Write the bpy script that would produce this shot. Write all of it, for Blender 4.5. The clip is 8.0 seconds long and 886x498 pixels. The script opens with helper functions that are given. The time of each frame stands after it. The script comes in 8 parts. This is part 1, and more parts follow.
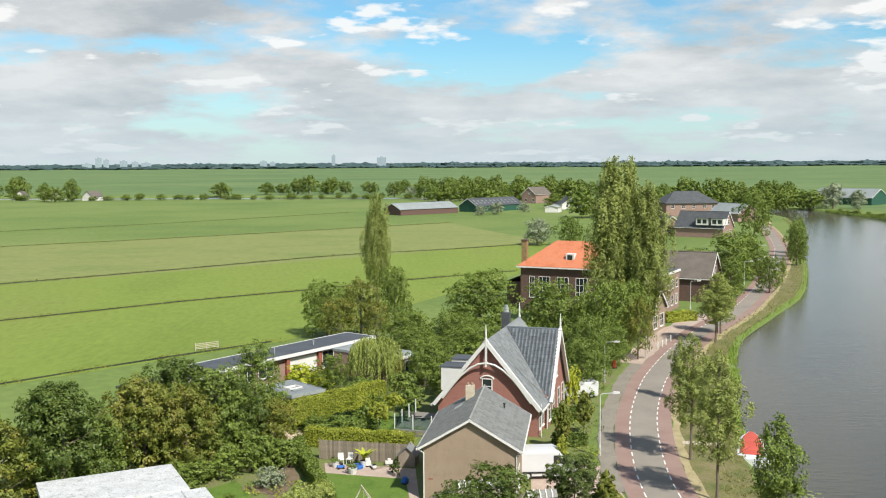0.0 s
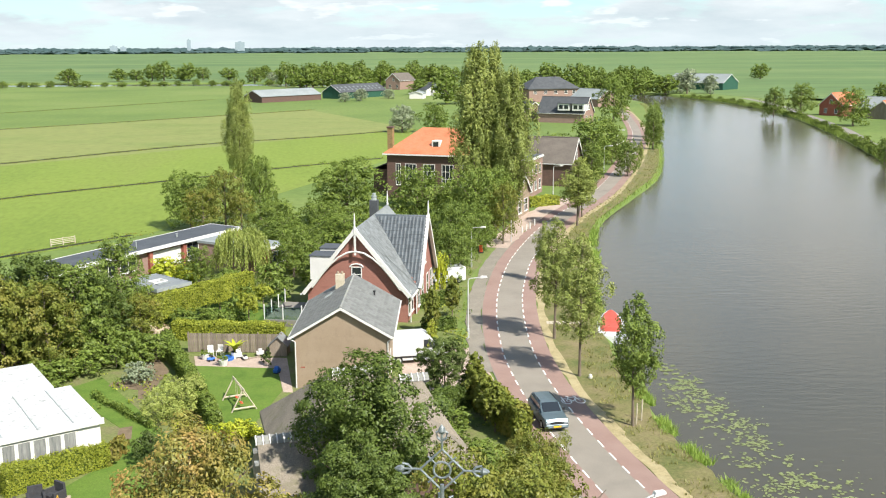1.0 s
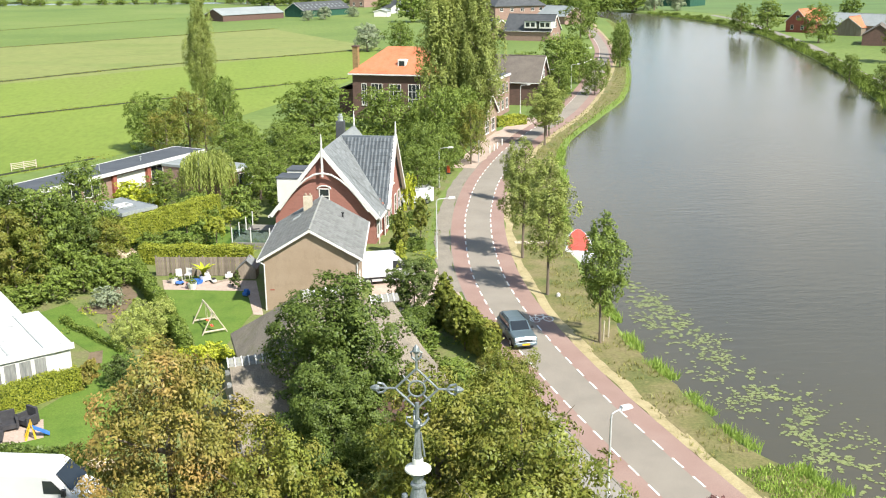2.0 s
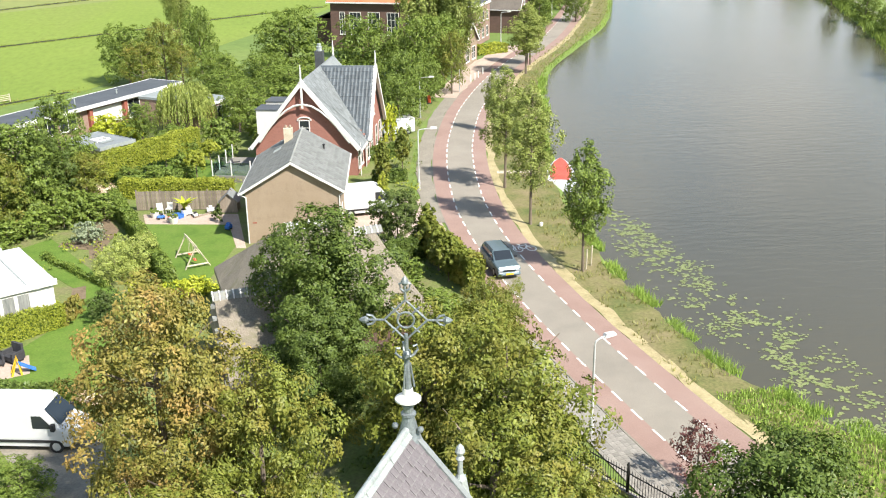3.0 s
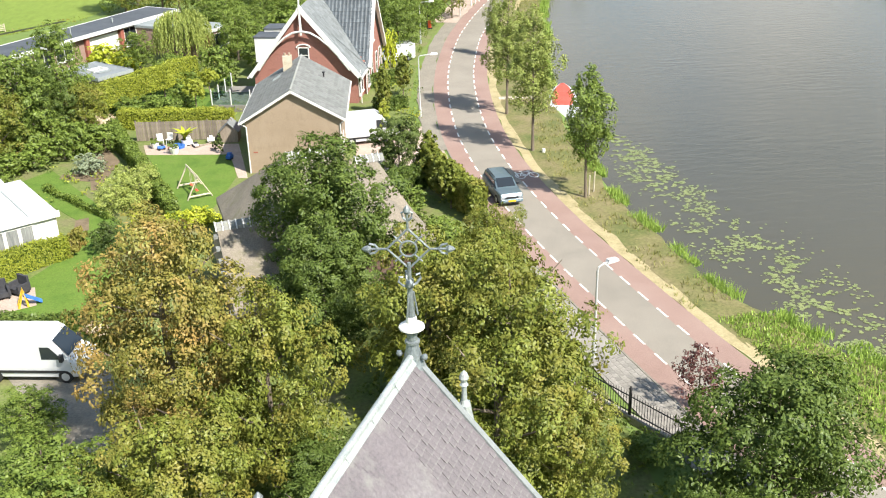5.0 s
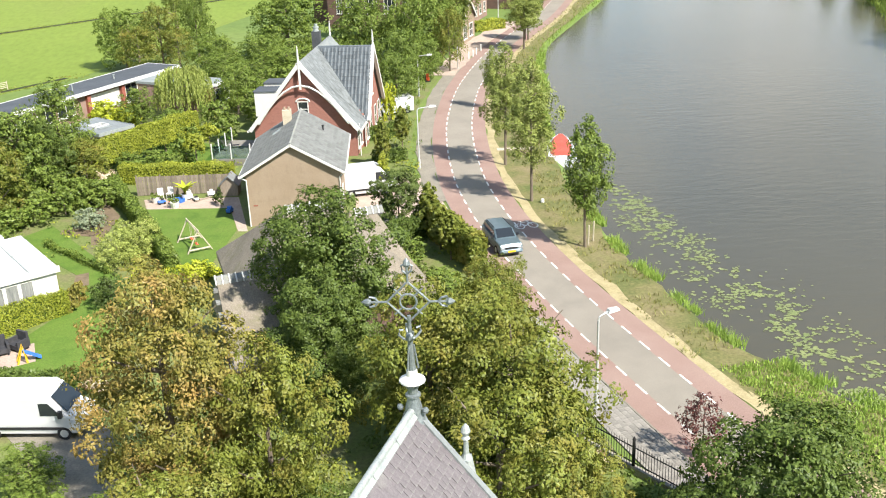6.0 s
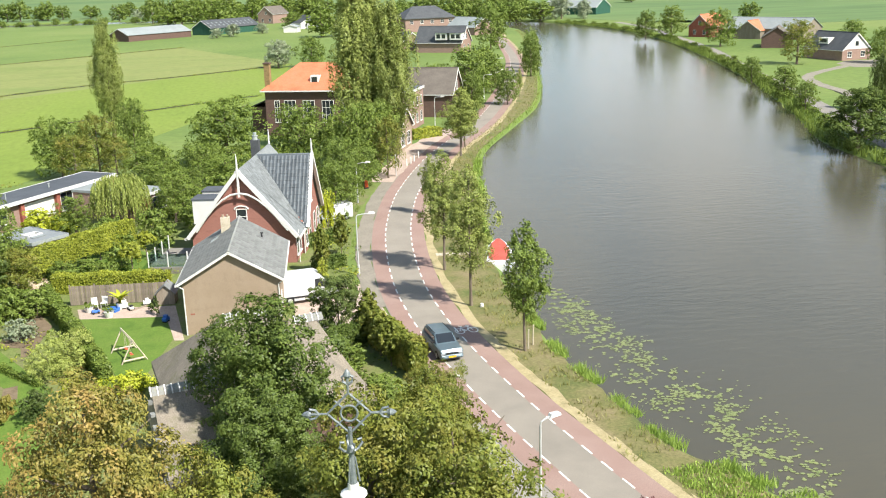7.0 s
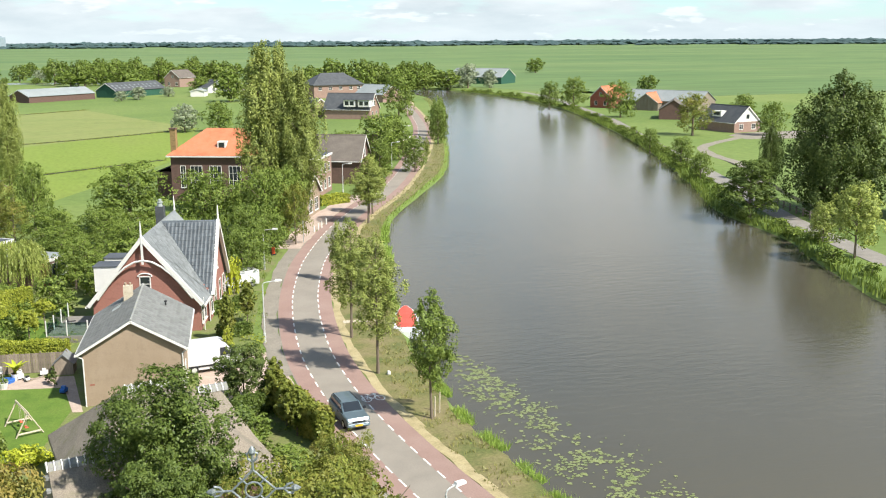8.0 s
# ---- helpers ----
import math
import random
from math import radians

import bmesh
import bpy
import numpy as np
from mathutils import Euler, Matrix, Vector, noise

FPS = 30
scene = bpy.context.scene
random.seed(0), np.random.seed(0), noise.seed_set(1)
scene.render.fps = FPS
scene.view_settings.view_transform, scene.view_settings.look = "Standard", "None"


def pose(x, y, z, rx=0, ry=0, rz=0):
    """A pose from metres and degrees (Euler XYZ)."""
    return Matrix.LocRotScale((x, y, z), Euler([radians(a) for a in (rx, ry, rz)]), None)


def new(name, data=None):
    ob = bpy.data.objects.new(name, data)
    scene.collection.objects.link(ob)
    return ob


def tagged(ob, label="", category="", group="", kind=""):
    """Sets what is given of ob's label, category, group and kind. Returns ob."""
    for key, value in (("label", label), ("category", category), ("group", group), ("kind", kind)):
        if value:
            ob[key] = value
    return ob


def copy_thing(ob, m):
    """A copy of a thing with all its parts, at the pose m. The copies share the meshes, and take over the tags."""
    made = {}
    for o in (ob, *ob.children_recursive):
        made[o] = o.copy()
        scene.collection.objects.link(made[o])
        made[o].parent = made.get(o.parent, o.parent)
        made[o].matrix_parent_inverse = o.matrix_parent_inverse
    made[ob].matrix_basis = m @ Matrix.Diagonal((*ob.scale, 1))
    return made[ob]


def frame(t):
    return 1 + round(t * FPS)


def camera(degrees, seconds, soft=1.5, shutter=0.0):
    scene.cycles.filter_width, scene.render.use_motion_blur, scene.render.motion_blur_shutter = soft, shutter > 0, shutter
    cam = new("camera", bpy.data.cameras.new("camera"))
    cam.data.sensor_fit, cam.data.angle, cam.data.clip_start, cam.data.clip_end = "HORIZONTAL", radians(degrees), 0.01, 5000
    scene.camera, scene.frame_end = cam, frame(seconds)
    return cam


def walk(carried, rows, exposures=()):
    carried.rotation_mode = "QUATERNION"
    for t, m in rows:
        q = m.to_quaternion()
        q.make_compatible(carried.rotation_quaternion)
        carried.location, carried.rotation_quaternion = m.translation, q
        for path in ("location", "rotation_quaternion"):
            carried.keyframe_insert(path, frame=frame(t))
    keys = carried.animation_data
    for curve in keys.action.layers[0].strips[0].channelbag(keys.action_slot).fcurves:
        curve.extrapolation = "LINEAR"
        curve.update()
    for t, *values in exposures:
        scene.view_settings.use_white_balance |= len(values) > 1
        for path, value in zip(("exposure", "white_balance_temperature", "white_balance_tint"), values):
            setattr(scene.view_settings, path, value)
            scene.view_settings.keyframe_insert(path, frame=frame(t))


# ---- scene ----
from math import cos, pi, sin, sqrt, atan2
from mathutils.geometry import tessellate_polygon

# ---- camera ----
cam = camera(48.27, 8.0, soft=1.1)
ROWS = [
    (0, 0.411, -0.239, 24.942, 0.19, -5.06, -0.33),
    (0.5, 0.309, -0.070, 24.934, -4.56, -8.03, -0.48),
    (1, 0.200, -0.020, 24.961, -7.63, -11.61, -0.25),
    (1.5, 0.147, -0.054, 24.966, -8.91, -14.63, -0.20),
    (1.7, 0.140, -0.050, 24.968, -9.18, -15.50, -0.30),
    (2.8, -0.028, 0.061, 25.005, -10.58, -18.61, -0.50),
    (3, -0.001, 0.051, 24.974, -10.65, -20.24, -0.80),
    (3.5, -0.000, 0.000, 25.000, -11.13, -24.20, -1.39),
    (4, 0.014, 0.005, 25.003, -11.55, -26.07, -1.63),
    (4.5, 0.012, 0.079, 24.974, -11.16, -25.21, -1.36),
    (4.7, 0.012, 0.079, 24.974, -10.81, -25.06, -1.41),
    (5.8, 0.028, 0.093, 25.013, -10.05, -21.84, -1.80),
    (6, 0.028, 0.093, 25.013, -10.48, -21.51, -2.13),
    (6.5, 0.038, 0.079, 25.091, -12.15, -19.38, -2.33),
    (7, 0.011, 0.046, 25.135, -14.37, -15.60, -1.64),
    (7.5, -0.026, -0.259, 25.325, -17.32, -13.97, -1.44),
    (8, -0.079, -0.627, 25.590, -19.90, -11.97, -0.34),
]
walk(cam, [(t, pose(x, y, z, 0, 0, yaw) @ pose(0, 0, 0, 90 + pitch) @ pose(0, 0, 0, 0, 0, roll)) for t, x, y, z, yaw, pitch, roll in ROWS],
     exposures=[(0, 0.40), (0.5, 0.57), (1, 0.77), (1.7, 0.9), (3.5, 1.04), (4.7, 1.04), (6.5, 0.98), (8, 0.8)])

# ---- light ----
SUN_DIR = Vector((0.42, -0.60, 0.78)).normalized()
sun = new("sun", bpy.data.lights.new("sun", "SUN"))
sun.data.energy, sun.data.angle, sun.data.color = 4.9, radians(1.5), (1.0, 0.95, 0.86)
sun.matrix_world = Matrix.Translation((0, 0, 60)) @ SUN_DIR.to_track_quat("Z", "Y").to_matrix().to_4x4()

world = bpy.data.worlds.new("world")
scene.world = world
world.use_nodes = True
wt = world.node_tree
wt.nodes.clear()


def wnode(kind, **kw):
    n = wt.nodes.new(kind)
    for k, v in kw.items():
        n.inputs[k].default_value = v
    return n


sky = wt.nodes.new("ShaderNodeTexSky")
sky.sky_type, sky.sun_disc = "NISHITA", False
sky.sun_elevation, sky.sun_rotation = math.asin(SUN_DIR.z), atan2(SUN_DIR.x, SUN_DIR.y)
sky.dust_density, sky.ozone_density = 0.1, 1.2
w_bg = wt.nodes.new("ShaderNodeBackground")
w_out = wt.nodes.new("ShaderNodeOutputWorld")
w_geo = wt.nodes.new("ShaderNodeTexCoord")
w_sep = wt.nodes.new("ShaderNodeSeparateXYZ")
wt.links.new(w_geo.outputs["Generated"], w_sep.inputs[0])


def wmath(op, a, b=0.0):
    n = wt.nodes.new("ShaderNodeMath")
    n.operation = op
    for i, v in enumerate((a, b)):
        if isinstance(v, (int, float)):
            n.inputs[i].default_value = v
        else:
            wt.links.new(v, n.inputs[i])
    return n.outputs[0]


# clouds lie on a flat layer, so they crowd together towards the horizon
w_up = wmath("MAXIMUM", w_sep.outputs["Z"], 0.0)
w_div = wmath("ADD", w_up, 0.20)
w_vec = wt.nodes.new("ShaderNodeCombineXYZ")
wt.links.new(wmath("DIVIDE", w_sep.outputs["X"], w_div), w_vec.inputs[0])
wt.links.new(wmath("DIVIDE", w_sep.outputs["Y"], w_div), w_vec.inputs[1])


def cloud_noise(scale, detail, rough, shift):
    n = wt.nodes.new("ShaderNodeTexNoise")
    n.inputs["Scale"].default_value, n.inputs["Detail"].default_value, n.inputs["Roughness"].default_value = scale, detail, rough
    m = wt.nodes.new("ShaderNodeMapping")
    m.inputs["Location"].default_value = shift
    wt.links.new(w_vec.outputs[0], m.inputs[0])
    wt.links.new(m.outputs[0], n.inputs["Vector"])
    return n.outputs["Fac"]


w_mass = wt.nodes.new("ShaderNodeValToRGB")
w_mass.color_ramp.elements[0].position, w_mass.color_ramp.elements[1].position = 0.43, 0.54
# the cloud deck opens to blue over the river ahead
w_gx, w_gz = wmath("MULTIPLY", wmath("SUBTRACT", w_sep.outputs["X"], 0.02), 3.6), wmath("MULTIPLY", wmath("SUBTRACT", w_sep.outputs["Z"], 0.15), 13.0)
w_gap = wmath("MAXIMUM", wmath("SUBTRACT", 1.0, wmath("ADD", wmath("MULTIPLY", w_gx, w_gx), wmath("MULTIPLY", w_gz, w_gz))), 0.0)
w_open = wmath("SUBTRACT", wmath("ADD", cloud_noise(1.5, 9, 0.56, (1.9, 0.2, 0)), 0.05), wmath("ADD", wmath("MULTIPLY", w_gap, 0.20), wmath("MULTIPLY", wmath("MAXIMUM", wmath("SUBTRACT", w_up, 0.2), 0.0), 0.22)))
wt.links.new(w_open, w_mass.inputs[0])
w_shade = wt.nodes.new("ShaderNodeValToRGB")
w_shade.color_ramp.elements[0].position, w_shade.color_ramp.elements[1].position = 0.36, 0.68
w_shade.color_ramp.elements[0].color, w_shade.color_ramp.elements[1].color = (0.94, 0.96, 0.965, 1), (0.52, 0.585, 0.63, 1)
wt.links.new(cloud_noise(2.3, 8, 0.6, (2.95, 0.5, 0.3)), w_shade.inputs[0])
w_skyb = wt.nodes.new("ShaderNodeMixRGB")
w_skyb.blend_type = "MULTIPLY"
w_skyb.inputs[0].default_value = 1.0
w_skyb.inputs[2].default_value = (0.083, 0.130, 0.148, 1)
wt.links.new(sky.outputs[0], w_skyb.inputs[1])
w_mix = wt.nodes.new("ShaderNodeMixRGB")
wt.links.new(w_mass.outputs[0], w_mix.inputs[0])
wt.links.new(w_skyb.outputs[0], w_mix.inputs[1])
wt.links.new(w_shade.outputs[0], w_mix.inputs[2])
# small bright cumulus heads
w_puff = wt.nodes.new("ShaderNodeValToRGB")
w_puff.color_ramp.elements[0].position, w_puff.color_ramp.elements[1].position = 0.60, 0.66
wt.links.new(cloud_noise(4.2, 5, 0.5, (3.1, 1.7, 0.6)), w_puff.inputs[0])
w_white = wt.nodes.new("ShaderNodeMixRGB")
w_white.inputs[2].default_value = (1.12, 1.13, 1.12, 1)
wt.links.new(wmath("MULTIPLY", w_puff.outputs[0], 0.9), w_white.inputs[0])
wt.links.new(w_mix.outputs[0], w_white.inputs[1])
# pale haze low over the horizon
w_haze = wt.nodes.new("ShaderNodeMixRGB")
w_haze.inputs[2].default_value = (0.685, 0.80, 0.855, 1)
wt.links.new(wmath("MULTIPLY", wmath("MAXIMUM", wmath("SUBTRACT", 1.0, wmath("MULTIPLY", w_up, 9.0)), 0.0), 0.8), w_haze.inputs[0])
wt.links.new(w_white.outputs[0], w_haze.inputs[1])
wt.links.new(w_haze.outputs[0], w_bg.inputs[0])
w_bg.inputs[1].default_value = 0.66
wt.links.new(w_bg.outputs[0], w_out.inputs[0])

# ---- materials ----


def ramp(nt, fac, stops):
    r = nt.nodes.new("ShaderNodeValToRGB")
    while len(r.color_ramp.elements) < len(stops):
        r.color_ramp.elements.new(0.5)
    for e, (p, c) in zip(r.color_ramp.elements, stops):
        e.position, e.color = p, (*c, 1)
    nt.links.new(fac, r.inputs[0])
    return r.outputs[0]


def tex_noise(nt, vec, scale, detail=4, rough=0.55):
    n = nt.nodes.new("ShaderNodeTexNoise")
    n.inputs["Scale"].default_value, n.inputs["Detail"].default_value, n.inputs["Roughness"].default_value = scale, detail, rough
    nt.links.new(vec, n.inputs["Vector"])
    return n.outputs["Fac"]


def mix(nt, fac, a, b, mode="MIX"):
    n = nt.nodes.new("ShaderNodeMixRGB")
    n.blend_type = mode
    for i, v in enumerate((fac, a, b)):
        if isinstance(v, (int, float)):
            n.inputs[i].default_value = v
        elif isinstance(v, tuple):
            n.inputs[i].default_value = (*v, 1)
        else:
            nt.links.new(v, n.inputs[i])
    return n.outputs[0]


def material(name, stops, scale=0.5, fine=8.0, rough=0.85, metal=0.0, bump=0.3, fine_vary=0.35, by_object=0.0, stretch=(1, 1, 1), spec=0.3, dirt=None):
    """Colour between stops by broad noise, with a fine grain, relief and an optional dirt colour."""
    m = bpy.data.materials.new(name)
    m.use_nodes = True
    nt = m.node_tree
    b = nt.nodes["Principled BSDF"]
    tc = nt.nodes.new("ShaderNodeTexCoord")
    mp = nt.nodes.new("ShaderNodeMapping")
    mp.inputs["Scale"].default_value = stretch
    nt.links.new(tc.outputs["Object"], mp.inputs[0])
    v = mp.outputs[0]
    n = len(stops)
    c = ramp(nt, tex_noise(nt, v, scale, 5, 0.6), [(0.3 + 0.4 * i / max(1, n - 1), s) for i, s in enumerate(stops)])
    f = tex_noise(nt, v, fine, 6, 0.65)
    c = mix(nt, fine_vary, c, ramp(nt, f, [(0.3, (0.25, 0.25, 0.25)), (0.7, (0.8, 0.8, 0.8))]), "OVERLAY")
    if dirt:
        c = mix(nt, ramp(nt, tex_noise(nt, v, scale * 2.7, 6, 0.7), [(0.52, (0, 0, 0)), (0.72, (1, 1, 1))]), c, dirt)
    if by_object:
        oi = nt.nodes.new("ShaderNodeObjectInfo")
        c = mix(nt, by_object, c, ramp(nt, oi.outputs["Random"], [(0, (0.15, 0.15, 0.15)), (1, (0.85, 0.85, 0.85))]), "OVERLAY")
    nt.links.new(c, b.inputs["Base Color"])
    b.inputs["Roughness"].default_value, b.inputs["Metallic"].default_value = rough, metal
    b.inputs["Specular IOR Level"].default_value = spec
    if bump:
        bp = nt.nodes.new("ShaderNodeBump")
        bp.inputs["Strength"].default_value, bp.inputs["Distance"].default_value = bump, 0.03
        nt.links.new(f, bp.inputs["Height"])
        nt.links.new(bp.outputs[0], b.inputs["Normal"])
    return m


def leaf_material(name, dark, mid, light, accent=None, clear=0.2):
    m = bpy.data.materials.new(name)
    m.use_nodes = True
    nt = m.node_tree
    nt.nodes.clear()
    out = nt.nodes.new("ShaderNodeOutputMaterial")
    geo = nt.nodes.new("ShaderNodeNewGeometry")
    tc = nt.nodes.new("ShaderNodeTexCoord")
    oi = nt.nodes.new("ShaderNodeObjectInfo")
    soft = lambda a: tuple(0.5 * (x + y) for x, y in zip(a, mid))
    c = ramp(nt, geo.outputs["Random Per Island"], [(0.0, soft(dark)), (0.5, mid), (1.0, soft(light))])
    c = mix(nt, 0.45, c, ramp(nt, tex_noise(nt, tc.outputs["Object"], 0.8, 3), [(0.3, (0.3, 0.32, 0.3)), (0.7, (0.68, 0.66, 0.6))]), "OVERLAY")
    if accent:
        c = mix(nt, ramp(nt, tex_noise(nt, tc.outputs["Object"], 0.45, 4), [(0.48, (0, 0, 0)), (0.66, (0.85, 0.85, 0.85))]), c, accent)
    c = mix(nt, 0.3, c, ramp(nt, oi.outputs["Random"], [(0, (0.35, 0.36, 0.3)), (1, (0.62, 0.6, 0.55))]), "OVERLAY")
    d = nt.nodes.new("ShaderNodeBsdfDiffuse")
    t = nt.nodes.new("ShaderNodeBsdfTranslucent")
    s = nt.nodes.new("ShaderNodeMixShader")
    s.inputs[0].default_value = clear
    nt.links.new(c, d.inputs[0])
    nt.links.new(c, t.inputs[0])
    nt.links.new(d.outputs[0], s.inputs[1])
    nt.links.new(t.outputs[0], s.inputs[2])
    g = nt.nodes.new("ShaderNodeBsdfGlossy")
    g.inputs["Roughness"].default_value = 0.45
    g.inputs["Color"].default_value = (0.9, 0.95, 0.9, 1)
    s2 = nt.nodes.new("ShaderNodeMixShader")
    s2.inputs[0].default_value = 0.02
    nt.links.new(s.outputs[0], s2.inputs[1])
    nt.links.new(g.outputs[0], s2.inputs[2])
    nt.links.new(s2.outputs[0], out.inputs[0])
    return m


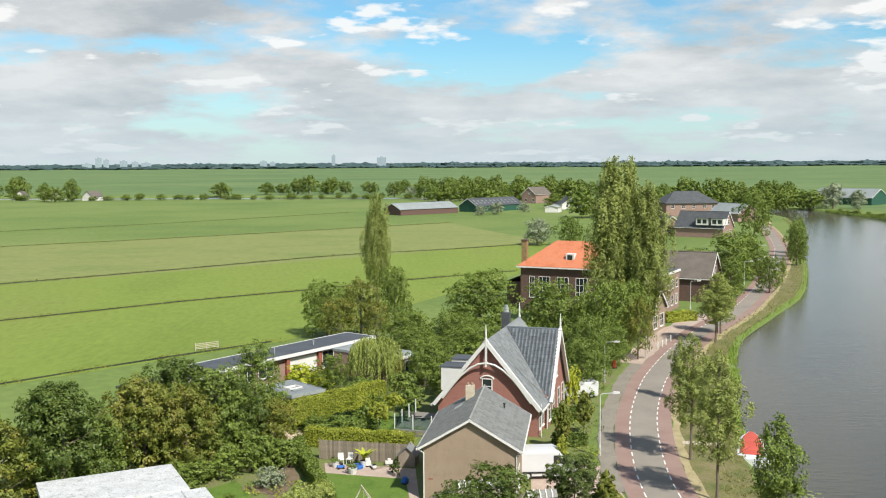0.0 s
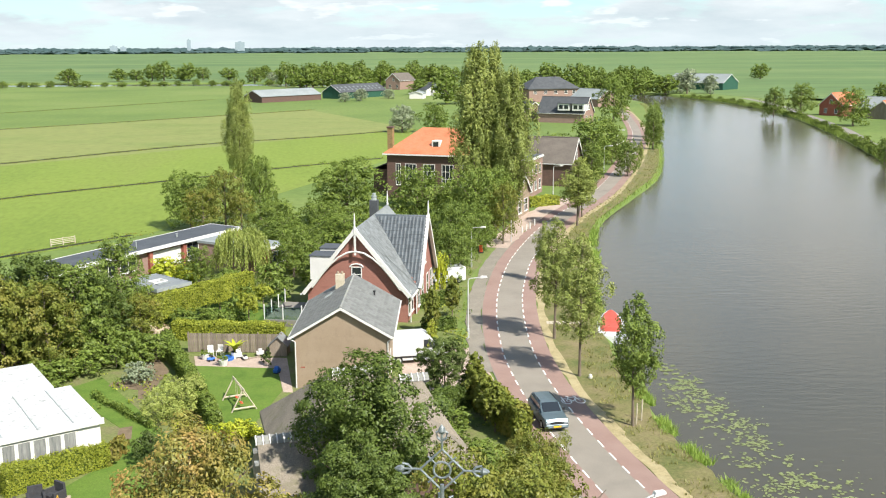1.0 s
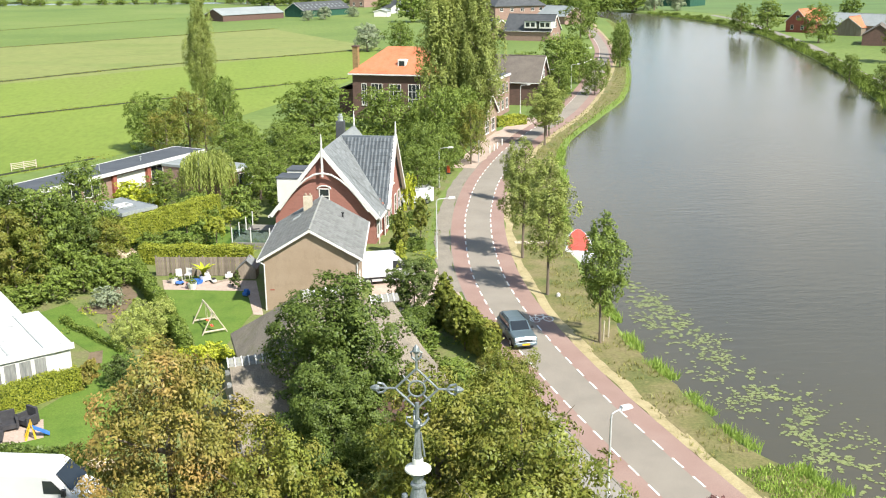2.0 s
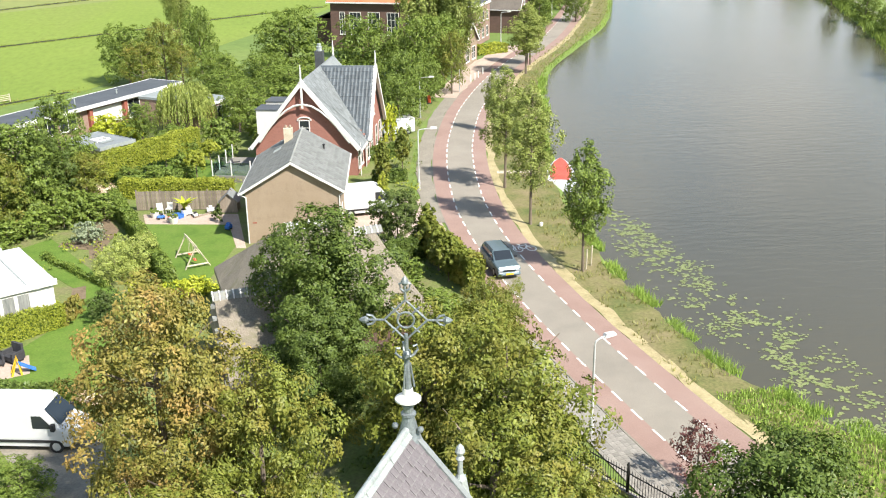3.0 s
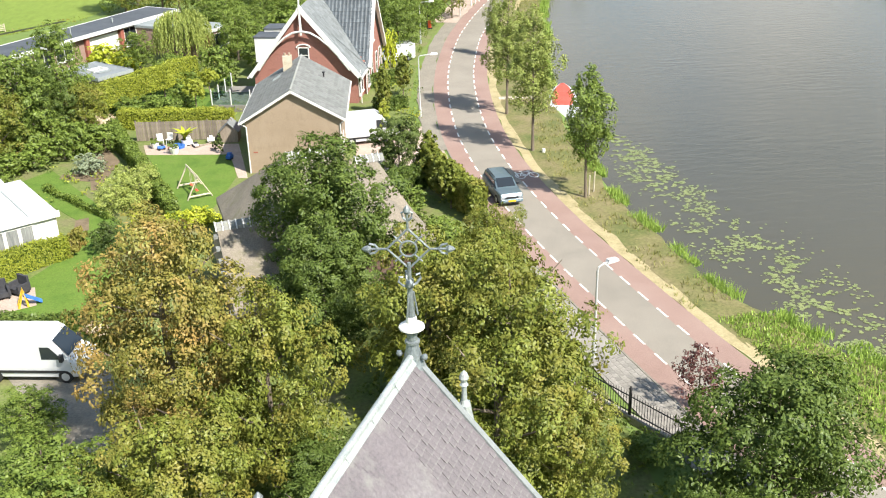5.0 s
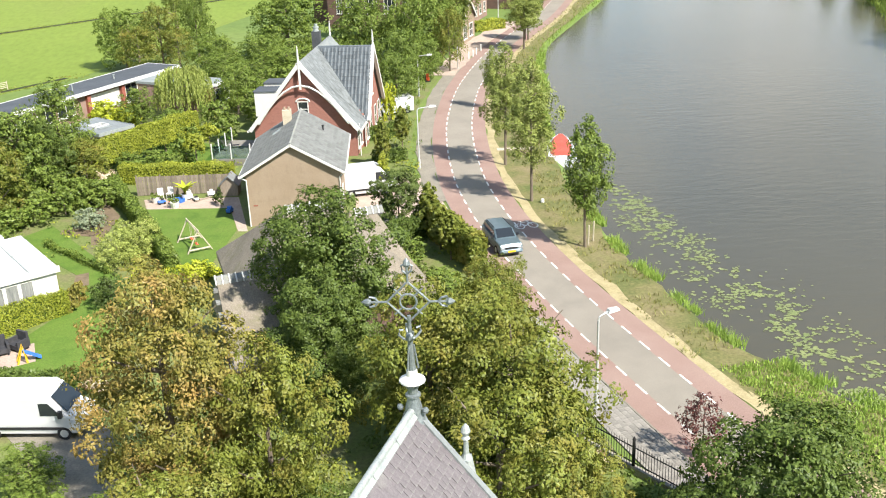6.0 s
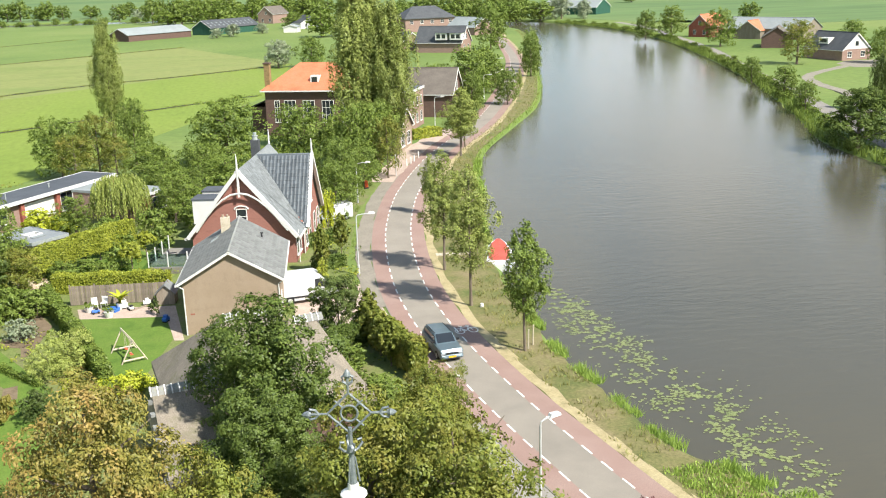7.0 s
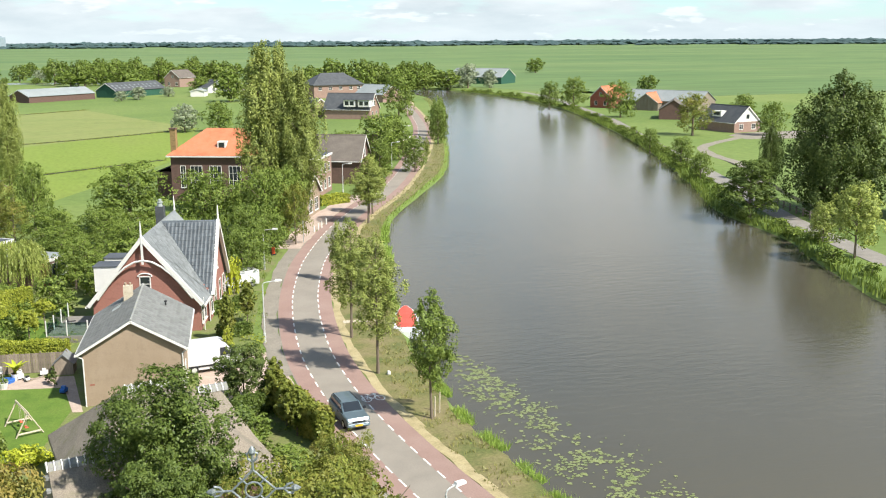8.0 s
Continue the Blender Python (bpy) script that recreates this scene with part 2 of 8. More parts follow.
M = {
    "land": material("meadow_grass", [(0.095, 0.148, 0.034), (0.13, 0.185, 0.044), (0.165, 0.205, 0.058)], 0.012, 0.6, 0.95, bump=0.2, fine_vary=0.3),
    "land_fresh": material("mown_grass", [(0.130, 0.186, 0.028), (0.162, 0.218, 0.035), (0.165, 0.202, 0.042)], 0.03, 1.1, 0.95, bump=0.2, fine_vary=0.28, stretch=(1, 0.35, 1)),
    "land_yellow": material("hay_meadow_grass", [(0.14, 0.185, 0.046), (0.19, 0.212, 0.066), (0.145, 0.19, 0.05)], 0.035, 0.7, 0.95, bump=0.2, fine_vary=0.32, stretch=(0.5, 1, 1)),
    "land_far": material("far_meadow_grass", [(0.075, 0.135, 0.046), (0.105, 0.165, 0.055), (0.14, 0.19, 0.068)], 0.006, 0.05, 0.95, bump=0, fine_vary=0.35, stretch=(0.35, 1, 1)),
    "garden": material("garden_soil_and_grass", [(0.11, 0.15, 0.035), (0.14, 0.17, 0.05), (0.17, 0.15, 0.08)], 0.35, 5, 0.95, fine_vary=0.5),
    "verge": material("dry_verge_grass", [(0.085, 0.11, 0.03), (0.15, 0.142, 0.055), (0.205, 0.165, 0.09)], 0.35, 5, 0.95, fine_vary=0.55, bump=0.5),
    "lawn": material("lawn_grass", [(0.07, 0.13, 0.017), (0.10, 0.165, 0.024), (0.115, 0.17, 0.03)], 0.6, 11, 0.95, fine_vary=0.5),
    "asphalt": material("worn_grey_asphalt", [(0.205, 0.185, 0.155), (0.24, 0.215, 0.18), (0.265, 0.24, 0.20)], 0.25, 18, 0.9, fine_vary=0.25),
    "red_lane": material("faded_red_asphalt", [(0.24, 0.158, 0.132), (0.27, 0.182, 0.153), (0.29, 0.204, 0.172)], 0.3, 16, 0.9, fine_vary=0.28),
    "paint": material("worn_white_road_paint", [(0.62, 0.61, 0.58), (0.75, 0.74, 0.70)], 2, 20, 0.8, fine_vary=0.3),
    "sand": material("yellow_sandy_edge", [(0.25, 0.215, 0.11), (0.34, 0.285, 0.155), (0.38, 0.325, 0.19)], 0.8, 9, 0.95, fine_vary=0.4, bump=0.5),
    "paver": material("grey_concrete_paver", [(0.205, 0.19, 0.168), (0.26, 0.242, 0.215)], 0.7, 12, 0.9, fine_vary=0.3, by_object=0.25),
    "brick_red": material("red_brick", [(0.22, 0.07, 0.05), (0.27, 0.09, 0.065), (0.30, 0.11, 0.08)], 1.2, 14, 0.9, fine_vary=0.4, by_object=0.3),
    "mortar": material("brick_wall_face", [(0.25, 0.112, 0.088), (0.30, 0.14, 0.112), (0.27, 0.125, 0.10)], 1.0, 10, 0.92, fine_vary=0.45, stretch=(1, 1, 3)),
    "brick_dark": material("brown_brick", [(0.10, 0.065, 0.055), (0.14, 0.085, 0.07)], 1.0, 12, 0.9, fine_vary=0.4, stretch=(1, 1, 3)),
    "render_tan": material("tan_cement_render", [(0.27, 0.205, 0.145), (0.30, 0.23, 0.165), (0.32, 0.25, 0.185)], 0.5, 14, 0.92, fine_vary=0.14, dirt=(0.25, 0.19, 0.135)),
    "white": material("white_painted_wood", [(0.60, 0.59, 0.56), (0.68, 0.67, 0.64)], 0.8, 10, 0.55, fine_vary=0.12, bump=0.08),
    "roof_grey": material("weathered_grey_roof_tile", [(0.17, 0.175, 0.17), (0.22, 0.225, 0.215), (0.26, 0.26, 0.24)], 0.7, 7, 0.85, fine_vary=0.4, by_object=0.22, dirt=(0.25, 0.25, 0.17)),
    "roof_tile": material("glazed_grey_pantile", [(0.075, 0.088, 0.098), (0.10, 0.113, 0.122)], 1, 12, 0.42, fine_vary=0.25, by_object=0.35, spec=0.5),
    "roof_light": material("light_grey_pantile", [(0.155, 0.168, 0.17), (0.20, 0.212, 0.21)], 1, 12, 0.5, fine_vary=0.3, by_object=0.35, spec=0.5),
    "roof_dark": material("dark_grey_roof", [(0.055, 0.06, 0.065), (0.085, 0.09, 0.095)], 0.6, 8, 0.7, fine_vary=0.3),
    "roof_brown": material("brown_grey_roof_tile", [(0.11, 0.095, 0.08), (0.15, 0.13, 0.11)], 0.5, 6, 0.8, fine_vary=0.35, stretch=(1, 1, 2)),
    "roof_orange": material("orange_clay_tile", [(0.36, 0.115, 0.055), (0.43, 0.15, 0.075), (0.40, 0.16, 0.09)], 0.6, 5, 0.75, fine_vary=0.3, by_object=0.3),
    "roof_flat": material("grey_bitumen_roof", [(0.06, 0.068, 0.08), (0.085, 0.094, 0.105)], 0.5, 6, 0.75, fine_vary=0.25),
    "thatch": material("old_brown_thatch", [(0.165, 0.142, 0.112), (0.215, 0.186, 0.148), (0.25, 0.216, 0.17)], 0.5, 14, 1.0, fine_vary=0.55, bump=0.7, stretch=(1, 1, 0.3), dirt=(0.17, 0.16, 0.10)),
    "slate": material("weathered_purple_grey_slate", [(0.112, 0.098, 0.104), (0.14, 0.122, 0.128), (0.175, 0.16, 0.163)], 0.55, 16, 0.42, fine_vary=0.45, by_object=0.10, spec=0.55, dirt=(0.21, 0.205, 0.19)),
    "lead": material("oxidised_lead", [(0.27, 0.30, 0.295), (0.35, 0.38, 0.37), (0.42, 0.445, 0.43)], 3, 20, 0.5, metal=0.25, fine_vary=0.35),
    "zinc": material("grey_painted_wrought_iron", [(0.15, 0.175, 0.185), (0.26, 0.285, 0.29)], 9, 30, 0.45, metal=0.45, fine_vary=0.4),
    "metal": material("galvanised_steel", [(0.50, 0.51, 0.51), (0.62, 0.63, 0.62)], 2, 15, 0.4, metal=0.3, fine_vary=0.15),
    "iron": material("black_wrought_iron", [(0.02, 0.02, 0.022), (0.04, 0.04, 0.04)], 4, 20, 0.5, metal=0.3),
    "bark": material("grey_brown_bark", [(0.12, 0.095, 0.07), (0.20, 0.165, 0.125)], 2, 12, 0.95, bump=0.7, stretch=(1, 1, 0.25)),
    "wood": material("weathered_grey_wood", [(0.19, 0.155, 0.12), (0.27, 0.23, 0.185)], 1.5, 12, 0.9, stretch=(1, 1, 0.2), by_object=0.4),
    "wood_light": material("pale_timber_beam", [(0.40, 0.35, 0.26), (0.52, 0.46, 0.36)], 2, 14, 0.85),
    "white_roof": material("white_coated_flat_roof", [(0.44, 0.45, 0.45), (0.55, 0.56, 0.56)], 0.9, 7, 0.8, fine_vary=0.4, dirt=(0.24, 0.25, 0.23)),
    "car_white": material("white_car_paint", [(0.58, 0.59, 0.60), (0.62, 0.63, 0.64)], 0.5, 3, 0.25, fine_vary=0.03, bump=0, spec=0.5),
    "car_grey": material("blue_grey_metallic_car_paint", [(0.11, 0.155, 0.18), (0.13, 0.175, 0.20)], 0.5, 3, 0.32, metal=0.3, fine_vary=0.04, bump=0, spec=0.5),
    "car_dark": material("dark_car_paint", [(0.03, 0.03, 0.035), (0.05, 0.05, 0.055)], 0.5, 3, 0.25, fine_vary=0.03, bump=0, spec=0.5),
    "tyre": material("black_rubber", [(0.02, 0.02, 0.02), (0.035, 0.035, 0.035)], 3, 20, 0.85),
    "red_cover": material("red_boat_cover", [(0.42, 0.07, 0.05), (0.52, 0.10, 0.07)], 1, 8, 0.7, fine_vary=0.2),
    "red_plastic": material("orange_red_plastic", [(0.65, 0.09, 0.03), (0.7, 0.12, 0.05)], 2, 9, 0.5),
    "blue_plastic": material("blue_plastic", [(0.03, 0.12, 0.45), (0.05, 0.18, 0.55)], 2, 9, 0.5),
    "yellow_plastic": material("yellow_plastic", [(0.75, 0.45, 0.03), (0.8, 0.52, 0.05)], 2, 9, 0.5),
    "plate": material("yellow_number_plate", [(0.75, 0.42, 0.02), (0.78, 0.45, 0.03)], 2, 9, 0.5),
    "black_trim": material("black_trim", [(0.02, 0.02, 0.022), (0.03, 0.03, 0.033)], 2, 9, 0.5),
    "lamp_lens": material("clear_lamp_lens", [(0.7, 0.7, 0.72), (0.8, 0.8, 0.82)], 2, 9, 0.15, bump=0),
    "headlamp": material("grey_glass_headlamp", [(0.22, 0.24, 0.26), (0.34, 0.36, 0.38)], 6, 20, 0.12, bump=0, spec=0.6),
    "wicker": material("dark_wicker", [(0.035, 0.035, 0.04), (0.06, 0.06, 0.065)], 3, 40, 0.8),
    "terrace": material("pinkish_paving", [(0.36, 0.28, 0.23), (0.44, 0.35, 0.29)], 0.8, 7, 0.9, fine_vary=0.35),
    "reed": None,
    "pad": material("lily_pad", [(0.14, 0.18, 0.055), (0.24, 0.265, 0.10)], 1.5, 10, 0.35, spec=0.5, fine_vary=0.2),
    "green_paint": material("dark_green_boards", [(0.02, 0.075, 0.05), (0.03, 0.095, 0.065)], 0.5, 6, 0.7, stretch=(3, 3, 0.3)),
    "barn_roof": material("fibre_cement_roof", [(0.21, 0.235, 0.235), (0.26, 0.285, 0.285)], 0.2, 2, 0.8, fine_vary=0.25),
    # haze over the distant woods is put into their blue-green base colour
    "haze_wood": material("hazed_woodland", [(0.038, 0.070, 0.072), (0.055, 0.090, 0.088)], 0.01, 0.12, 1.0, bump=0, fine_vary=0.5),
    # pale blue-grey of the towers carries the haze of the distance
    "haze_town": material("hazed_buildings", [(0.22, 0.28, 0.32), (0.31, 0.37, 0.40)], 0.01, 0.2, 1.0, bump=0, fine_vary=0.2),
    "strip_paving": material("worn_beige_paving", [(0.20, 0.18, 0.145), (0.25, 0.225, 0.185)], 0.6, 9, 0.9, fine_vary=0.4),
    "brick_pale": material("pale_pink_brick", [(0.25, 0.165, 0.135), (0.30, 0.205, 0.17)], 0.8, 8, 0.9, fine_vary=0.35, stretch=(1, 1, 3)),
    "brick_yellow": material("yellow_brown_brick", [(0.17, 0.115, 0.06), (0.27, 0.19, 0.085), (0.22, 0.14, 0.075)], 1.2, 12, 0.9, fine_vary=0.4, stretch=(1, 1, 3)),
    "soil": material("bare_garden_soil", [(0.13, 0.095, 0.06), (0.19, 0.145, 0.095)], 1.2, 10, 0.95, fine_vary=0.5, bump=0.6),
    "curtain": material("curtained_window", [(0.16, 0.165, 0.165), (0.26, 0.26, 0.255)], 1.5, 6, 0.15, bump=0, spec=0.6, stretch=(3, 3, 0.3)),
    "ditch": material("dark_ditch_water", [(0.022, 0.026, 0.016), (0.05, 0.055, 0.026)], 0.2, 3, 0.8, spec=0.1),
}
L_ = {
    "green": leaf_material("broad_leaf", (0.073, 0.110, 0.022), (0.152, 0.213, 0.041), (0.268, 0.329, 0.073)),
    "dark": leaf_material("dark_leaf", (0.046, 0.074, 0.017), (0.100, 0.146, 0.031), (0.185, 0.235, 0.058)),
    "olive": leaf_material("olive_leaf", (0.066, 0.090, 0.017), (0.160, 0.190, 0.034), (0.285, 0.305, 0.062), accent=(0.255, 0.225, 0.050)),
    "autumn": leaf_material("turning_leaf", (0.085, 0.095, 0.022), (0.215, 0.205, 0.046), (0.370, 0.325, 0.090), accent=(0.420, 0.275, 0.095)),
    "poplar": leaf_material("poplar_leaf", (0.115, 0.148, 0.038), (0.245, 0.29, 0.074), (0.39, 0.43, 0.138)),
    "deep": leaf_material("deep_green_leaf", (0.044, 0.070, 0.019), (0.092, 0.130, 0.033), (0.165, 0.205, 0.056)),
    "willow": leaf_material("willow_leaf", (0.153, 0.205, 0.043), (0.307, 0.359, 0.094), (0.461, 0.494, 0.153)),
    "silver": leaf_material("grey_willow_leaf", (0.155, 0.186, 0.124), (0.279, 0.326, 0.217), (0.434, 0.480, 0.341)),
    "lime": leaf_material("lime_leaf", (0.217, 0.264, 0.023), (0.403, 0.449, 0.039), (0.589, 0.589, 0.078)),
    "hedge": leaf_material("hedge_leaf", (0.150, 0.185, 0.024), (0.290, 0.325, 0.042), (0.440, 0.460, 0.075)),
    "purple": leaf_material("purple_leaf", (0.070, 0.028, 0.031), (0.155, 0.062, 0.062), (0.279, 0.139, 0.109)),
    "reed": leaf_material("reed_blade", (0.150, 0.230, 0.045), (0.275, 0.390, 0.080), (0.420, 0.520, 0.140)),
    "grass": leaf_material("grass_blade", (0.135, 0.155, 0.042), (0.245, 0.245, 0.083), (0.415, 0.36, 0.16)),
    "flower": leaf_material("mixed_flowers", (0.350, 0.050, 0.060), (0.600, 0.500, 0.400), (0.750, 0.700, 0.450)),
}


def glass_material():
    m = bpy.data.materials.new("window_glass")
    m.use_nodes = True
    b = m.node_tree.nodes["Principled BSDF"]
    b.inputs["Base Color"].default_value = (0.025, 0.03, 0.035, 1)
    b.inputs["Roughness"].default_value = 0.06
    b.inputs["Specular IOR Level"].default_value = 0.6
    return m


def clear_glass_material():
    m = bpy.data.materials.new("clear_glass")
    m.use_nodes = True
    nt = m.node_tree
    nt.nodes.clear()
    out = nt.nodes.new("ShaderNodeOutputMaterial")
    a = nt.nodes.new("ShaderNodeBsdfTransparent")
    a.inputs[0].default_value = (0.75, 0.88, 0.85, 1)
    g = nt.nodes.new("ShaderNodeBsdfGlossy")
    g.inputs["Roughness"].default_value = 0.05
    s = nt.nodes.new("ShaderNodeMixShader")
    s.inputs[0].default_value = 0.2
    nt.links.new(a.outputs[0], s.inputs[1])
    nt.links.new(g.outputs[0], s.inputs[2])
    nt.links.new(s.outputs[0], out.inputs[0])
    return m


def water_material():
    m = bpy.data.materials.new("river_water")
    m.use_nodes = True
    nt = m.node_tree
    b = nt.nodes["Principled BSDF"]
    tc = nt.nodes.new("ShaderNodeTexCoord")
    c = ramp(nt, tex_noise(nt, tc.outputs["Object"], 0.02, 4), [(0.3, (0.064, 0.060, 0.043)), (0.7, (0.084, 0.076, 0.053))])
    nt.links.new(c, b.inputs["Base Color"])
    b.inputs["Roughness"].default_value = 0.12
    b.inputs["IOR"].default_value = 1.33
    bp = nt.nodes.new("ShaderNodeBump")
    bp.inputs["Strength"].default_value, bp.inputs["Distance"].default_value = 0.5, 0.085
    mp = nt.nodes.new("ShaderNodeMapping")
    mp.inputs["Scale"].default_value, mp.inputs["Rotation"].default_value = (0.45, 1.3, 1), (0, 0, 0.5)
    nt.links.new(tc.outputs["Object"], mp.inputs[0])
    h = mix(nt, 0.35, tex_noise(nt, mp.outputs[0], 1.1, 6, 0.62), tex_noise(nt, tc.outputs["Object"], 0.07, 3))
    nt.links.new(h, bp.inputs["Height"])
    nt.links.new(bp.outputs[0], b.inputs["Normal"])
    return m


M["glass"], M["clear"], M["water"] = glass_material(), clear_glass_material(), water_material()
del M["reed"]

# ---- mesh helpers ----


def mesh_of(name, bm):
    me = bpy.data.meshes.new(name)
    bm.normal_update()
    bm.to_mesh(me)
    bm.free()
    return me


def thing(name, m, label, category, group="", kind=""):
    e = new(name)
    e.matrix_world = m
    return tagged(e, label, category, group, kind)


def part(name, bm, mat, parent, label="", at=None):
    me = bm if isinstance(bm, bpy.types.Mesh) else mesh_of(name, bm)
    if not me.materials:
        me.materials.append(mat)
    ob = new(name, me)
    ob.parent = parent
    if at is not None:
        ob.matrix_basis = at
    return tagged(ob, label)


def single(name, bm, mat, label, category, group="", kind="", m=None):
    me = bm if isinstance(bm, bpy.types.Mesh) else mesh_of(name, bm)
    me.materials.append(mat)
    ob = new(name, me)
    if m is not None:
        ob.matrix_world = m
    return tagged(ob, label, category, group, kind)


def box(bm, x0, x1, y0, y1, z0, z1, m=None):
    vs = [bm.verts.new((x, y, z)) for z in (z0, z1) for x, y in ((x0, y0), (x1, y0), (x1, y1), (x0, y1))]
    for f in ((0, 3, 2, 1), (4, 5, 6, 7), (0, 1, 5, 4), (1, 2, 6, 5), (2, 3, 7, 6), (3, 0, 4, 7)):
        bm.faces.new([vs[i] for i in f])
    if m is not None:
        bmesh.ops.transform(bm, matrix=m, verts=vs)
    return bm


def boxes(*list_):
    bm = bmesh.new()
    for b in list_:
        box(bm, *b)
    return bm


def prism(poly, y0, y1, axis="y"):
    """A solid whose section poly (a, z) runs along an axis."""
    bm = bmesh.new()
    put = (lambda a, z, y: (a, y, z)) if axis == "y" else (lambda a, z, y: (y, a, z))
    lo = [bm.verts.new(put(a, z, y0)) for a, z in poly]
    hi = [bm.verts.new(put(a, z, y1)) for a, z in poly]
    bm.faces.new(lo)
    bm.faces.new(hi[::-1])
    for i in range(len(poly)):
        j = (i + 1) % len(poly)
        bm.faces.new((lo[j], lo[i], hi[i], hi[j]))
    bmesh.ops.recalc_face_normals(bm, faces=bm.faces[:])
    return bm


def slab(corners, thick):
    """A plate through the corner points, thick downwards along its normal."""
    bm = bmesh.new()
    p = [Vector(c) for c in corners]
    n = (p[1] - p[0]).cross(p[2] - p[0]).normalized()
    if n.z < 0:
        n = -n
    a = [bm.verts.new(q) for q in p]
    b = [bm.verts.new(q - n * thick) for q in p]
    bm.faces.new(a)
    bm.faces.new(b[::-1])
    for i in range(len(p)):
        j = (i + 1) % len(p)
        bm.faces.new((a[j], a[i], b[i], b[j]))
    bmesh.ops.recalc_face_normals(bm, faces=bm.faces[:])
    return bm


def tube(points, r, sides=8, bm=None, close=True):
    """A round bar through points; r one radius or one for each point."""
    bm = bm or bmesh.new()
    pts = [Vector(p) for p in points]
    rs = r if isinstance(r, (list, tuple)) else [r] * len(pts)
    rings = []
    for i, p in enumerate(pts):
        d = (pts[min(i + 1, len(pts) - 1)] - pts[max(i - 1, 0)]).normalized()
        q = d.to_track_quat("Z", "Y")
        rings.append([bm.verts.new(p + q @ Vector((rs[i] * cos(2 * pi * k / sides), rs[i] * sin(2 * pi * k / sides), 0))) for k in range(sides)])
    for a, b in zip(rings, rings[1:]):
        for k in range(sides):
            bm.faces.new((a[k], a[(k + 1) % sides], b[(k + 1) % sides], b[k]))
    if close:
        bm.faces.new(rings[0][::-1])
        bm.faces.new(rings[-1])
    return bm


def lathe(profile, sides=16, bm=None, at=(0, 0, 0)):
    return tube([(at[0], at[1], at[2] + z) for _, z in profile], [max(r, 0.001) for r, _ in profile], sides, bm)


def ring_path(c, r, u, v, n=20):
    return [Vector(c) + r * (cos(2 * pi * k / n) * Vector(u) + sin(2 * pi * k / n) * Vector(v)) for k in range(n + 1)]


def from_arrays(name, verts, faces):
    me = bpy.data.meshes.new(name)
    me.from_pydata(verts.tolist() if hasattr(verts, "tolist") else verts, [], faces.tolist() if hasattr(faces, "tolist") else faces)
    return me


def spline(pts, step=1.5):
    """Catmull-Rom line through plan points, about a point each step."""
    out = []
    p = [Vector((*q, 0)) for q in pts]
    p = [2 * p[0] - p[1]] + p + [2 * p[-1] - p[-2]]
    for i in range(1, len(p) - 2):
        n = max(1, int((p[i + 1] - p[i]).length / step))
        for k in range(n):
            t = k / n
            out.append(0.5 * (2 * p[i] + (p[i + 1] - p[i - 1]) * t + (2 * p[i - 1] - 5 * p[i] + 4 * p[i + 1] - p[i + 2]) * t * t
                              + (3 * p[i] - p[i - 1] - 3 * p[i + 1] + p[i + 2]) * t ** 3))
    out.append(p[-2])
    return out


def side_of(line, i):
    d = (line[min(i + 1, len(line) - 1)] - line[max(i - 1, 0)]).normalized()
    return Vector((d.y, -d.x, 0))


def ribbon(line, o0, o1, z, depth=0.12, wobble=0.0):
    """A band along a line, between two offsets to its right, with a little thickness."""
    bm = bmesh.new()
    rows = []
    for i, p in enumerate(line):
        s = side_of(line, i)
        w0, w1 = (wobble * noise.noise(p * 0.35), wobble * noise.noise(p * 0.35 + Vector((40, 0, 0)))) if wobble else (0, 0)
        a, b = p + s * (o0 + w0), p + s * (o1 + w1)
        rows.append([bm.verts.new((a.x, a.y, z - depth)), bm.verts.new((a.x, a.y, z)), bm.verts.new((b.x, b.y, z)), bm.verts.new((b.x, b.y, z - depth))])
    for r, q in zip(rows, rows[1:]):
        for k in range(3):
            bm.faces.new((r[k], r[k + 1], q[k + 1], q[k]))
    bmesh.ops.recalc_face_normals(bm, faces=bm.faces[:])
    return bm


def sheet(poly, z, thick=0.05):
    return slab([(x, y, z) for x, y in poly], thick)


def arc_length(line):
    out = [0.0]
    for a, b in zip(line, line[1:]):
        out.append(out[-1] + (b - a).length)
    return out


def along(line, dist, total):
    i = int(np.searchsorted(total, dist)) - 1
    i = max(0, min(i, len(line) - 2))
    t = (dist - total[i]) / (total[i + 1] - total[i])
    d = (line[i + 1] - line[i]).normalized()
    return line[i].lerp(line[i + 1], t), d


# ---- ground, river, roads ----
WATER = -0.7
BANK_LEFT = spline([(700, -420), (300, -200), (140, -90), (70, -20), (45, 10), (34, 25), (28.4, 35.4), (26.3, 40.4), (24.3, 45.5), (24.1, 50), (23.8, 55.2), (23.6, 59.8), (24, 65.5), (24.8, 72.1), (26.1, 80.6),
                    (29.5, 97), (34.2, 112.8), (37.7, 126), (43.3, 140.3), (54.1, 159.9), (66.4, 182.4), (77.1, 208.9), (89.9, 244.9), (106, 292), (123.4, 342.1), (143, 407), (149, 450),
                    (135, 520), (70, 610), (-70, 672), (-330, 690), (-900, 720), (-2500, 760), (-4900, 800)], 3)
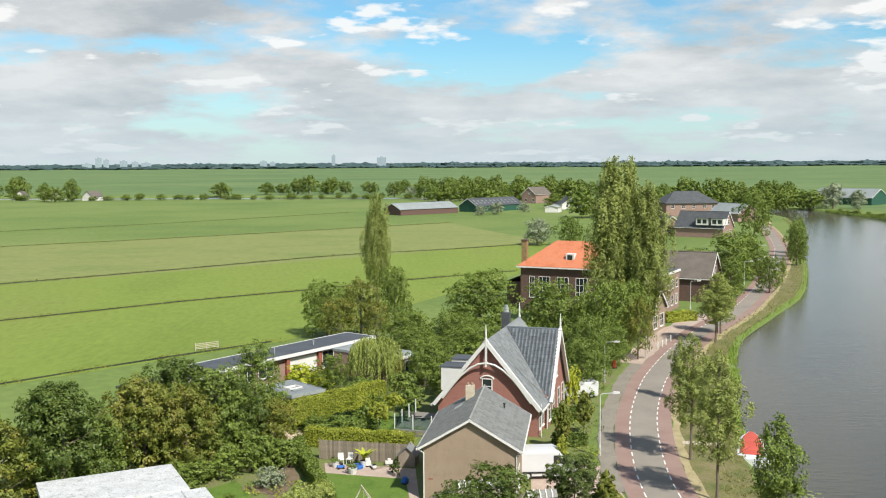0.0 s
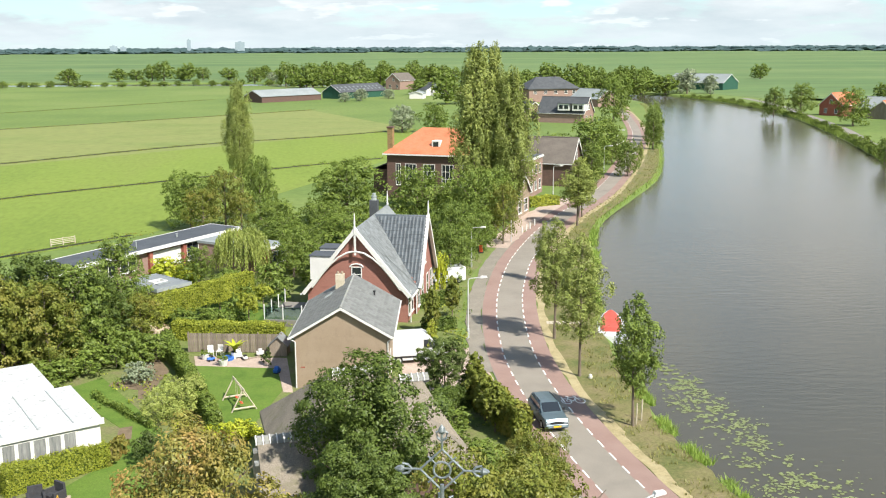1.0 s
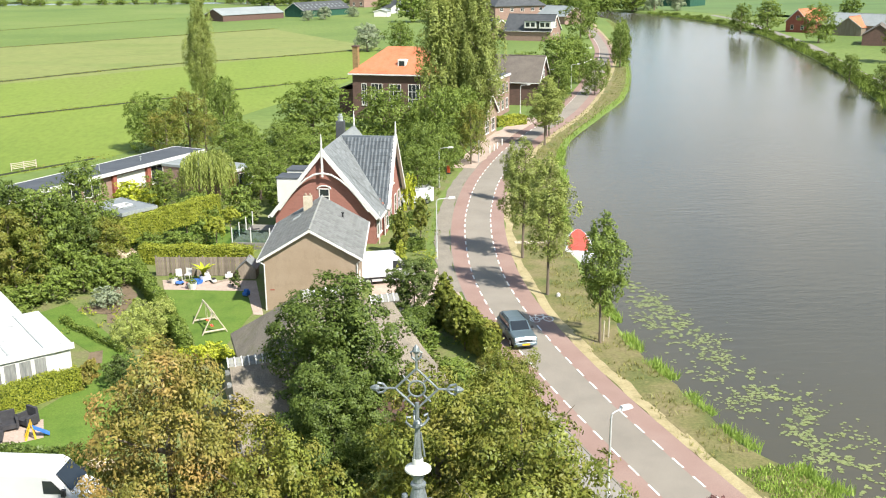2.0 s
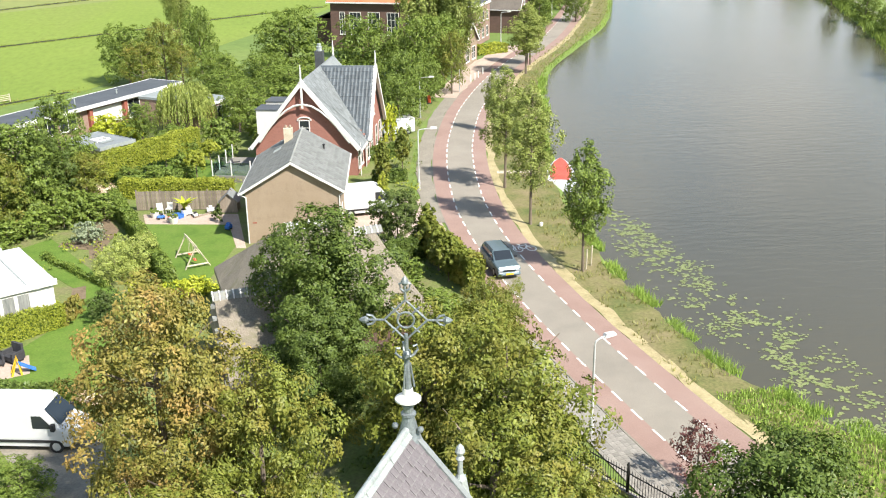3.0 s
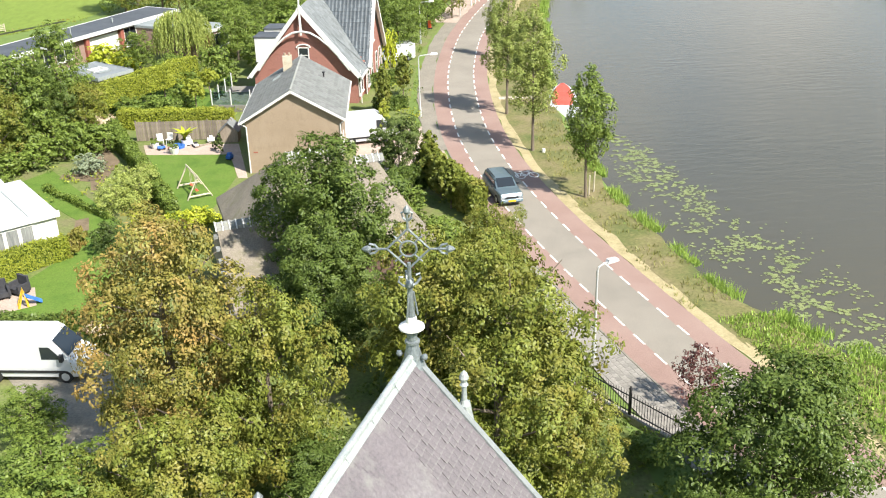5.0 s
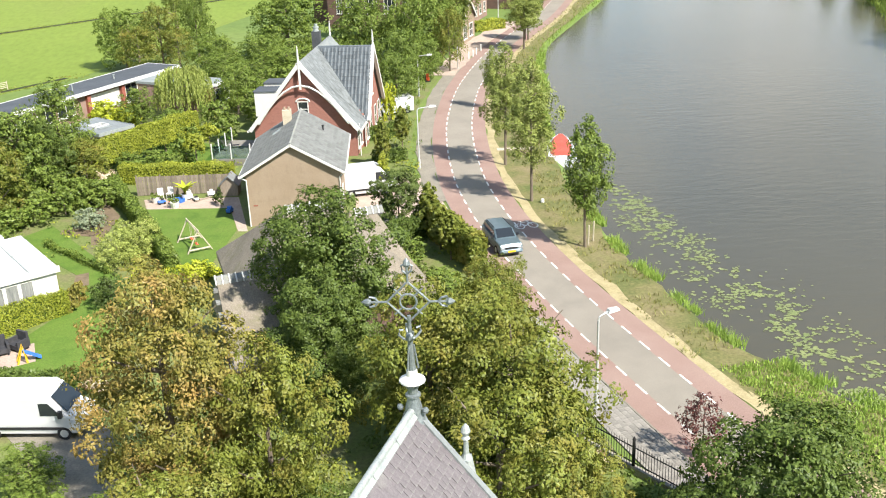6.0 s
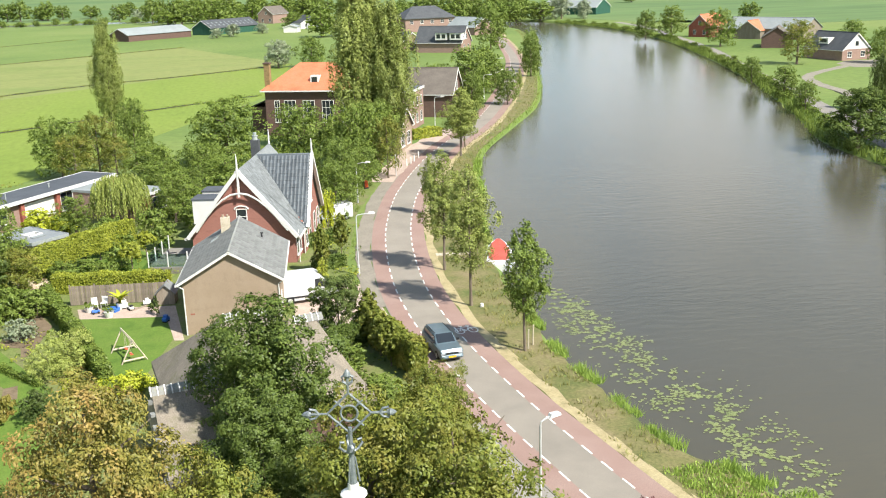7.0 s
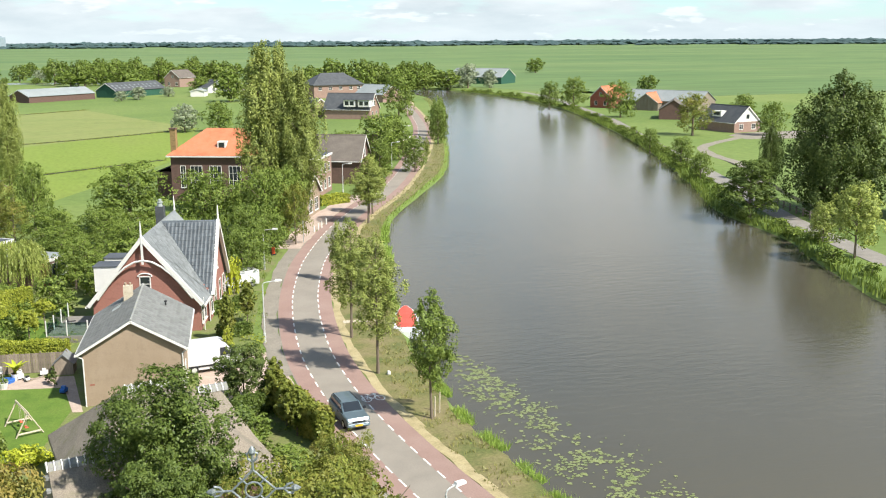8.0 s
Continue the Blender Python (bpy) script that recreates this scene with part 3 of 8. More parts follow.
BANK_RIGHT = spline([(820, -440), (340, -190), (180, -80), (105, 0), (80, 40), (74, 60), (74.2, 74.3), (77.4, 83.2), (82.1, 95.2), (86.4, 104.7), (91.1, 126.5), (99.9, 144.8), (112.7, 172.6), (129.5, 212.7), (148.8, 265.8),
                     (171.1, 336.3), (182.6, 397), (185, 446), (175, 520), (110, 640), (-50, 722), (-330, 740), (-900, 775), (-2500, 830), (-4900, 880)], 3)


def land():
    bm = bmesh.new()

    def sheet_of(bank, rest, side):
        edge = [(p + side_of(bank, i) * (side * 0.9 + 0.35 * noise.noise(p * 0.4))) for i, p in enumerate(bank)]
        ring = [Vector((p.x, p.y, 0)) for p in edge] + [Vector((x, y, 0)) for x, y in rest]
        vs = [bm.verts.new(p) for p in ring]
        for tri in tessellate_polygon([ring]):
            f = bm.faces.new([vs[i] for i in tri])
        low = [bm.verts.new((p.x, p.y, WATER - 0.05)) for p in bank]
        deep = [bm.verts.new((p.x - side_of(bank, i).x * side * 1.5, p.y - side_of(bank, i).y * side * 1.5, WATER - 1.2)) for i, p in enumerate(bank)]
        for i in range(len(bank) - 1):
            bm.faces.new((vs[i], vs[i + 1], low[i + 1], low[i]))
            bm.faces.new((low[i], low[i + 1], deep[i + 1], deep[i]))

    sheet_of(BANK_LEFT, [(-4900, -4900), (700, -4900)], -1)
    sheet_of(BANK_RIGHT, [(-4900, 4900), (4900, 4900), (4900, -4900), (900, -4900)], 1)
    bmesh.ops.recalc_face_normals(bm, faces=bm.faces[:])
    for f in bm.faces:
        if f.normal.z < 0:
            f.normal_flip()
    return bm


single("ground", land(), M["land"], "flat green polder meadow on both banks of the river", "ground", kind="structure")
wbm = bmesh.new()
wbm.faces.new([wbm.verts.new((x, y, WATER)) for x, y in ((-4900, -700), (4900, -700), (4900, 1500), (-4900, 1500))])
single("water", wbm, M["water"], "calm brown-grey river water reflecting the cloudy sky", "river", kind="structure")

# far meadow beyond the river and mown strips between the ditches
single("far_meadow", sheet([(-4800, 960), (-330, 800), (110, 690), (200, 540), (215, 440), (260, 380), (4800, 300), (4800, 4800), (-4800, 4800)], 0.03), M["land_far"],
       "dark green distant polder meadow", "meadow", kind="structure")
E_ = {  # field boundaries, from near to far, each as two plan points
    "a": ((-120, 40), (-22, 137)), "b": ((-120, 110), (20, 226)), "c": ((-130, 170), (32, 304)), "d": ((-190, 250), (0, 404)), "e": ((-260, 275), (-5, 535)),
}


def strip(k0, k1, mat, label, z):
    (a0, a1), (b0, b1) = E_[k0], E_[k1]
    single("field_strip", sheet([a0, a1, b1, b0], z), mat, label, "field", kind="structure")


strip("a", "b", M["land_fresh"], "freshly mown bright green field strip", 0.02)
strip("b", "c", M["land_fresh"], "bright green field strip between ditches", 0.025)
strip("c", "d", M["land_yellow"], "yellowish green hay meadow strip", 0.02)
strip("d", "e", M["land"], "rough green pasture strip", 0.025)


def tufts(name, pts, height, width, mat, label, blades=5, lean=0.35, seed=1):
    """Grass or reed blades round plan points (x, y, z): a loose fringe."""
    rng = np.random.default_rng(seed)
    p = np.repeat(np.array(pts, float), blades, 0)
    n = len(p)
    p[:, :2] += rng.normal(0, width * 2.0, (n, 2))
    h = height * rng.uniform(0.45, 1.15, n)
    a = rng.uniform(0, 2 * pi, n)
    side = np.stack([np.cos(a), np.sin(a), 0 * a], 1) * (width * rng.uniform(0.4, 1, n))[:, None]
    top = p + np.stack([rng.normal(0, lean, n) * h, rng.normal(0, lean, n) * h, h], 1)
    v = np.empty((n * 3, 3))
    v[0::3], v[1::3], v[2::3] = p - side, p + side, top
    return single(name, from_arrays(name, v, np.arange(n * 3).reshape(-1, 3)), mat, label, "grass", kind="stuff")


def ditch(pts, w, label):
    line = spline(pts, 6)
    w = w * 1.7
    single("ditch", ribbon(line, -w / 2, w / 2, 0.045, 0.1, wobble=0.3), M["ditch"], label, "ditch", kind="structure")
    t = []
    for i, p in enumerate(line):
        s = side_of(line, i)
        for k in range(34):
            o = random.choice((-1, 1)) * (w / 2 + random.uniform(0.1, 1.0))
            q = p + s * o + Vector((s.y, -s.x, 0)) * random.uniform(-3, 3)
            t.append((q.x, q.y, 0.02))
    tufts("ditch_grass", t, 0.2, 0.12, L_["olive"], "rough grass fringe along the ditch", 3, seed=len(t))


ditch([(-110, 124), (-70.9, 156), (-46.8, 177.4), (-25.2, 193.2), (-6.8, 208.3), (16, 224)], 0.8, "narrow dark drainage ditch between fields")
ditch([(-120, 180), (-92.7, 204.3), (-64.4, 229.8), (-28.4, 264.1), (2, 281), (30, 301)], 0.9, "narrow drainage ditch with reedy edge")
ditch([(-180, 262), (-134.6, 297.4), (-91.6, 327.5), (-27.7, 379), (0, 402)], 0.8, "thin drainage ditch across the pasture")
ditch([(-250, 290), (-165, 365), (-115, 411), (-47, 491)], 0.8, "thin drainage ditch in the far pasture")
ditch([(-110, 52), (-50.5, 110.3), (-43.5, 117.8), (-35.4, 125.6), (-24, 136)], 0.5, "shallow grassy ditch behind the gardens")

# the river road
ROAD = spline([(100, -110), (45, -35), (31, -8), (25.5, 8), (22.6, 20), (20.9, 28.4), (20.15, 32), (19.15, 37.8), (18.5, 42), (17.55, 49), (17.1, 53), (16.75, 57), (16.5, 61), (16.35, 66), (16.4, 70.5), (16.7, 76),
               (17.5, 82.7), (18.7, 90), (20.3, 97.5), (22.9, 107), (25.4, 114.5), (30, 126), (36.5, 140), (51.5, 168), (71.5, 215), (91.8, 270), (107, 322), (120, 372), (131, 420), (122, 470), (80, 540)], 1.5)
single("road", ribbon(ROAD, -1.22, 1.22, 0.05), M["asphalt"], "worn grey asphalt road along the river", "road", kind="structure")
for a, b in ((-2.62, -1.22), (1.22, 2.62)):
    single("cycle_lane", ribbon(ROAD, a, b, 0.05), M["red_lane"], "faded red asphalt cycle lane beside the roadway", "cycle lane", kind="structure")
single("sand_edge", ribbon(ROAD, 2.62, 3.45, 0.035, wobble=0.35), M["sand"], "sandy yellow dried grass edge of the road", "verge", kind="structure")
near_road = [p for p in ROAD if 5 < p.y < 235 and p.x < 82]
bank_near = [p for p in BANK_LEFT if 5 < p.y < 233 and p.x < 88]
vb = bmesh.new()
rowsv = []
rt = arc_length(near_road)
for k in range(170):
    a, d = along(near_road, rt[-1] * k / 169, rt)
    b = min(bank_near, key=lambda q: (q - a).length)
    b = a + Vector((d.y, -d.x, 0)) * max(4.4, (b - a).length)
    a = a + Vector((d.y, -d.x, 0)) * 3.3
    rowsv.append([vb.verts.new(Vector((*a.lerp(b, t).xy, 0.03 + 0.05 * noise.noise(a.lerp(b, t) * 0.7)))) for t in (0, 0.25, 0.5, 0.75, 1 - 0.9 / max(1.5, (b - a).length))])
for r, q in zip(rowsv, rowsv[1:]):
    for k in range(4):
        vb.faces.new((r[k], r[k + 1], q[k + 1], q[k]))
bmesh.ops.recalc_face_normals(vb, faces=vb.faces[:])
for f in vb.faces:
    if f.normal.z < 0:
        f.normal_flip()
single("bank_verge", vb, M["verge"], "trodden dry grass verge between road and river", "verge", kind="structure")
pave_line = [p for p in ROAD if 18 < p.y < 52 and p.x < 30]
single("kerb", ribbon(pave_line, -2.70, -2.60, 0.10), M["strip_paving"], "pale concrete kerb between pavement and cycle lane", "kerb", kind="structure")
single("pavement", ribbon(pave_line, -4.7, -2.705, 0.07), M["paver"], "grey concrete tile pavement beside the road", "pavement", kind="structure")
# separate paving tiles where the pavement passes the church
tile_me = mesh_of("paving_tile", boxes((-0.147, 0.147, -0.147, 0.147, 0, 0.016)))
tile_me.materials.append(M["paver"])
footway = bpy.data.objects["pavement"]
p_len = arc_length(pave_line)
for i in range(46):
    q, d = along(pave_line, 9.0 + 0.302 * i, p_len)
    s = Vector((d.y, -d.x, 0))
    for k in range(6):
        c = q + s * (-2.86 - 0.302 * k)
        part("paving_tile", tile_me, None, footway, at=pose(c.x, c.y, 0.066, 0, 0, math.degrees(atan2(d.y, d.x))) @ pose(0, 0, random.uniform(0, 0.006)))
far_pave = [p for p in ROAD if 72 < p.y < 124 and p.x < 40]
single("parking_strip", ribbon(far_pave, -4.1, -2.68, 0.06, wobble=0.25), M["strip_paving"], "grey paved strip beside the cycle lane", "pavement", kind="structure")
single("forecourt", ribbon([p for p in ROAD if 118 < p.y < 158 and p.x < 48], -5.8, -2.7, 0.065, wobble=0.4), M["terrace"], "pale paved forecourt beside the shop", "pavement", kind="structure")
single("edge_line", ribbon([p for p in ROAD if 60 < p.y < 124 and p.x < 40], -2.68, -2.60, 0.056, 0.004), M["strip_paving"], "pale stone edge line", "road marking", kind="structure")

CROSS_ROAD = spline([(150, -60), (104, 20), (90, 60), (86.2, 86.9), (88.3, 94.6), (95.7, 117.7), (112, 158), (140.3, 232), (159.8, 281.9), (178, 340), (196, 400), (205, 450)], 4)
single("lane", ribbon(CROSS_ROAD, -1.7, 1.7, 0.06), M["paver"], "narrow grey lane along the opposite bank", "road", kind="structure")
single("lane_verge", ribbon(CROSS_ROAD, 1.7, 34, 0.03, wobble=2), M["land"], "bright green grass beside the lane", "meadow", kind="structure")

# lane markings
marks = thing("lane_markings", Matrix(), "white dashed lines and bicycle symbols painted on the road", "road marking", kind="structure")
rlen = arc_length(ROAD)
dash_me = mesh_of("dash", boxes((-0.055, 0.055, -0.55, 0.55, 0, 0.006)))
dash_me.materials.append(M["paint"])
dist = 0.0
while dist < rlen[-1]:
    p, d = along(ROAD, dist, rlen)
    if 8 < p.y < 130:
        s = Vector((d.y, -d.x, 0))
        for o in (-1.27, 1.27):
            q = p + s * o
            part("dash", dash_me, M["paint"], marks, at=pose(q.x, q.y, 0.052, 0, 0, math.degrees(atan2(d.y, d.x)) - 90))
    dist += 2.05
# farther on there is one broken line on the land side
dist = 0.0
while dist < rlen[-1]:
    p, d = along(ROAD, dist, rlen)
    if p.y >= 130 and p.y < 330:
        q = p + Vector((d.y, -d.x, 0)) * -1.27
        part("dash", dash_me, M["paint"], marks, at=pose(q.x, q.y, 0.052, 0, 0, math.degrees(atan2(d.y, d.x)) - 90))
    dist += 2.6


def bicycle_symbol():
    bm = bmesh.new()
    for cx in (-0.5, 0.5):
        for k in range(14):
            a0, a1 = 2 * pi * k / 14, 2 * pi * (k + 1) / 14
            bm.faces.new([bm.verts.new((cx + r * cos(a), r * sin(a), 0.004)) for r, a in ((0.30, a0), (0.38, a0), (0.38, a1), (0.30, a1))])
    for (x0, y0), (x1, y1) in (((-0.5, 0), (-0.22, 0.5)), ((-0.22, 0.5), (0.3, 0.5)), ((0.5, 0), (0.28, 0.62)), ((-0.3, 0.36), (0.02, 0)), ((0.02, 0), (0.32, 0.45)), ((-0.5, 0), (0.02, 0)),
                               ((-0.36, 0.62), (-0.12, 0.62)), ((0.18, 0.68), (0.44, 0.62)), ((-0.22, 0.5), (-0.25, 0.62))):
        u = Vector((x1 - x0, y1 - y0, 0))
        n = Vector((-u.y, u.x, 0)).normalized() * 0.035
        bm.faces.new([bm.verts.new(Vector((x, y, 0.004)) + n * k) for x, y, k in ((x0, y0, -1), (x1, y1, -1), (x1, y1, 1), (x0, y0, 1))])
    return mesh_of("bicycle_symbol", bm)


bs = bicycle_symbol()
bs.materials.append(M["paint"])
for y, o, turn in ((65.2, 1.95, 0), (64.2, -1.95, 180)):
    p = min(ROAD, key=lambda q: abs(q.y - y) + 100 * (q.x > 30))
    part("bicycle_symbol", bs, M["paint"], marks, at=pose(p.x + o, y, 0.052, 0, 0, turn) @ Matrix.Diagonal((1.0, 1.5, 1, 1)))

# ---- plants ----


def leaf_cloud(blobs, n, size, seed, droop=0.0, flat=1.0, shell=(0.62, 1.08), clumps=11):
    """Small leaf cards on clumps that sit round a set of boughs (x, y, z, rx, rz); each clump is leafy outside and above, open below."""
    rng = np.random.default_rng(seed)
    b = np.array(blobs, float)
    sub, out = [], [(0, 0, 0.3)] * len(b)
    for x, y, z, rx, rz in b:
        for _ in range(clumps):
            o = rng.normal(size=3) + np.array([0, 0, 0.25])
            o /= np.linalg.norm(o)
            k = rng.uniform(0.26, 0.48)
            sub.append((x + o[0] * rx * 0.86, y + o[1] * rx * 0.86, z + o[2] * rz * 0.86, rx * k, rz * k))
            out.append(tuple(o))
    b = np.concatenate([b * [1, 1, 1, 0.5, 0.5], sub])
    out = np.array(out, float)
    w = b[:, 3] * (b[:, 3] + b[:, 4])
    w[:len(blobs)] *= 0.5
    pick = rng.choice(len(b), n, p=w / w.sum())
    d = rng.normal(size=(n, 3)) + out[pick] * 0.75 + np.array([0, 0, 0.3])
    d /= np.linalg.norm(d, axis=1)[:, None]
    r = rng.uniform(*shell, n) * (1 + 0.14 * np.sin(5 * d[:, 0] + pick) + 0.10 * np.sin(9 * d[:, 2] + 2 * pick))
    c = b[pick, :3] + d * r[:, None] * b[pick][:, [3, 3, 4]]
    nrm = (d * 0.8 + out[pick] * 0.55) * flat + rng.normal(size=(n, 3)) * 0.42 + np.array([0, 0, 0.25])
    nrm /= np.linalg.norm(nrm, axis=1)[:, None]
    u = np.cross(nrm, rng.normal(size=(n, 3)))
    u[:, 2] -= droop
    u /= np.linalg.norm(u, axis=1)[:, None]
    v = np.cross(nrm, u)
    s = size * rng.uniform(0.6, 1.35, n)[:, None]
    q = np.empty((n * 4, 3))
    q[0::4], q[1::4], q[2::4], q[3::4] = c - u * s, c + v * s * 0.55 - nrm * s * 0.12, c + u * s, c - v * s * 0.55 - nrm * s * 0.12
    return q, np.arange(n * 4).reshape(-1, 4)


def limbs(height, radius, base, r0, n, seed, up=0.6):
    rng = random.Random(seed)
    bm = bmesh.new()
    lean = Vector((rng.uniform(-0.03, 0.03), rng.uniform(-0.03, 0.03), 0))
    tube([lean * z + Vector((0, 0, z)) for z in (0, base * 0.5, base, height * 0.6, height * 0.9)], [r0 * 1.25, r0, r0 * 0.9, r0 * 0.5, r0 * 0.12], 8, bm)
    for k in range(n):
        z = base + (height * 0.75 - base) * (k + 0.5) / n
        a = 2.4 * k + rng.uniform(-0.4, 0.4)
        ln = radius * rng.uniform(0.6, 0.95) * (1.1 - 0.6 * (z - base) / height)
        o = Vector((cos(a), sin(a), 0))
        p0 = lean * z + Vector((0, 0, z))
        tube([p0, p0 + o * ln * 0.5 + Vector((0, 0, ln * up * 0.4)), p0 + o * ln + Vector((0, 0, ln * up))], [r0 * 0.4, r0 * 0.25, r0 * 0.07], 6, bm)
    return bm


def crown_blobs(kind, h, r, base, seed, n=22):
    rng = random.Random(seed)
    out = []
    for k in range(n):
        t = (k + 0.5) / n
        z = base + (h - base) * (0.08 + 0.84 * t)
        if kind == "poplar":
            w = r * min(1, 2.2 * t + 0.3) * min(1.0, 1.9 * (1.04 - t)) ** 0.62
            a, q = 2.4 * k, rng.uniform(0.2, 0.66) * w
            br = w * rng.uniform(0.32, 0.46)
            out.append((q * cos(a), q * sin(a), z, br, br * 2.8))
        elif kind == "oval":
            w = r * (min(1.0, 0.72 + 0.9 * t) if t < 0.4 else max(0.12, 1.0 - ((t - 0.4) / 0.6) ** 2.7))
            a, q = 2.4 * k, rng.uniform(0.4, 0.8) * w
            br = max(0.16 * r, w * rng.uniform(0.26, 0.42))
            out.append((q * cos(a), q * sin(a), z, br, br * 1.7))
        elif kind == "young":
            w = r * (sin(pi * min(1, 0.12 + t * 0.9)) ** 0.7)
            a, q = 2.4 * k, rng.uniform(0.3, 0.75) * w
            br = max(0.22 * r, w * rng.uniform(0.28, 0.5))
            out.append((q * cos(a), q * sin(a), z, br, br * 1.35))
        else:
            w = r * sqrt(max(0.06, 1 - (2 * t - 0.85) ** 2 / 1.35))
            a, q = 2.4 * k, rng.uniform(0.45, 0.85) * w
            br = r * rng.uniform(0.24, 0.44)
            out.append((q * cos(a), q * sin(a), min(z, h - br * 0.8), br, br * rng.uniform(0.7, 0.95)))
    if kind == "round":
        out.append((0, 0, base + (h - base) * 0.5, r * 0.55, (h - base) * 0.36))
    return out


def tree(name, label, kind, h, r, base, leaf, n, size, seed, trunk=0.16, blobs=22, droop=0.0, category="tree", group=""):
    e = thing(name, Matrix(), label, category, group)
    part("trunk", limbs(h, r, max(base, 0.25), trunk, 9, seed), M["bark"], e)
    v, f = leaf_cloud(crown_blobs(kind, h, r, base, seed, blobs), n, size, seed, droop)
    part("crown", from_arrays("crown", v, f), L_[leaf], e)
    return e


def plant(proto, places, first=True):
    """Sets a tree and its copies at (x, y, height scale, width scale, turn)."""
    for i, (x, y, sz, sx, a) in enumerate(places):
        m = Matrix.Translation((x, y, 0)) @ Matrix.Rotation(a, 4, "Z") @ Matrix.Diagonal((sx, sx, sz, 1))
        if i == 0:
            proto.matrix_world = m
        else:
            e = copy_thing(proto, Matrix())
            e.matrix_basis = m

# tall poplars and broad trees behind the houses
plant(tree("poplar_tree", "tall narrow poplar with dense green foliage", "poplar", 25.6, 4.6, 2.0, "poplar", 38000, 0.155, 3, 0.5, 64),
      [(24.1, 140.4, 1.04, 0.95, 0), (28.6, 138.0, 0.90, 0.82, 2.0), (26.8, 142.0, 1.04, 0.6, 1.0), (-11.7, 171.8, 0.80, 0.64, 4.0)])
plant(tree("broad_tree", "broad leafy green tree beside the houses", "round", 9.5, 4.6, 1.2, "green", 9000, 0.17, 5, 0.25, 30),
      [(5.1, 138.7, 1, 1.15, 0), (14.0, 128.0, 0.98, 0.95, 1), (21.2, 124.5, 1, 0.85, 2), (-16.6, 139.9, 0.84, 0.85, 3), (-7.3, 145.4, 1, 0.6, 4), (14.8, 103.5, 0.66, 0.55, 5), (16.4, 110, 0.8, 0.6, 5), (-2, 107.9, 0.58, 0.5, 0.4), (10, 121, 0.55, 0.6, 3), (25.5, 133.5, 0.9, 0.7, 1.4), (1.5, 129, 0.55, 0.7, 3), (-4.5, 134, 0.5, 0.7, 4), (19.5, 135, 0.7, 0.6, 0.3), (20.5, 129, 0.62, 0.65, 2), (-3.5, 122, 0.45, 0.7, 1), (4, 121, 0.5, 0.8, 5), (20.5, 118, 0.55, 0.5, 4)])
plant(tree("roadside_tree", "leafy green tree standing along the river", "round", 9.5, 4.6, 0.6, "green", 4600, 0.215, 6, 0.25, 26),
      [(57, 196.4, 1.15, 1.15, 1), (66, 214, 0.9, 0.9, 2), (61, 184, 0.75, 0.6, 2.6), (83, 232, 1.1, 0.6, 1), (87, 243, 1, 0.55, 2.2), (90, 252, 1, 0.55, 3.2), (94, 262, 1.05, 0.55, 0.2), (101, 322, 1.55, 1.3, 0.3), (36.8, 289.4, 0.92, 1, 0.8), (167.4, 288.8, 1.27, 1.25, 0), (176.4, 339.7, 1.2, 1.2, 2), (161.3, 329.8, 1.1, 1, 3), (172.5, 218.1, 0.95, 0.9, 4), (120.3, 193.8, 0.62, 0.5, 1), (113.7, 171.2, 0.65, 0.65, 1), (106.4, 153.6, 0.55, 0.5, 2), (196, 262, 0.9, 0.9, 1), (52, 178, 0.8, 0.6, 1), (64, 204, 0.7, 0.8, 3), (47, 186, 0.9, 0.8, 1)])
plant(tree("olive_tree", "leafy tree with olive-green early autumn foliage", "round", 9.0, 4.2, 1.0, "olive", 24000, 0.100, 8, 0.25, 26),
      [(9.0, 33.9, 0.98, 0.85, 0), (6.2, 37.2, 1.0, 0.82, 1.1), (7.4, 30.0, 0.85, 0.8, 2.0), (-0.9, 33.2, 0.92, 0.68, 3.0), (10.0, 36.4, 0.8, 0.45, 5), (9.8, 29.0, 0.6, 0.5, 2.2), (8.8, 40.5, 0.72, 0.6, 2.9), (11.2, 47.1, 0.62, 0.5, 1.2), (10.4, 41.9, 0.66, 0.5, 4.4),
       (-4.6, 29.2, 0.72, 0.72, 1.7), (-7.4, 28.6, 0.52, 0.6, 3.0)]) 
plant(tree("field_maple", "olive-green tree at the field edge", "round", 9.0, 4.2, 1.0, "olive", 8000, 0.135, 9, 0.25, 26),
      [(-11.8, 139.2, 0.95, 0.65, 1), (-14.6, 136.5, 0.7, 0.7, 2), (-9.5, 137, 0.62, 0.6, 3), (153.4, 226.4, 1.25, 1.25, 2), (24.4, 122.3, 0.9, 0.5, 4)])
plant(tree("maple_tree", "large maple turning yellow-brown in early autumn", "round", 11.6, 4.3, 1.0, "autumn", 42000, 0.085, 12, 0.3, 30),
      [(-4.5, 34.6, 1.0, 0.86, 0)])
plant(tree("dark_tree", "dense dark green tree overhanging the thatched roof", "round", 10.4, 3.9, 0.6, "dark", 46000, 0.092, 21, 0.28, 30),
      [(2.6, 46.3, 0.95, 1.0, 0), (1.9, 42.6, 0.7, 0.7, 2.1)])
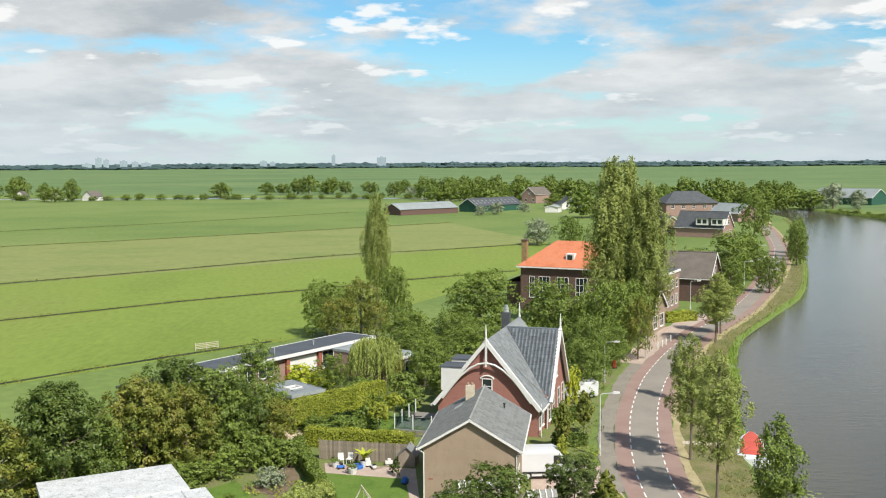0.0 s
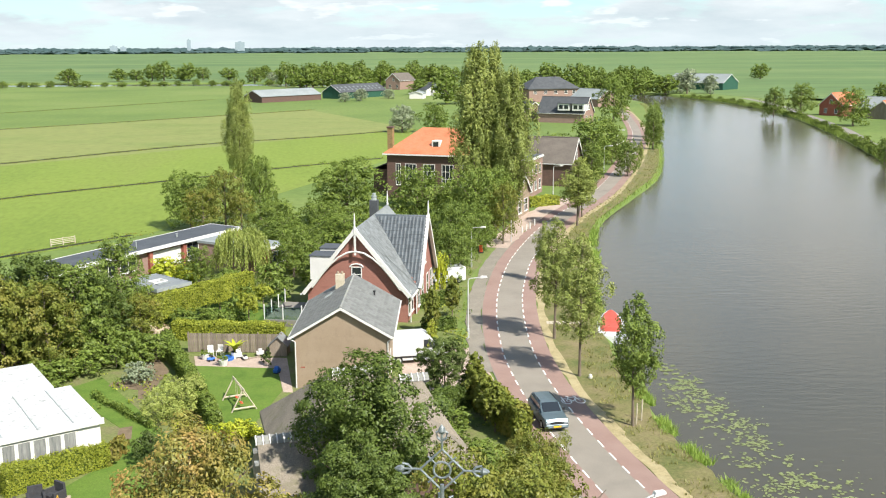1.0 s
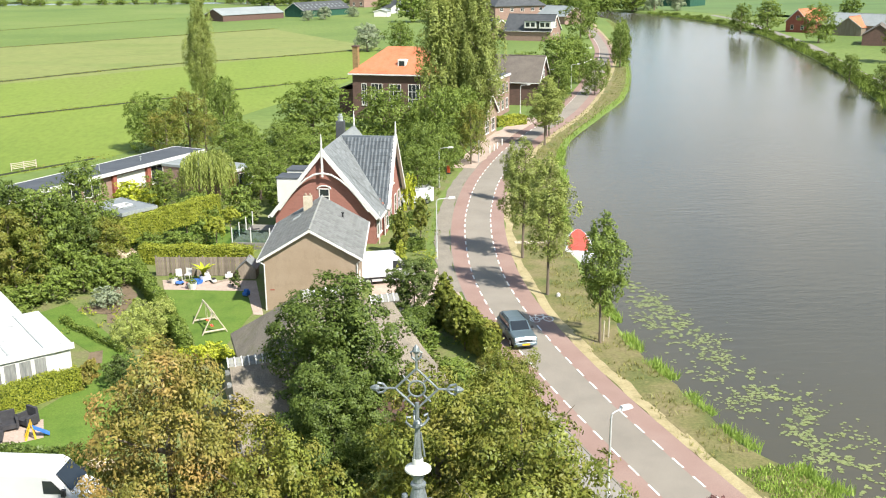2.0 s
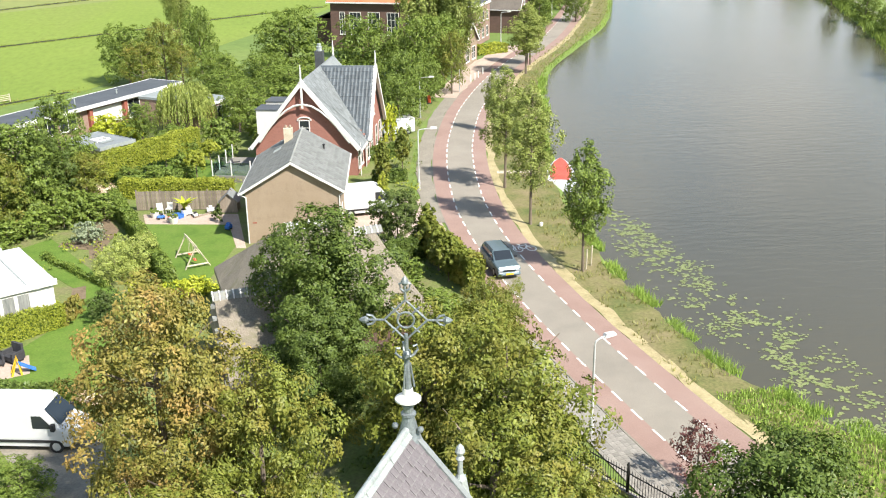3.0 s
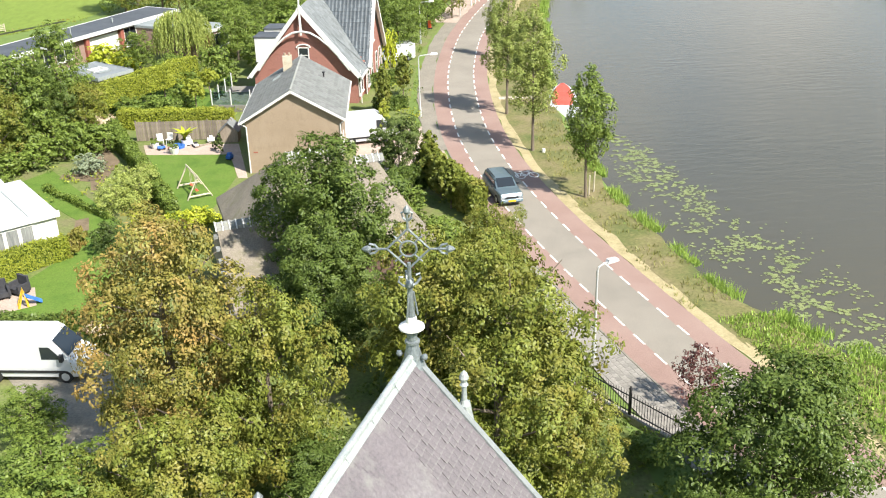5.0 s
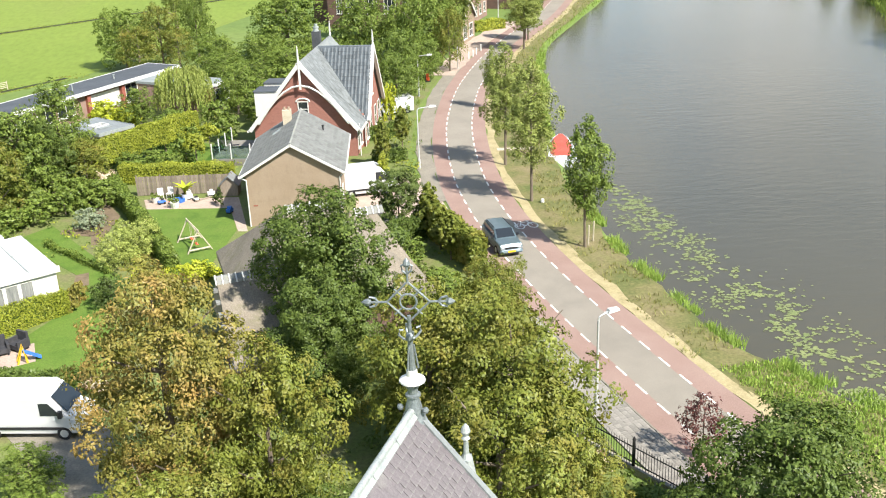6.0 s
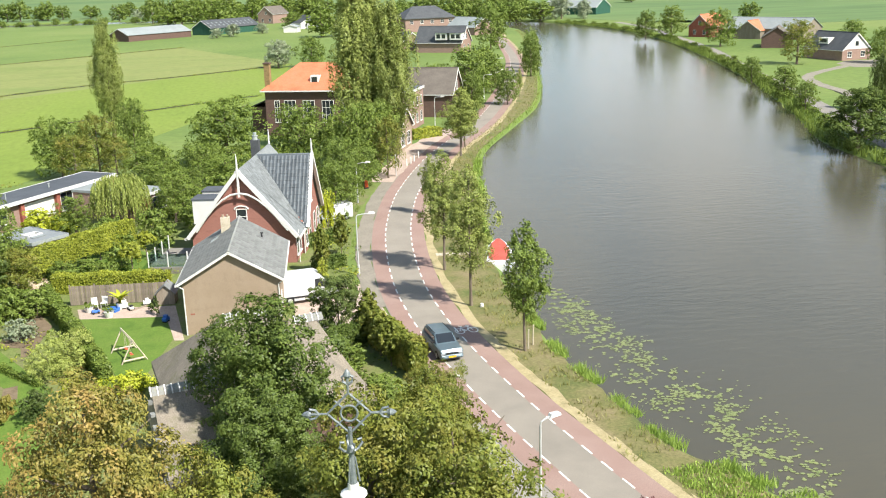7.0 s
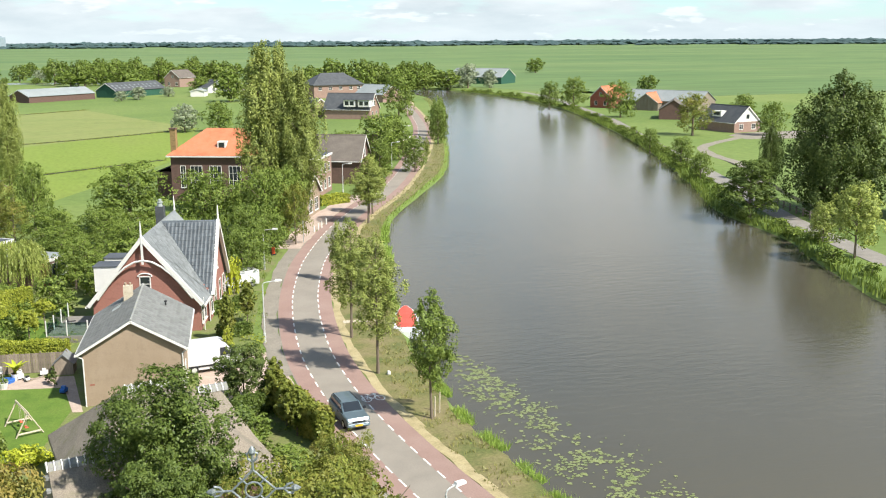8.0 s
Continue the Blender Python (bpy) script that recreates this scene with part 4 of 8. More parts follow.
plant(tree("garden_tree", "dense green tree at the garden edge", "round", 10.4, 3.9, 0.4, "green", 12000, 0.135, 22, 0.28, 30),
      [(-19.0, 80.5, 0.78, 0.8, 3), (-16.8, 87.9, 0.84, 0.72, 4), (-12.2, 106.7, 0.38, 0.5, 2.5), (-9.5, 30.5, 0.33, 0.6, 1.0), (-9.3, 32.1, 0.42, 0.6, 0), (-7.6, 29.4, 0.45, 0.6, 1), (-11.1, 38.6, 0.25, 0.4, 2), (-12, 27, 0.4, 0.7, 2), (71, 231, 0.8, 0.7, 1.0), (-26.5, 74, 0.6, 0.7, 0.2)])
plant(tree("holly_tree", "dense dark green evergreen tree beside the church fence, low copies added as shade filler", "round", 8.2, 4.2, 0.3, "dark", 36000, 0.098, 24, 0.22, 32),
      # the last two are low dark copies added for a gap in deep shade
      [(16.7, 26.4, 0.86, 0.84, 1), (13.4, 23.4, 0.5, 0.55, 3.3), (0.6, 27.2, 0.5, 0.6, 2.0), (0.9, 30.6, 0.42, 0.5, 5.0)])
plant(tree("alder_tree", "dense dark green alder at the garden edge", "round", 9.4, 3.8, 0.4, "dark", 15000, 0.13, 33, 0.24, 28),
      [(-21.9, 80.5, 0.95, 0.9, 2.2), (-24.8, 79.0, 0.78, 0.85, 5), (-27.8, 70.8, 0.95, 1.0, 0.5), (-17.6, 82.5, 0.72, 0.66, 2), (-29.5, 72.5, 0.9, 0.85, 3), (90.2, 117.6, 0.9, 1.3, 3)])
plant(tree("bank_willow", "small pale green willow beside the lane", "round", 8.0, 3.2, 1.6, "willow", 9000, 0.13, 35, 0.14, 22),
      [(84.6, 90.2, 1.1, 1.0, 0), (86.6, 98.0, 0.66, 0.62, 2)])
plant(tree("hawthorn_tree", "mixed garden tree with brownish green foliage", "round", 9.0, 3.6, 0.5, "olive", 11500, 0.142, 31, 0.22, 24),
      [(-23.5, 76.5, 0.9, 0.8, 0), (-31.5, 66.5, 0.85, 1.0, 1.5), (-20.3, 76.5, 0.85, 0.75, 1), (-14.6, 84.0, 0.5, 0.55, 3.9)])
plant(tree("young_bank_tree", "slender young tree with open foliage on the river bank", "young", 11.4, 2.2, 2.6, "poplar", 13000, 0.085, 41, 0.11, 30, group="young trees along the river bank"),
      [(20.2, 70.5, 1.0, 1.02, 0), (20.7, 80.5, 0.95, 1.05, 1), (37.2, 133.5, 0.86, 1.35, 3), (39.8, 140.5, 0.8, 1.1, 5), (67.1, 194.7, 0.52, 0.42, 4), (24.6, 101, 0.6, 0.5, 2), (39.5, 141, 0.55, 0.6, 1)])
plant(tree("bushy_bank_tree", "dense young tree with dark foliage on the river bank", "young", 9.0, 2.0, 2.2, "green", 11000, 0.09, 43, 0.10, 34, group="young trees along the river bank"),
      [(21.0, 60.1, 1.03, 0.93, 0)])
plant(tree("big_poplar", "massive full-crowned poplar beside the lane", "oval", 20.5, 7.7, 0.0, "deep", 46000, 0.20, 51, 0.6, 60),
      [(103.3, 114.6, 1.0, 1.0, 0), (112, 108, 0.75, 0.6, 1.0), (117.1, 147.6, 0.5, 0.26, 2.0)])


def weeping_willow(x, y, h, r, seed):
    """A low trunk with arching limbs, and long strands of narrow leaves that hang from a dome."""
    e = thing("weeping_willow", pose(x, y, 0), "pale green weeping willow with long hanging strands", "tree")
    part("trunk", limbs(h * 0.8, r, 1.2, 0.2, 9, seed), M["bark"], e)
    rg = np.random.default_rng(seed)
    c, u = [], []
    for _ in range(330):
        a, q = rg.uniform(0, 2 * pi), sqrt(rg.uniform(0.02, 1))
        p = np.array([cos(a) * q * r, sin(a) * q * r, h * (0.62 + 0.38 * sqrt(max(0.0, 1 - q * q))) + rg.normal(0, 0.12)])
        out = np.array([cos(a), sin(a), 0])
        ln = rg.uniform(0.35, 0.85) * p[2]
        m = int(ln / 0.075)
        for i in range(m):
            t = i / m
            c.append(p + out * 0.35 * t + np.array([0, 0, -ln * t]) + rg.normal(0, 0.045, 3))
            u.append(out * rg.uniform(-0.2, 0.5) + np.array([0, 0, -1]) + rg.normal(0, 0.3, 3))
    c, u = np.array(c), np.array(u)
    u /= np.linalg.norm(u, axis=1)[:, None]
    v = np.cross(u, rg.normal(size=u.shape))
    v /= np.linalg.norm(v, axis=1)[:, None]
    s = rg.uniform(0.10, 0.19, len(c))[:, None]
    q = np.empty((len(c) * 4, 3))
    q[0::4], q[1::4], q[2::4], q[3::4] = c - u * s, c + v * s * 0.3, c + u * s, c - v * s * 0.3
    part("crown", from_arrays("crown", q, np.arange(len(c) * 4).reshape(-1, 4)), L_["willow"], e)


weeping_willow(-7.6, 109.0, 5.4, 3.0, 61)
plant(tree("grey_willow", "grey-green pollard willow at the field edge", "round", 8.0, 4.0, 0.5, "silver", 6500, 0.19, 71, 0.3, 20),
      [(27.3, 291.2, 1.0, 1.05, 0), (16.6, 457.2, 0.55, 0.75, 1), (24.3, 465.7, 0.7, 1.0, 2), (38.8, 482.9, 0.6, 0.8, 3), (-24.2, 723.7, 0.9, 1.2, 4), (196, 500, 1.6, 1.4, 1), (206, 494, 1.2, 1.2, 2), (188, 505, 0.9, 1.2, 3), (200, 520, 1.2, 1.1, 3)])
plant(tree("yellow_shrub", "bright yellow-green garden shrub", "round", 2.4, 1.6, 0.1, "lime", 1800, 0.13, 81, 0.05, 12, category="shrub"),
      [(-15.9, 108.5, 1.0, 1.3, 0), (-4.9, 61.5, 0.55, 0.75, 1), (-6.6, 59.5, 0.75, 0.42, 2), (-13.4, 106.8, 0.9, 0.9, 1), (13.3, 99.5, 1.6, 0.55, 1), (72, 229, 1.3, 1.4, 2)])
plant(tree("garden_shrub", "rounded green garden shrub", "round", 2.6, 1.6, 0.1, "green", 1600, 0.125, 83, 0.05, 14, category="shrub"),
      [(-9.3, 99, 0.95, 0.9, 3), (-4.4, 100.5, 1.3, 1.1, 4), (-7.0, 96.5, 0.8, 0.9, 1), (0, 104, 1.4, 1.3, 2), (8.6, 58.3, 0.5, 0.7, 1.7), (10.2, 52.8, 0.55, 0.9, 4),
       (9.8, 49.2, 0.6, 0.9, 0.4), (-11.6, 88.6, 0.7, 0.8, 1), (-9.6, 90.0, 0.6, 0.9, 2), (-13.4, 90.5, 0.8, 0.9, 4), (-12.8, 81.0, 0.7, 0.9, 4), (-14.0, 79.2, 0.9, 1.0, 5), (-15.6, 78.0, 0.8, 1.0, 0.5), (9.9, 55.6, 0.6, 0.9, 3), (10.9, 51.0, 0.6, 0.9, 2), (9.0, 61.0, 0.6, 0.9, 1), (-8.4, 102.5, 0.9, 1.0, 1), (-3.2, 96.6, 1.0, 1.0, 5), (1.6, 108.5, 1.3, 1.2, 2), (-0.5, 112, 1.3, 1.5, 3), (3, 116, 1.4, 1.6, 4), (8, 112, 1.5, 1.5, 5), (12.6, 45.8, 0.7, 0.8, 5), (14.1, 31.5, 0.45, 0.7, 2), (-12.6, 79, 0.6, 0.8, 1), (-17.6, 76.6, 0.8, 1.1, 2), (-19.2, 75.0, 0.75, 1.1, 4), (-18.6, 78.6, 1.0, 1.0, 3), (-16.6, 80.2, 1.1, 1.0, 1), (-20.6, 72.8, 0.8, 1.2, 0.4), (-14.9, 80.6, 0.9, 0.9, 2.6), (-11.0, 87.0, 0.6, 0.9, 2), (-8.2, 87.4, 0.7, 0.9, 4), (-6.9, 91.6, 0.8, 1.0, 5)])
plant(tree("sage_shrub", "feathery pale grey-green shrub in the back garden", "round", 2.5, 2.0, 0.1, "willow", 8000, 0.06, 85, 0.05, 18, category="shrub"),
      [(-9.2, 67.4, 1.0, 1.0, 0), (-10.3, 65.6, 0.8, 0.75, 2)])
plant(tree("silver_shrub", "low silvery blue-green garden shrub", "round", 1.5, 1.3, 0.05, "silver", 1800, 0.085, 86, 0.04, 12, category="shrub"),
      [(-13.2, 74.0, 1.0, 1.1, 0)])
plant(tree("ball_shrub", "neatly clipped lime-green ball shrub", "round", 1.3, 0.75, 0.02, "lime", 1600, 0.06, 89, 0.04, 10, category="shrub"),
      [(-8.5, 60.8, 1.35, 1.0, 0)])
plant(tree("hedge_tree", "trained leafy hedge tree beside the front garden", "young", 4.6, 1.1, 0.7, "olive", 2600, 0.14, 87, 0.06, 18, category="hedge"),
      [(11.2, 64.6, 0.8, 0.9, 1), (11.4, 62.4, 0.75, 0.85, 2), (11.7, 60.4, 0.78, 0.9, 3), (12.6, 49.6, 0.55, 0.9, 3), (11.4, 66.5, 0.8, 0.8, 4), (10.3, 83, 1.0, 0.8, 3), (12.9, 88.5, 0.9, 0.8, 2)])
plant(tree("purple_plum", "small purple-leaved plum tree", "young", 3.8, 1.4, 0.4, "purple", 1900, 0.075, 91, 0.06, 16), [(17.6, 34.4, 0.9, 0.85, 0)])
plant(tree("thuja", "narrow upright green conifer", "young", 3.4, 0.6, 0.1, "hedge", 1800, 0.10, 93, 0.05, 16), [(9.3, 76.0, 1.0, 1.0, 0), (9.9, 79.4, 0.8, 0.8, 1)])


def hedge(a, b, w, h, leaf, label, n=260, z0=0.0, size=0.10, seed=5):
    """A clipped hedge between two plan points: a dark box for the inner shade, leaves on its faces."""
    a, b = Vector((*a, 0)), Vector((*b, 0))
    ln = (b - a).length
    m = Matrix.Translation(a) @ Matrix.Rotation(atan2(b.y - a.y, b.x - a.x), 4, "Z")
    rng = np.random.default_rng(seed)
    k = int(n * (ln * (w + 2 * h) + w * h))
    areas = np.array([ln * w, ln * h, ln * h, w * h, w * h])
    face = rng.choice(5, k, p=areas / areas.sum())
    c = np.stack([rng.uniform(0, ln, k), rng.uniform(-w / 2, w / 2, k), rng.uniform(z0, z0 + h, k)], 1)
    c[face == 0, 2], c[face == 1, 1], c[face == 2, 1], c[face == 3, 0], c[face == 4, 0] = z0 + h, -w / 2, w / 2, 0, ln
    c += rng.normal(0, 0.06, (k, 3)) + 0.10 * np.sin(c[:, [1, 0, 0]] * 1.7 + 1) * np.array([0, 0.6, 0.7])
    out_n = np.array([[0, 0, 1], [0, -1, 0], [0, 1, 0], [-1, 0, 0], [1, 0, 0]], float)[face]
    nrm = out_n * 1.1 + rng.normal(size=(k, 3)) * 0.55
    nrm /= np.linalg.norm(nrm, axis=1)[:, None]
    u = np.cross(nrm, rng.normal(size=(k, 3)))
    u /= np.linalg.norm(u, axis=1)[:, None]
    v = np.cross(nrm, u)
    s = size * rng.uniform(0.6, 1.3, k)[:, None]
    q = np.empty((k * 4, 3))
    q[0::4], q[1::4], q[2::4], q[3::4] = c - u * s, c + v * s * 0.6, c + u * s, c - v * s * 0.6
    e = thing("hedge", m, label, "hedge")
    part("foliage", from_arrays("foliage", q, np.arange(k * 4).reshape(-1, 4)), L_[leaf], e)
    # solid dark box stands in for the shade between the inner leaves
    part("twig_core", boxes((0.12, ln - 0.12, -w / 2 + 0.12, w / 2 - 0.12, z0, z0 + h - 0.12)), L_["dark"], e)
    if z0 > 0.5:
        for i in range(int(ln / 1.8)):
            part("trunk", tube([(0.8 + 1.8 * i, 0, 0), (0.8 + 1.8 * i, 0, z0 + 0.3)], 0.06, 6), M["bark"], e)
    return e


hedge((-15.2, 87.2), (-6.2, 98.0), 1.1, 2.0, "hedge", "tall clipped hornbeam hedge raised on bare trunks", 260, 1.0, 0.085)
hedge((-12.0, 85.4), (-2.6, 83.2), 1.2, 1.55, "hedge", "clipped garden hedge behind the wooden fence", 280, 0, 0.08, 6)
hedge((-12.6, 83.6), (-6.5, 63.0), 0.8, 1.4, "green", "ivy-clad hedge between two back gardens", 230, 0, 0.085, 7)
hedge((-17.8, 55.2), (-12.9, 59.0), 1.5, 1.5, "hedge", "clipped yellow-green hedge beside the white bungalow", 420, 0, 0.06, 8)
hedge((7.9, 63.6), (11.2, 65.6), 1.0, 1.7, "dark", "dark clipped hedge in the front garden", 170, 0, 0.10, 9)
hedge((11.2, 66.0), (13.0, 57.6), 1.1, 2.1, "olive", "tall leafy hedge along the front garden", 150, 0.3, 0.13, 21)
hedge((9.4, 92.5), (13.4, 93.5), 1.3, 1.2, "dark", "low clipped hedge across the front garden", 150, 0, 0.11, 10)
hedge((9.8, 84.6), (12.6, 85.2), 1.2, 1.0, "dark", "low clipped hedge beside the drive", 150, 0, 0.11, 11)
hedge((-15.0, 49.6), (-9.8, 48.3), 0.7, 0.9, "dark", "low hedge along the lawn", 200, 0, 0.09, 12)
hedge((34.0, 151.0), (39.0, 153.0), 2.0, 1.4, "hedge", "clipped box hedge in a front garden", 60, 0, 0.18, 13)
hedge((-16.0, 71.2), (-10.8, 64.2), 0.4, 0.4, "green", "low box edging along the garden path", 200, 0, 0.07, 14)
hedge((-5.6, 62.4), (-2.6, 62.0), 0.6, 0.5, "lime", "low golden privet edging", 200, 0, 0.07, 15)

# gardens
single("garden_ground", sheet([(-34, 60), (-14, 26), (13.5, 24), (14.4, 40), (12.8, 52), (12, 70), (12.6, 84), (17, 104), (22, 118), (8, 132), (-8, 128), (-26, 112), (-40, 92)], 0.012), M["garden"], "planted garden ground of grass and soil", "garden", kind="structure")
single("lawn_1", sheet([(-9.4, 77.4), (-2.9, 75.8), (-2.4, 70.5), (-4.2, 63.8), (-6.0, 64.2)], 0.03), M["lawn"], "green back garden lawn with a swing", "lawn", kind="structure")
single("lawn_2", sheet([(-16.2, 75.5), (-9.8, 63.2), (-9.0, 49.5), (-15.5, 50.6), (-16.0, 53.0), (-13.0, 58.4), (-12.4, 63.8), (-18.5, 73.0)], 0.03), M["lawn"], "trimmed green lawn beside a white bungalow", "lawn", kind="structure")
single("lawn_3", sheet([(-14.5, 92), (-8.0, 100), (-2, 92.5), (-3, 86), (-11.5, 87)], 0.026), M["lawn"], "shaded lawn behind the hedge", "lawn", kind="structure")
single("terrace_1", sheet([(-9.8, 80.0), (-2.2, 78.4), (-1.6, 70.0), (-2.3, 70.2), (-2.9, 75.8), (-9.4, 77.4)], 0.028), M["terrace"], "pinkish paved garden terrace", "terrace", kind="structure")
single("terrace_2", sheet([(-16.2, 51.2), (-13.4, 52.2), (-13.9, 54.6), (-16.6, 54.0)], 0.036), M["terrace"], "paved patio on the lawn", "terrace", kind="structure")
single("driveway", sheet([(6.4, 68.5), (13.6, 68.8), (13.4, 79.0), (7.2, 78.4)], 0.028), M["terrace"], "paved drive beside the house", "driveway", kind="structure")
single("church_drive", sheet([(-14, 45.5), (-8.5, 44.0), (-7.0, 36), (-9.5, 26), (-12.5, 27), (-10, 38)], 0.03), M["strip_paving"], "paved access lane beside the church", "driveway", kind="structure")

# ---- houses ----


def ring_frame(x, z, w, h, t, y0, y1):
    """A rectangular frame in one piece."""
    bm = bmesh.new()
    loops = []
    for k, y in ((0, y0), (0, y1), (t, y1), (t, y0)):
        loops.append([bm.verts.new((x + sx * (w / 2 - k), y, z + h / 2 + sz * (h / 2 - k))) for sx, sz in ((-1, -1), (1, -1), (1, 1), (-1, 1))])
    for a, b in zip(loops, loops[1:] + loops[:1]):
        for n in range(4):
            m = (n + 1) % 4
            bm.faces.new((a[n], a[m], b[m], b[n]))
    bmesh.ops.recalc_face_normals(bm, faces=bm.faces[:])
    return bm


def window(parent, x, z, w, h, y=0.0, m=None, cols=2, rows=2, mat="white"):
    """A window in a wall that faces local -y: frame, glazing bars, sill and pane."""
    base = m if m is not None else Matrix()
    f = part("window", ring_frame(x, z, w, h, 0.09, y - 0.05, y + 0.1), M[mat], parent, at=base)
    for i in range(1, cols):
        part("glazing_bar", boxes((x - w / 2 + w * i / cols - 0.03, x - w / 2 + w * i / cols + 0.03, y - 0.04, y + 0.05, z + 0.09, z + h - 0.09)), M[mat], f)
    for j in range(1, rows):
        part("glazing_bar", boxes((x - w / 2 + 0.09, x + w / 2 - 0.09, y - 0.036, y + 0.046, z + h * j / rows - 0.03, z + h * j / rows + 0.03)), M[mat], f)
    part("pane", boxes((x - w / 2 + 0.06, x + w / 2 - 0.06, y - 0.02, y + 0.02, z + 0.06, z + h - 0.06)), M["glass"], f)
    part("sill", boxes((x - w / 2 - 0.06, x + w / 2 + 0.06, y - 0.12, y + 0.02, z - 0.08, z - 0.002)), M["white"], f)
    return f


def tiled(parent, p0, along_v, up_v, cols, rows, mat, overlap=0.03, me_name="tile"):
    """Rows of slightly tilted tiles on a roof slope, each a child of it. Vectors span the whole slope."""
    u, w = Vector(along_v) / cols, Vector(up_v) / rows
    n = u.cross(w).normalized()
    if n.z < 0:
        n = -n
    bm = bmesh.new()
    a = u * 0.96
    b = w * 1.06
    c = [Vector((0, 0, 0)) + n * 0.05, a + n * 0.03, a + b + n * 0.012, b + n * 0.022]
    mid0, mid1 = a * 0.5 + n * 0.062, a * 0.5 + b + n * 0.03
    pts = [c[0], mid0, c[1], c[2], mid1, c[3]]
    low = [q - n * 0.028 for q in pts[:3]]
    vs = [bm.verts.new(q) for q in pts + low]
    bm.faces.new((vs[0], vs[1], vs[4], vs[5]))
    bm.faces.new((vs[1], vs[2], vs[3], vs[4]))
    bm.faces.new((vs[6], vs[7], vs[1], vs[0]))
    bm.faces.new((vs[7], vs[8], vs[2], vs[1]))
    me = mesh_of(me_name, bm)
    me.materials.append(mat)
    for r in range(rows):
        for k in range(cols):
            q = Vector(p0) + u * k + w * r
            part(me_name, me, mat, parent, at=Matrix.Translation(q))


def gable_house(name, m, w, d, eave, top, wall, roof, label, over=0.35, windows=(), chimney=None, trim=True, hip=0.0, front_gable=True, category="house", gutter=True):
    """A house with its gable in local -y (x from 0 to w, y from 0 to d)."""
    e = thing(name, m, label, category)
    c = w / 2
    part("wall", prism([(0, 0), (w, 0), (w, eave), (c, top - 0.12), (0, eave)], 0, d), wall, e)
    k = (top - eave) / c
    for s, nm in ((0, "roof"), (1, "roof")):
        x0 = -over if s == 0 else w + over
        z0 = eave - over * k
        part(nm, slab([(x0, -over, z0 + 0.06), (x0, d + over, z0 + 0.06), (c, d + over - hip, top + 0.06), (c, -over + hip, top + 0.06)], 0.14), roof, e)
        if trim and front_gable:
            part("barge_board", slab([(x0, -over - 0.05, z0 + 0.08), (x0, -over, z0 + 0.08), (c, -over, top + 0.08), (c, -over - 0.05, top + 0.08)], 0.28), M["white"], e)
        if gutter:
            part("gutter", boxes((x0 - 0.12 if s == 0 else x0 - 0.02, x0 + 0.02 if s == 0 else x0 + 0.12, -over, d + over, z0 - 0.1, z0 + 0.02)), M["white"], e)
    part("ridge", tube([(c, -over, top + 0.07), (c, d + over, top + 0.07)], 0.12, 8), roof, e)
    for x, z, ww, hh in windows:
        window(e, x, z, ww, hh)
    if chimney:
        x, y, z0, z1, s = chimney
        ch = part("chimney", boxes((x - s / 2, x + s / 2, y - s / 2, y + s / 2, z0, z1)), wall, e)
        part("chimney_cap", boxes((x - s / 2 - 0.06, x + s / 2 + 0.06, y - s / 2 - 0.06, y + s / 2 + 0.06, z1, z1 + 0.1)), M["render_tan"], ch)
    return e


# tan rendered house with a grey tiled roof
BROWN = pose(-1.38, 71.06, 0, 0, 0, -8.0)
bw, bd, be, bt = 6.95, 10.6, 4.15, 6.2
brown = thing("rendered_house", BROWN, "tan cement-rendered house with a grey tiled gable roof", "house")
part("wall", prism([(0, 0), (bw, 0), (bw, be), (bw / 2, bt - 0.1), (0, be)], 0, bd), M["render_tan"], brown)
bk = (bt - be) / (bw / 2)
brown_slopes = []
for s in (0, 1):
    x0 = -0.38 if s == 0 else bw + 0.38
    z0 = be - 0.38 * bk
    r = part("roof", slab([(x0, -0.3, z0 + 0.05), (x0, bd, z0 + 0.05), (bw / 2, bd, bt + 0.05), (bw / 2, -0.3, bt + 0.05)], 0.12), M["roof_grey"], brown)
    brown_slopes.append((r, x0, z0))
    part("barge_board", slab([(x0, -0.36, z0 + 0.06), (x0, -0.3, z0 + 0.06), (bw / 2, -0.3, bt + 0.06), (bw / 2, -0.36, bt + 0.06)], 0.17), M["white"], brown)
    part("gutter", boxes((x0 - 0.1, x0 + 0.02, -0.36, bd, z0 - 0.1, z0 + 0.03) if s == 0 else (x0 - 0.02, x0 + 0.1, -0.36, bd, z0 - 0.1, z0 + 0.03)), M["white"], brown)
    xd = 0.05 if s == 0 else bw - 0.05
    part("drainpipe", tube([(x0, -0.2, z0 - 0.05), (xd, -0.07, z0 - 0.35), (xd, -0.07, 0)], 0.05, 8), M["white"], brown)
part("ridge", tube([(bw / 2, -0.32, bt + 0.08), (bw / 2, bd, bt + 0.08)], 0.09, 8), M["roof_grey"], brown)
ch = part("chimney", boxes((bw / 2 - 1.3, bw / 2 - 0.6, bd - 2.4, bd - 1.8, be + 1.0, bt + 0.55)), M["wood_light"], brown, "yellowish brick chimney")
for k in range(2):
    part("chimney_pot", lathe([(0.11, 0), (0.09, 0.22)], 10, at=(bw / 2 - 1.12 + 0.35 * k, bd - 2.1, bt + 0.55)), M["render_tan"], ch)
part("vent_pipe", lathe([(0.06, 0), (0.06, 0.35), (0.12, 0.36), (0.12, 0.45)], 10, at=(bw / 2 + 1.9, bd - 2.9, be + 0.95)), M["iron"], brown)
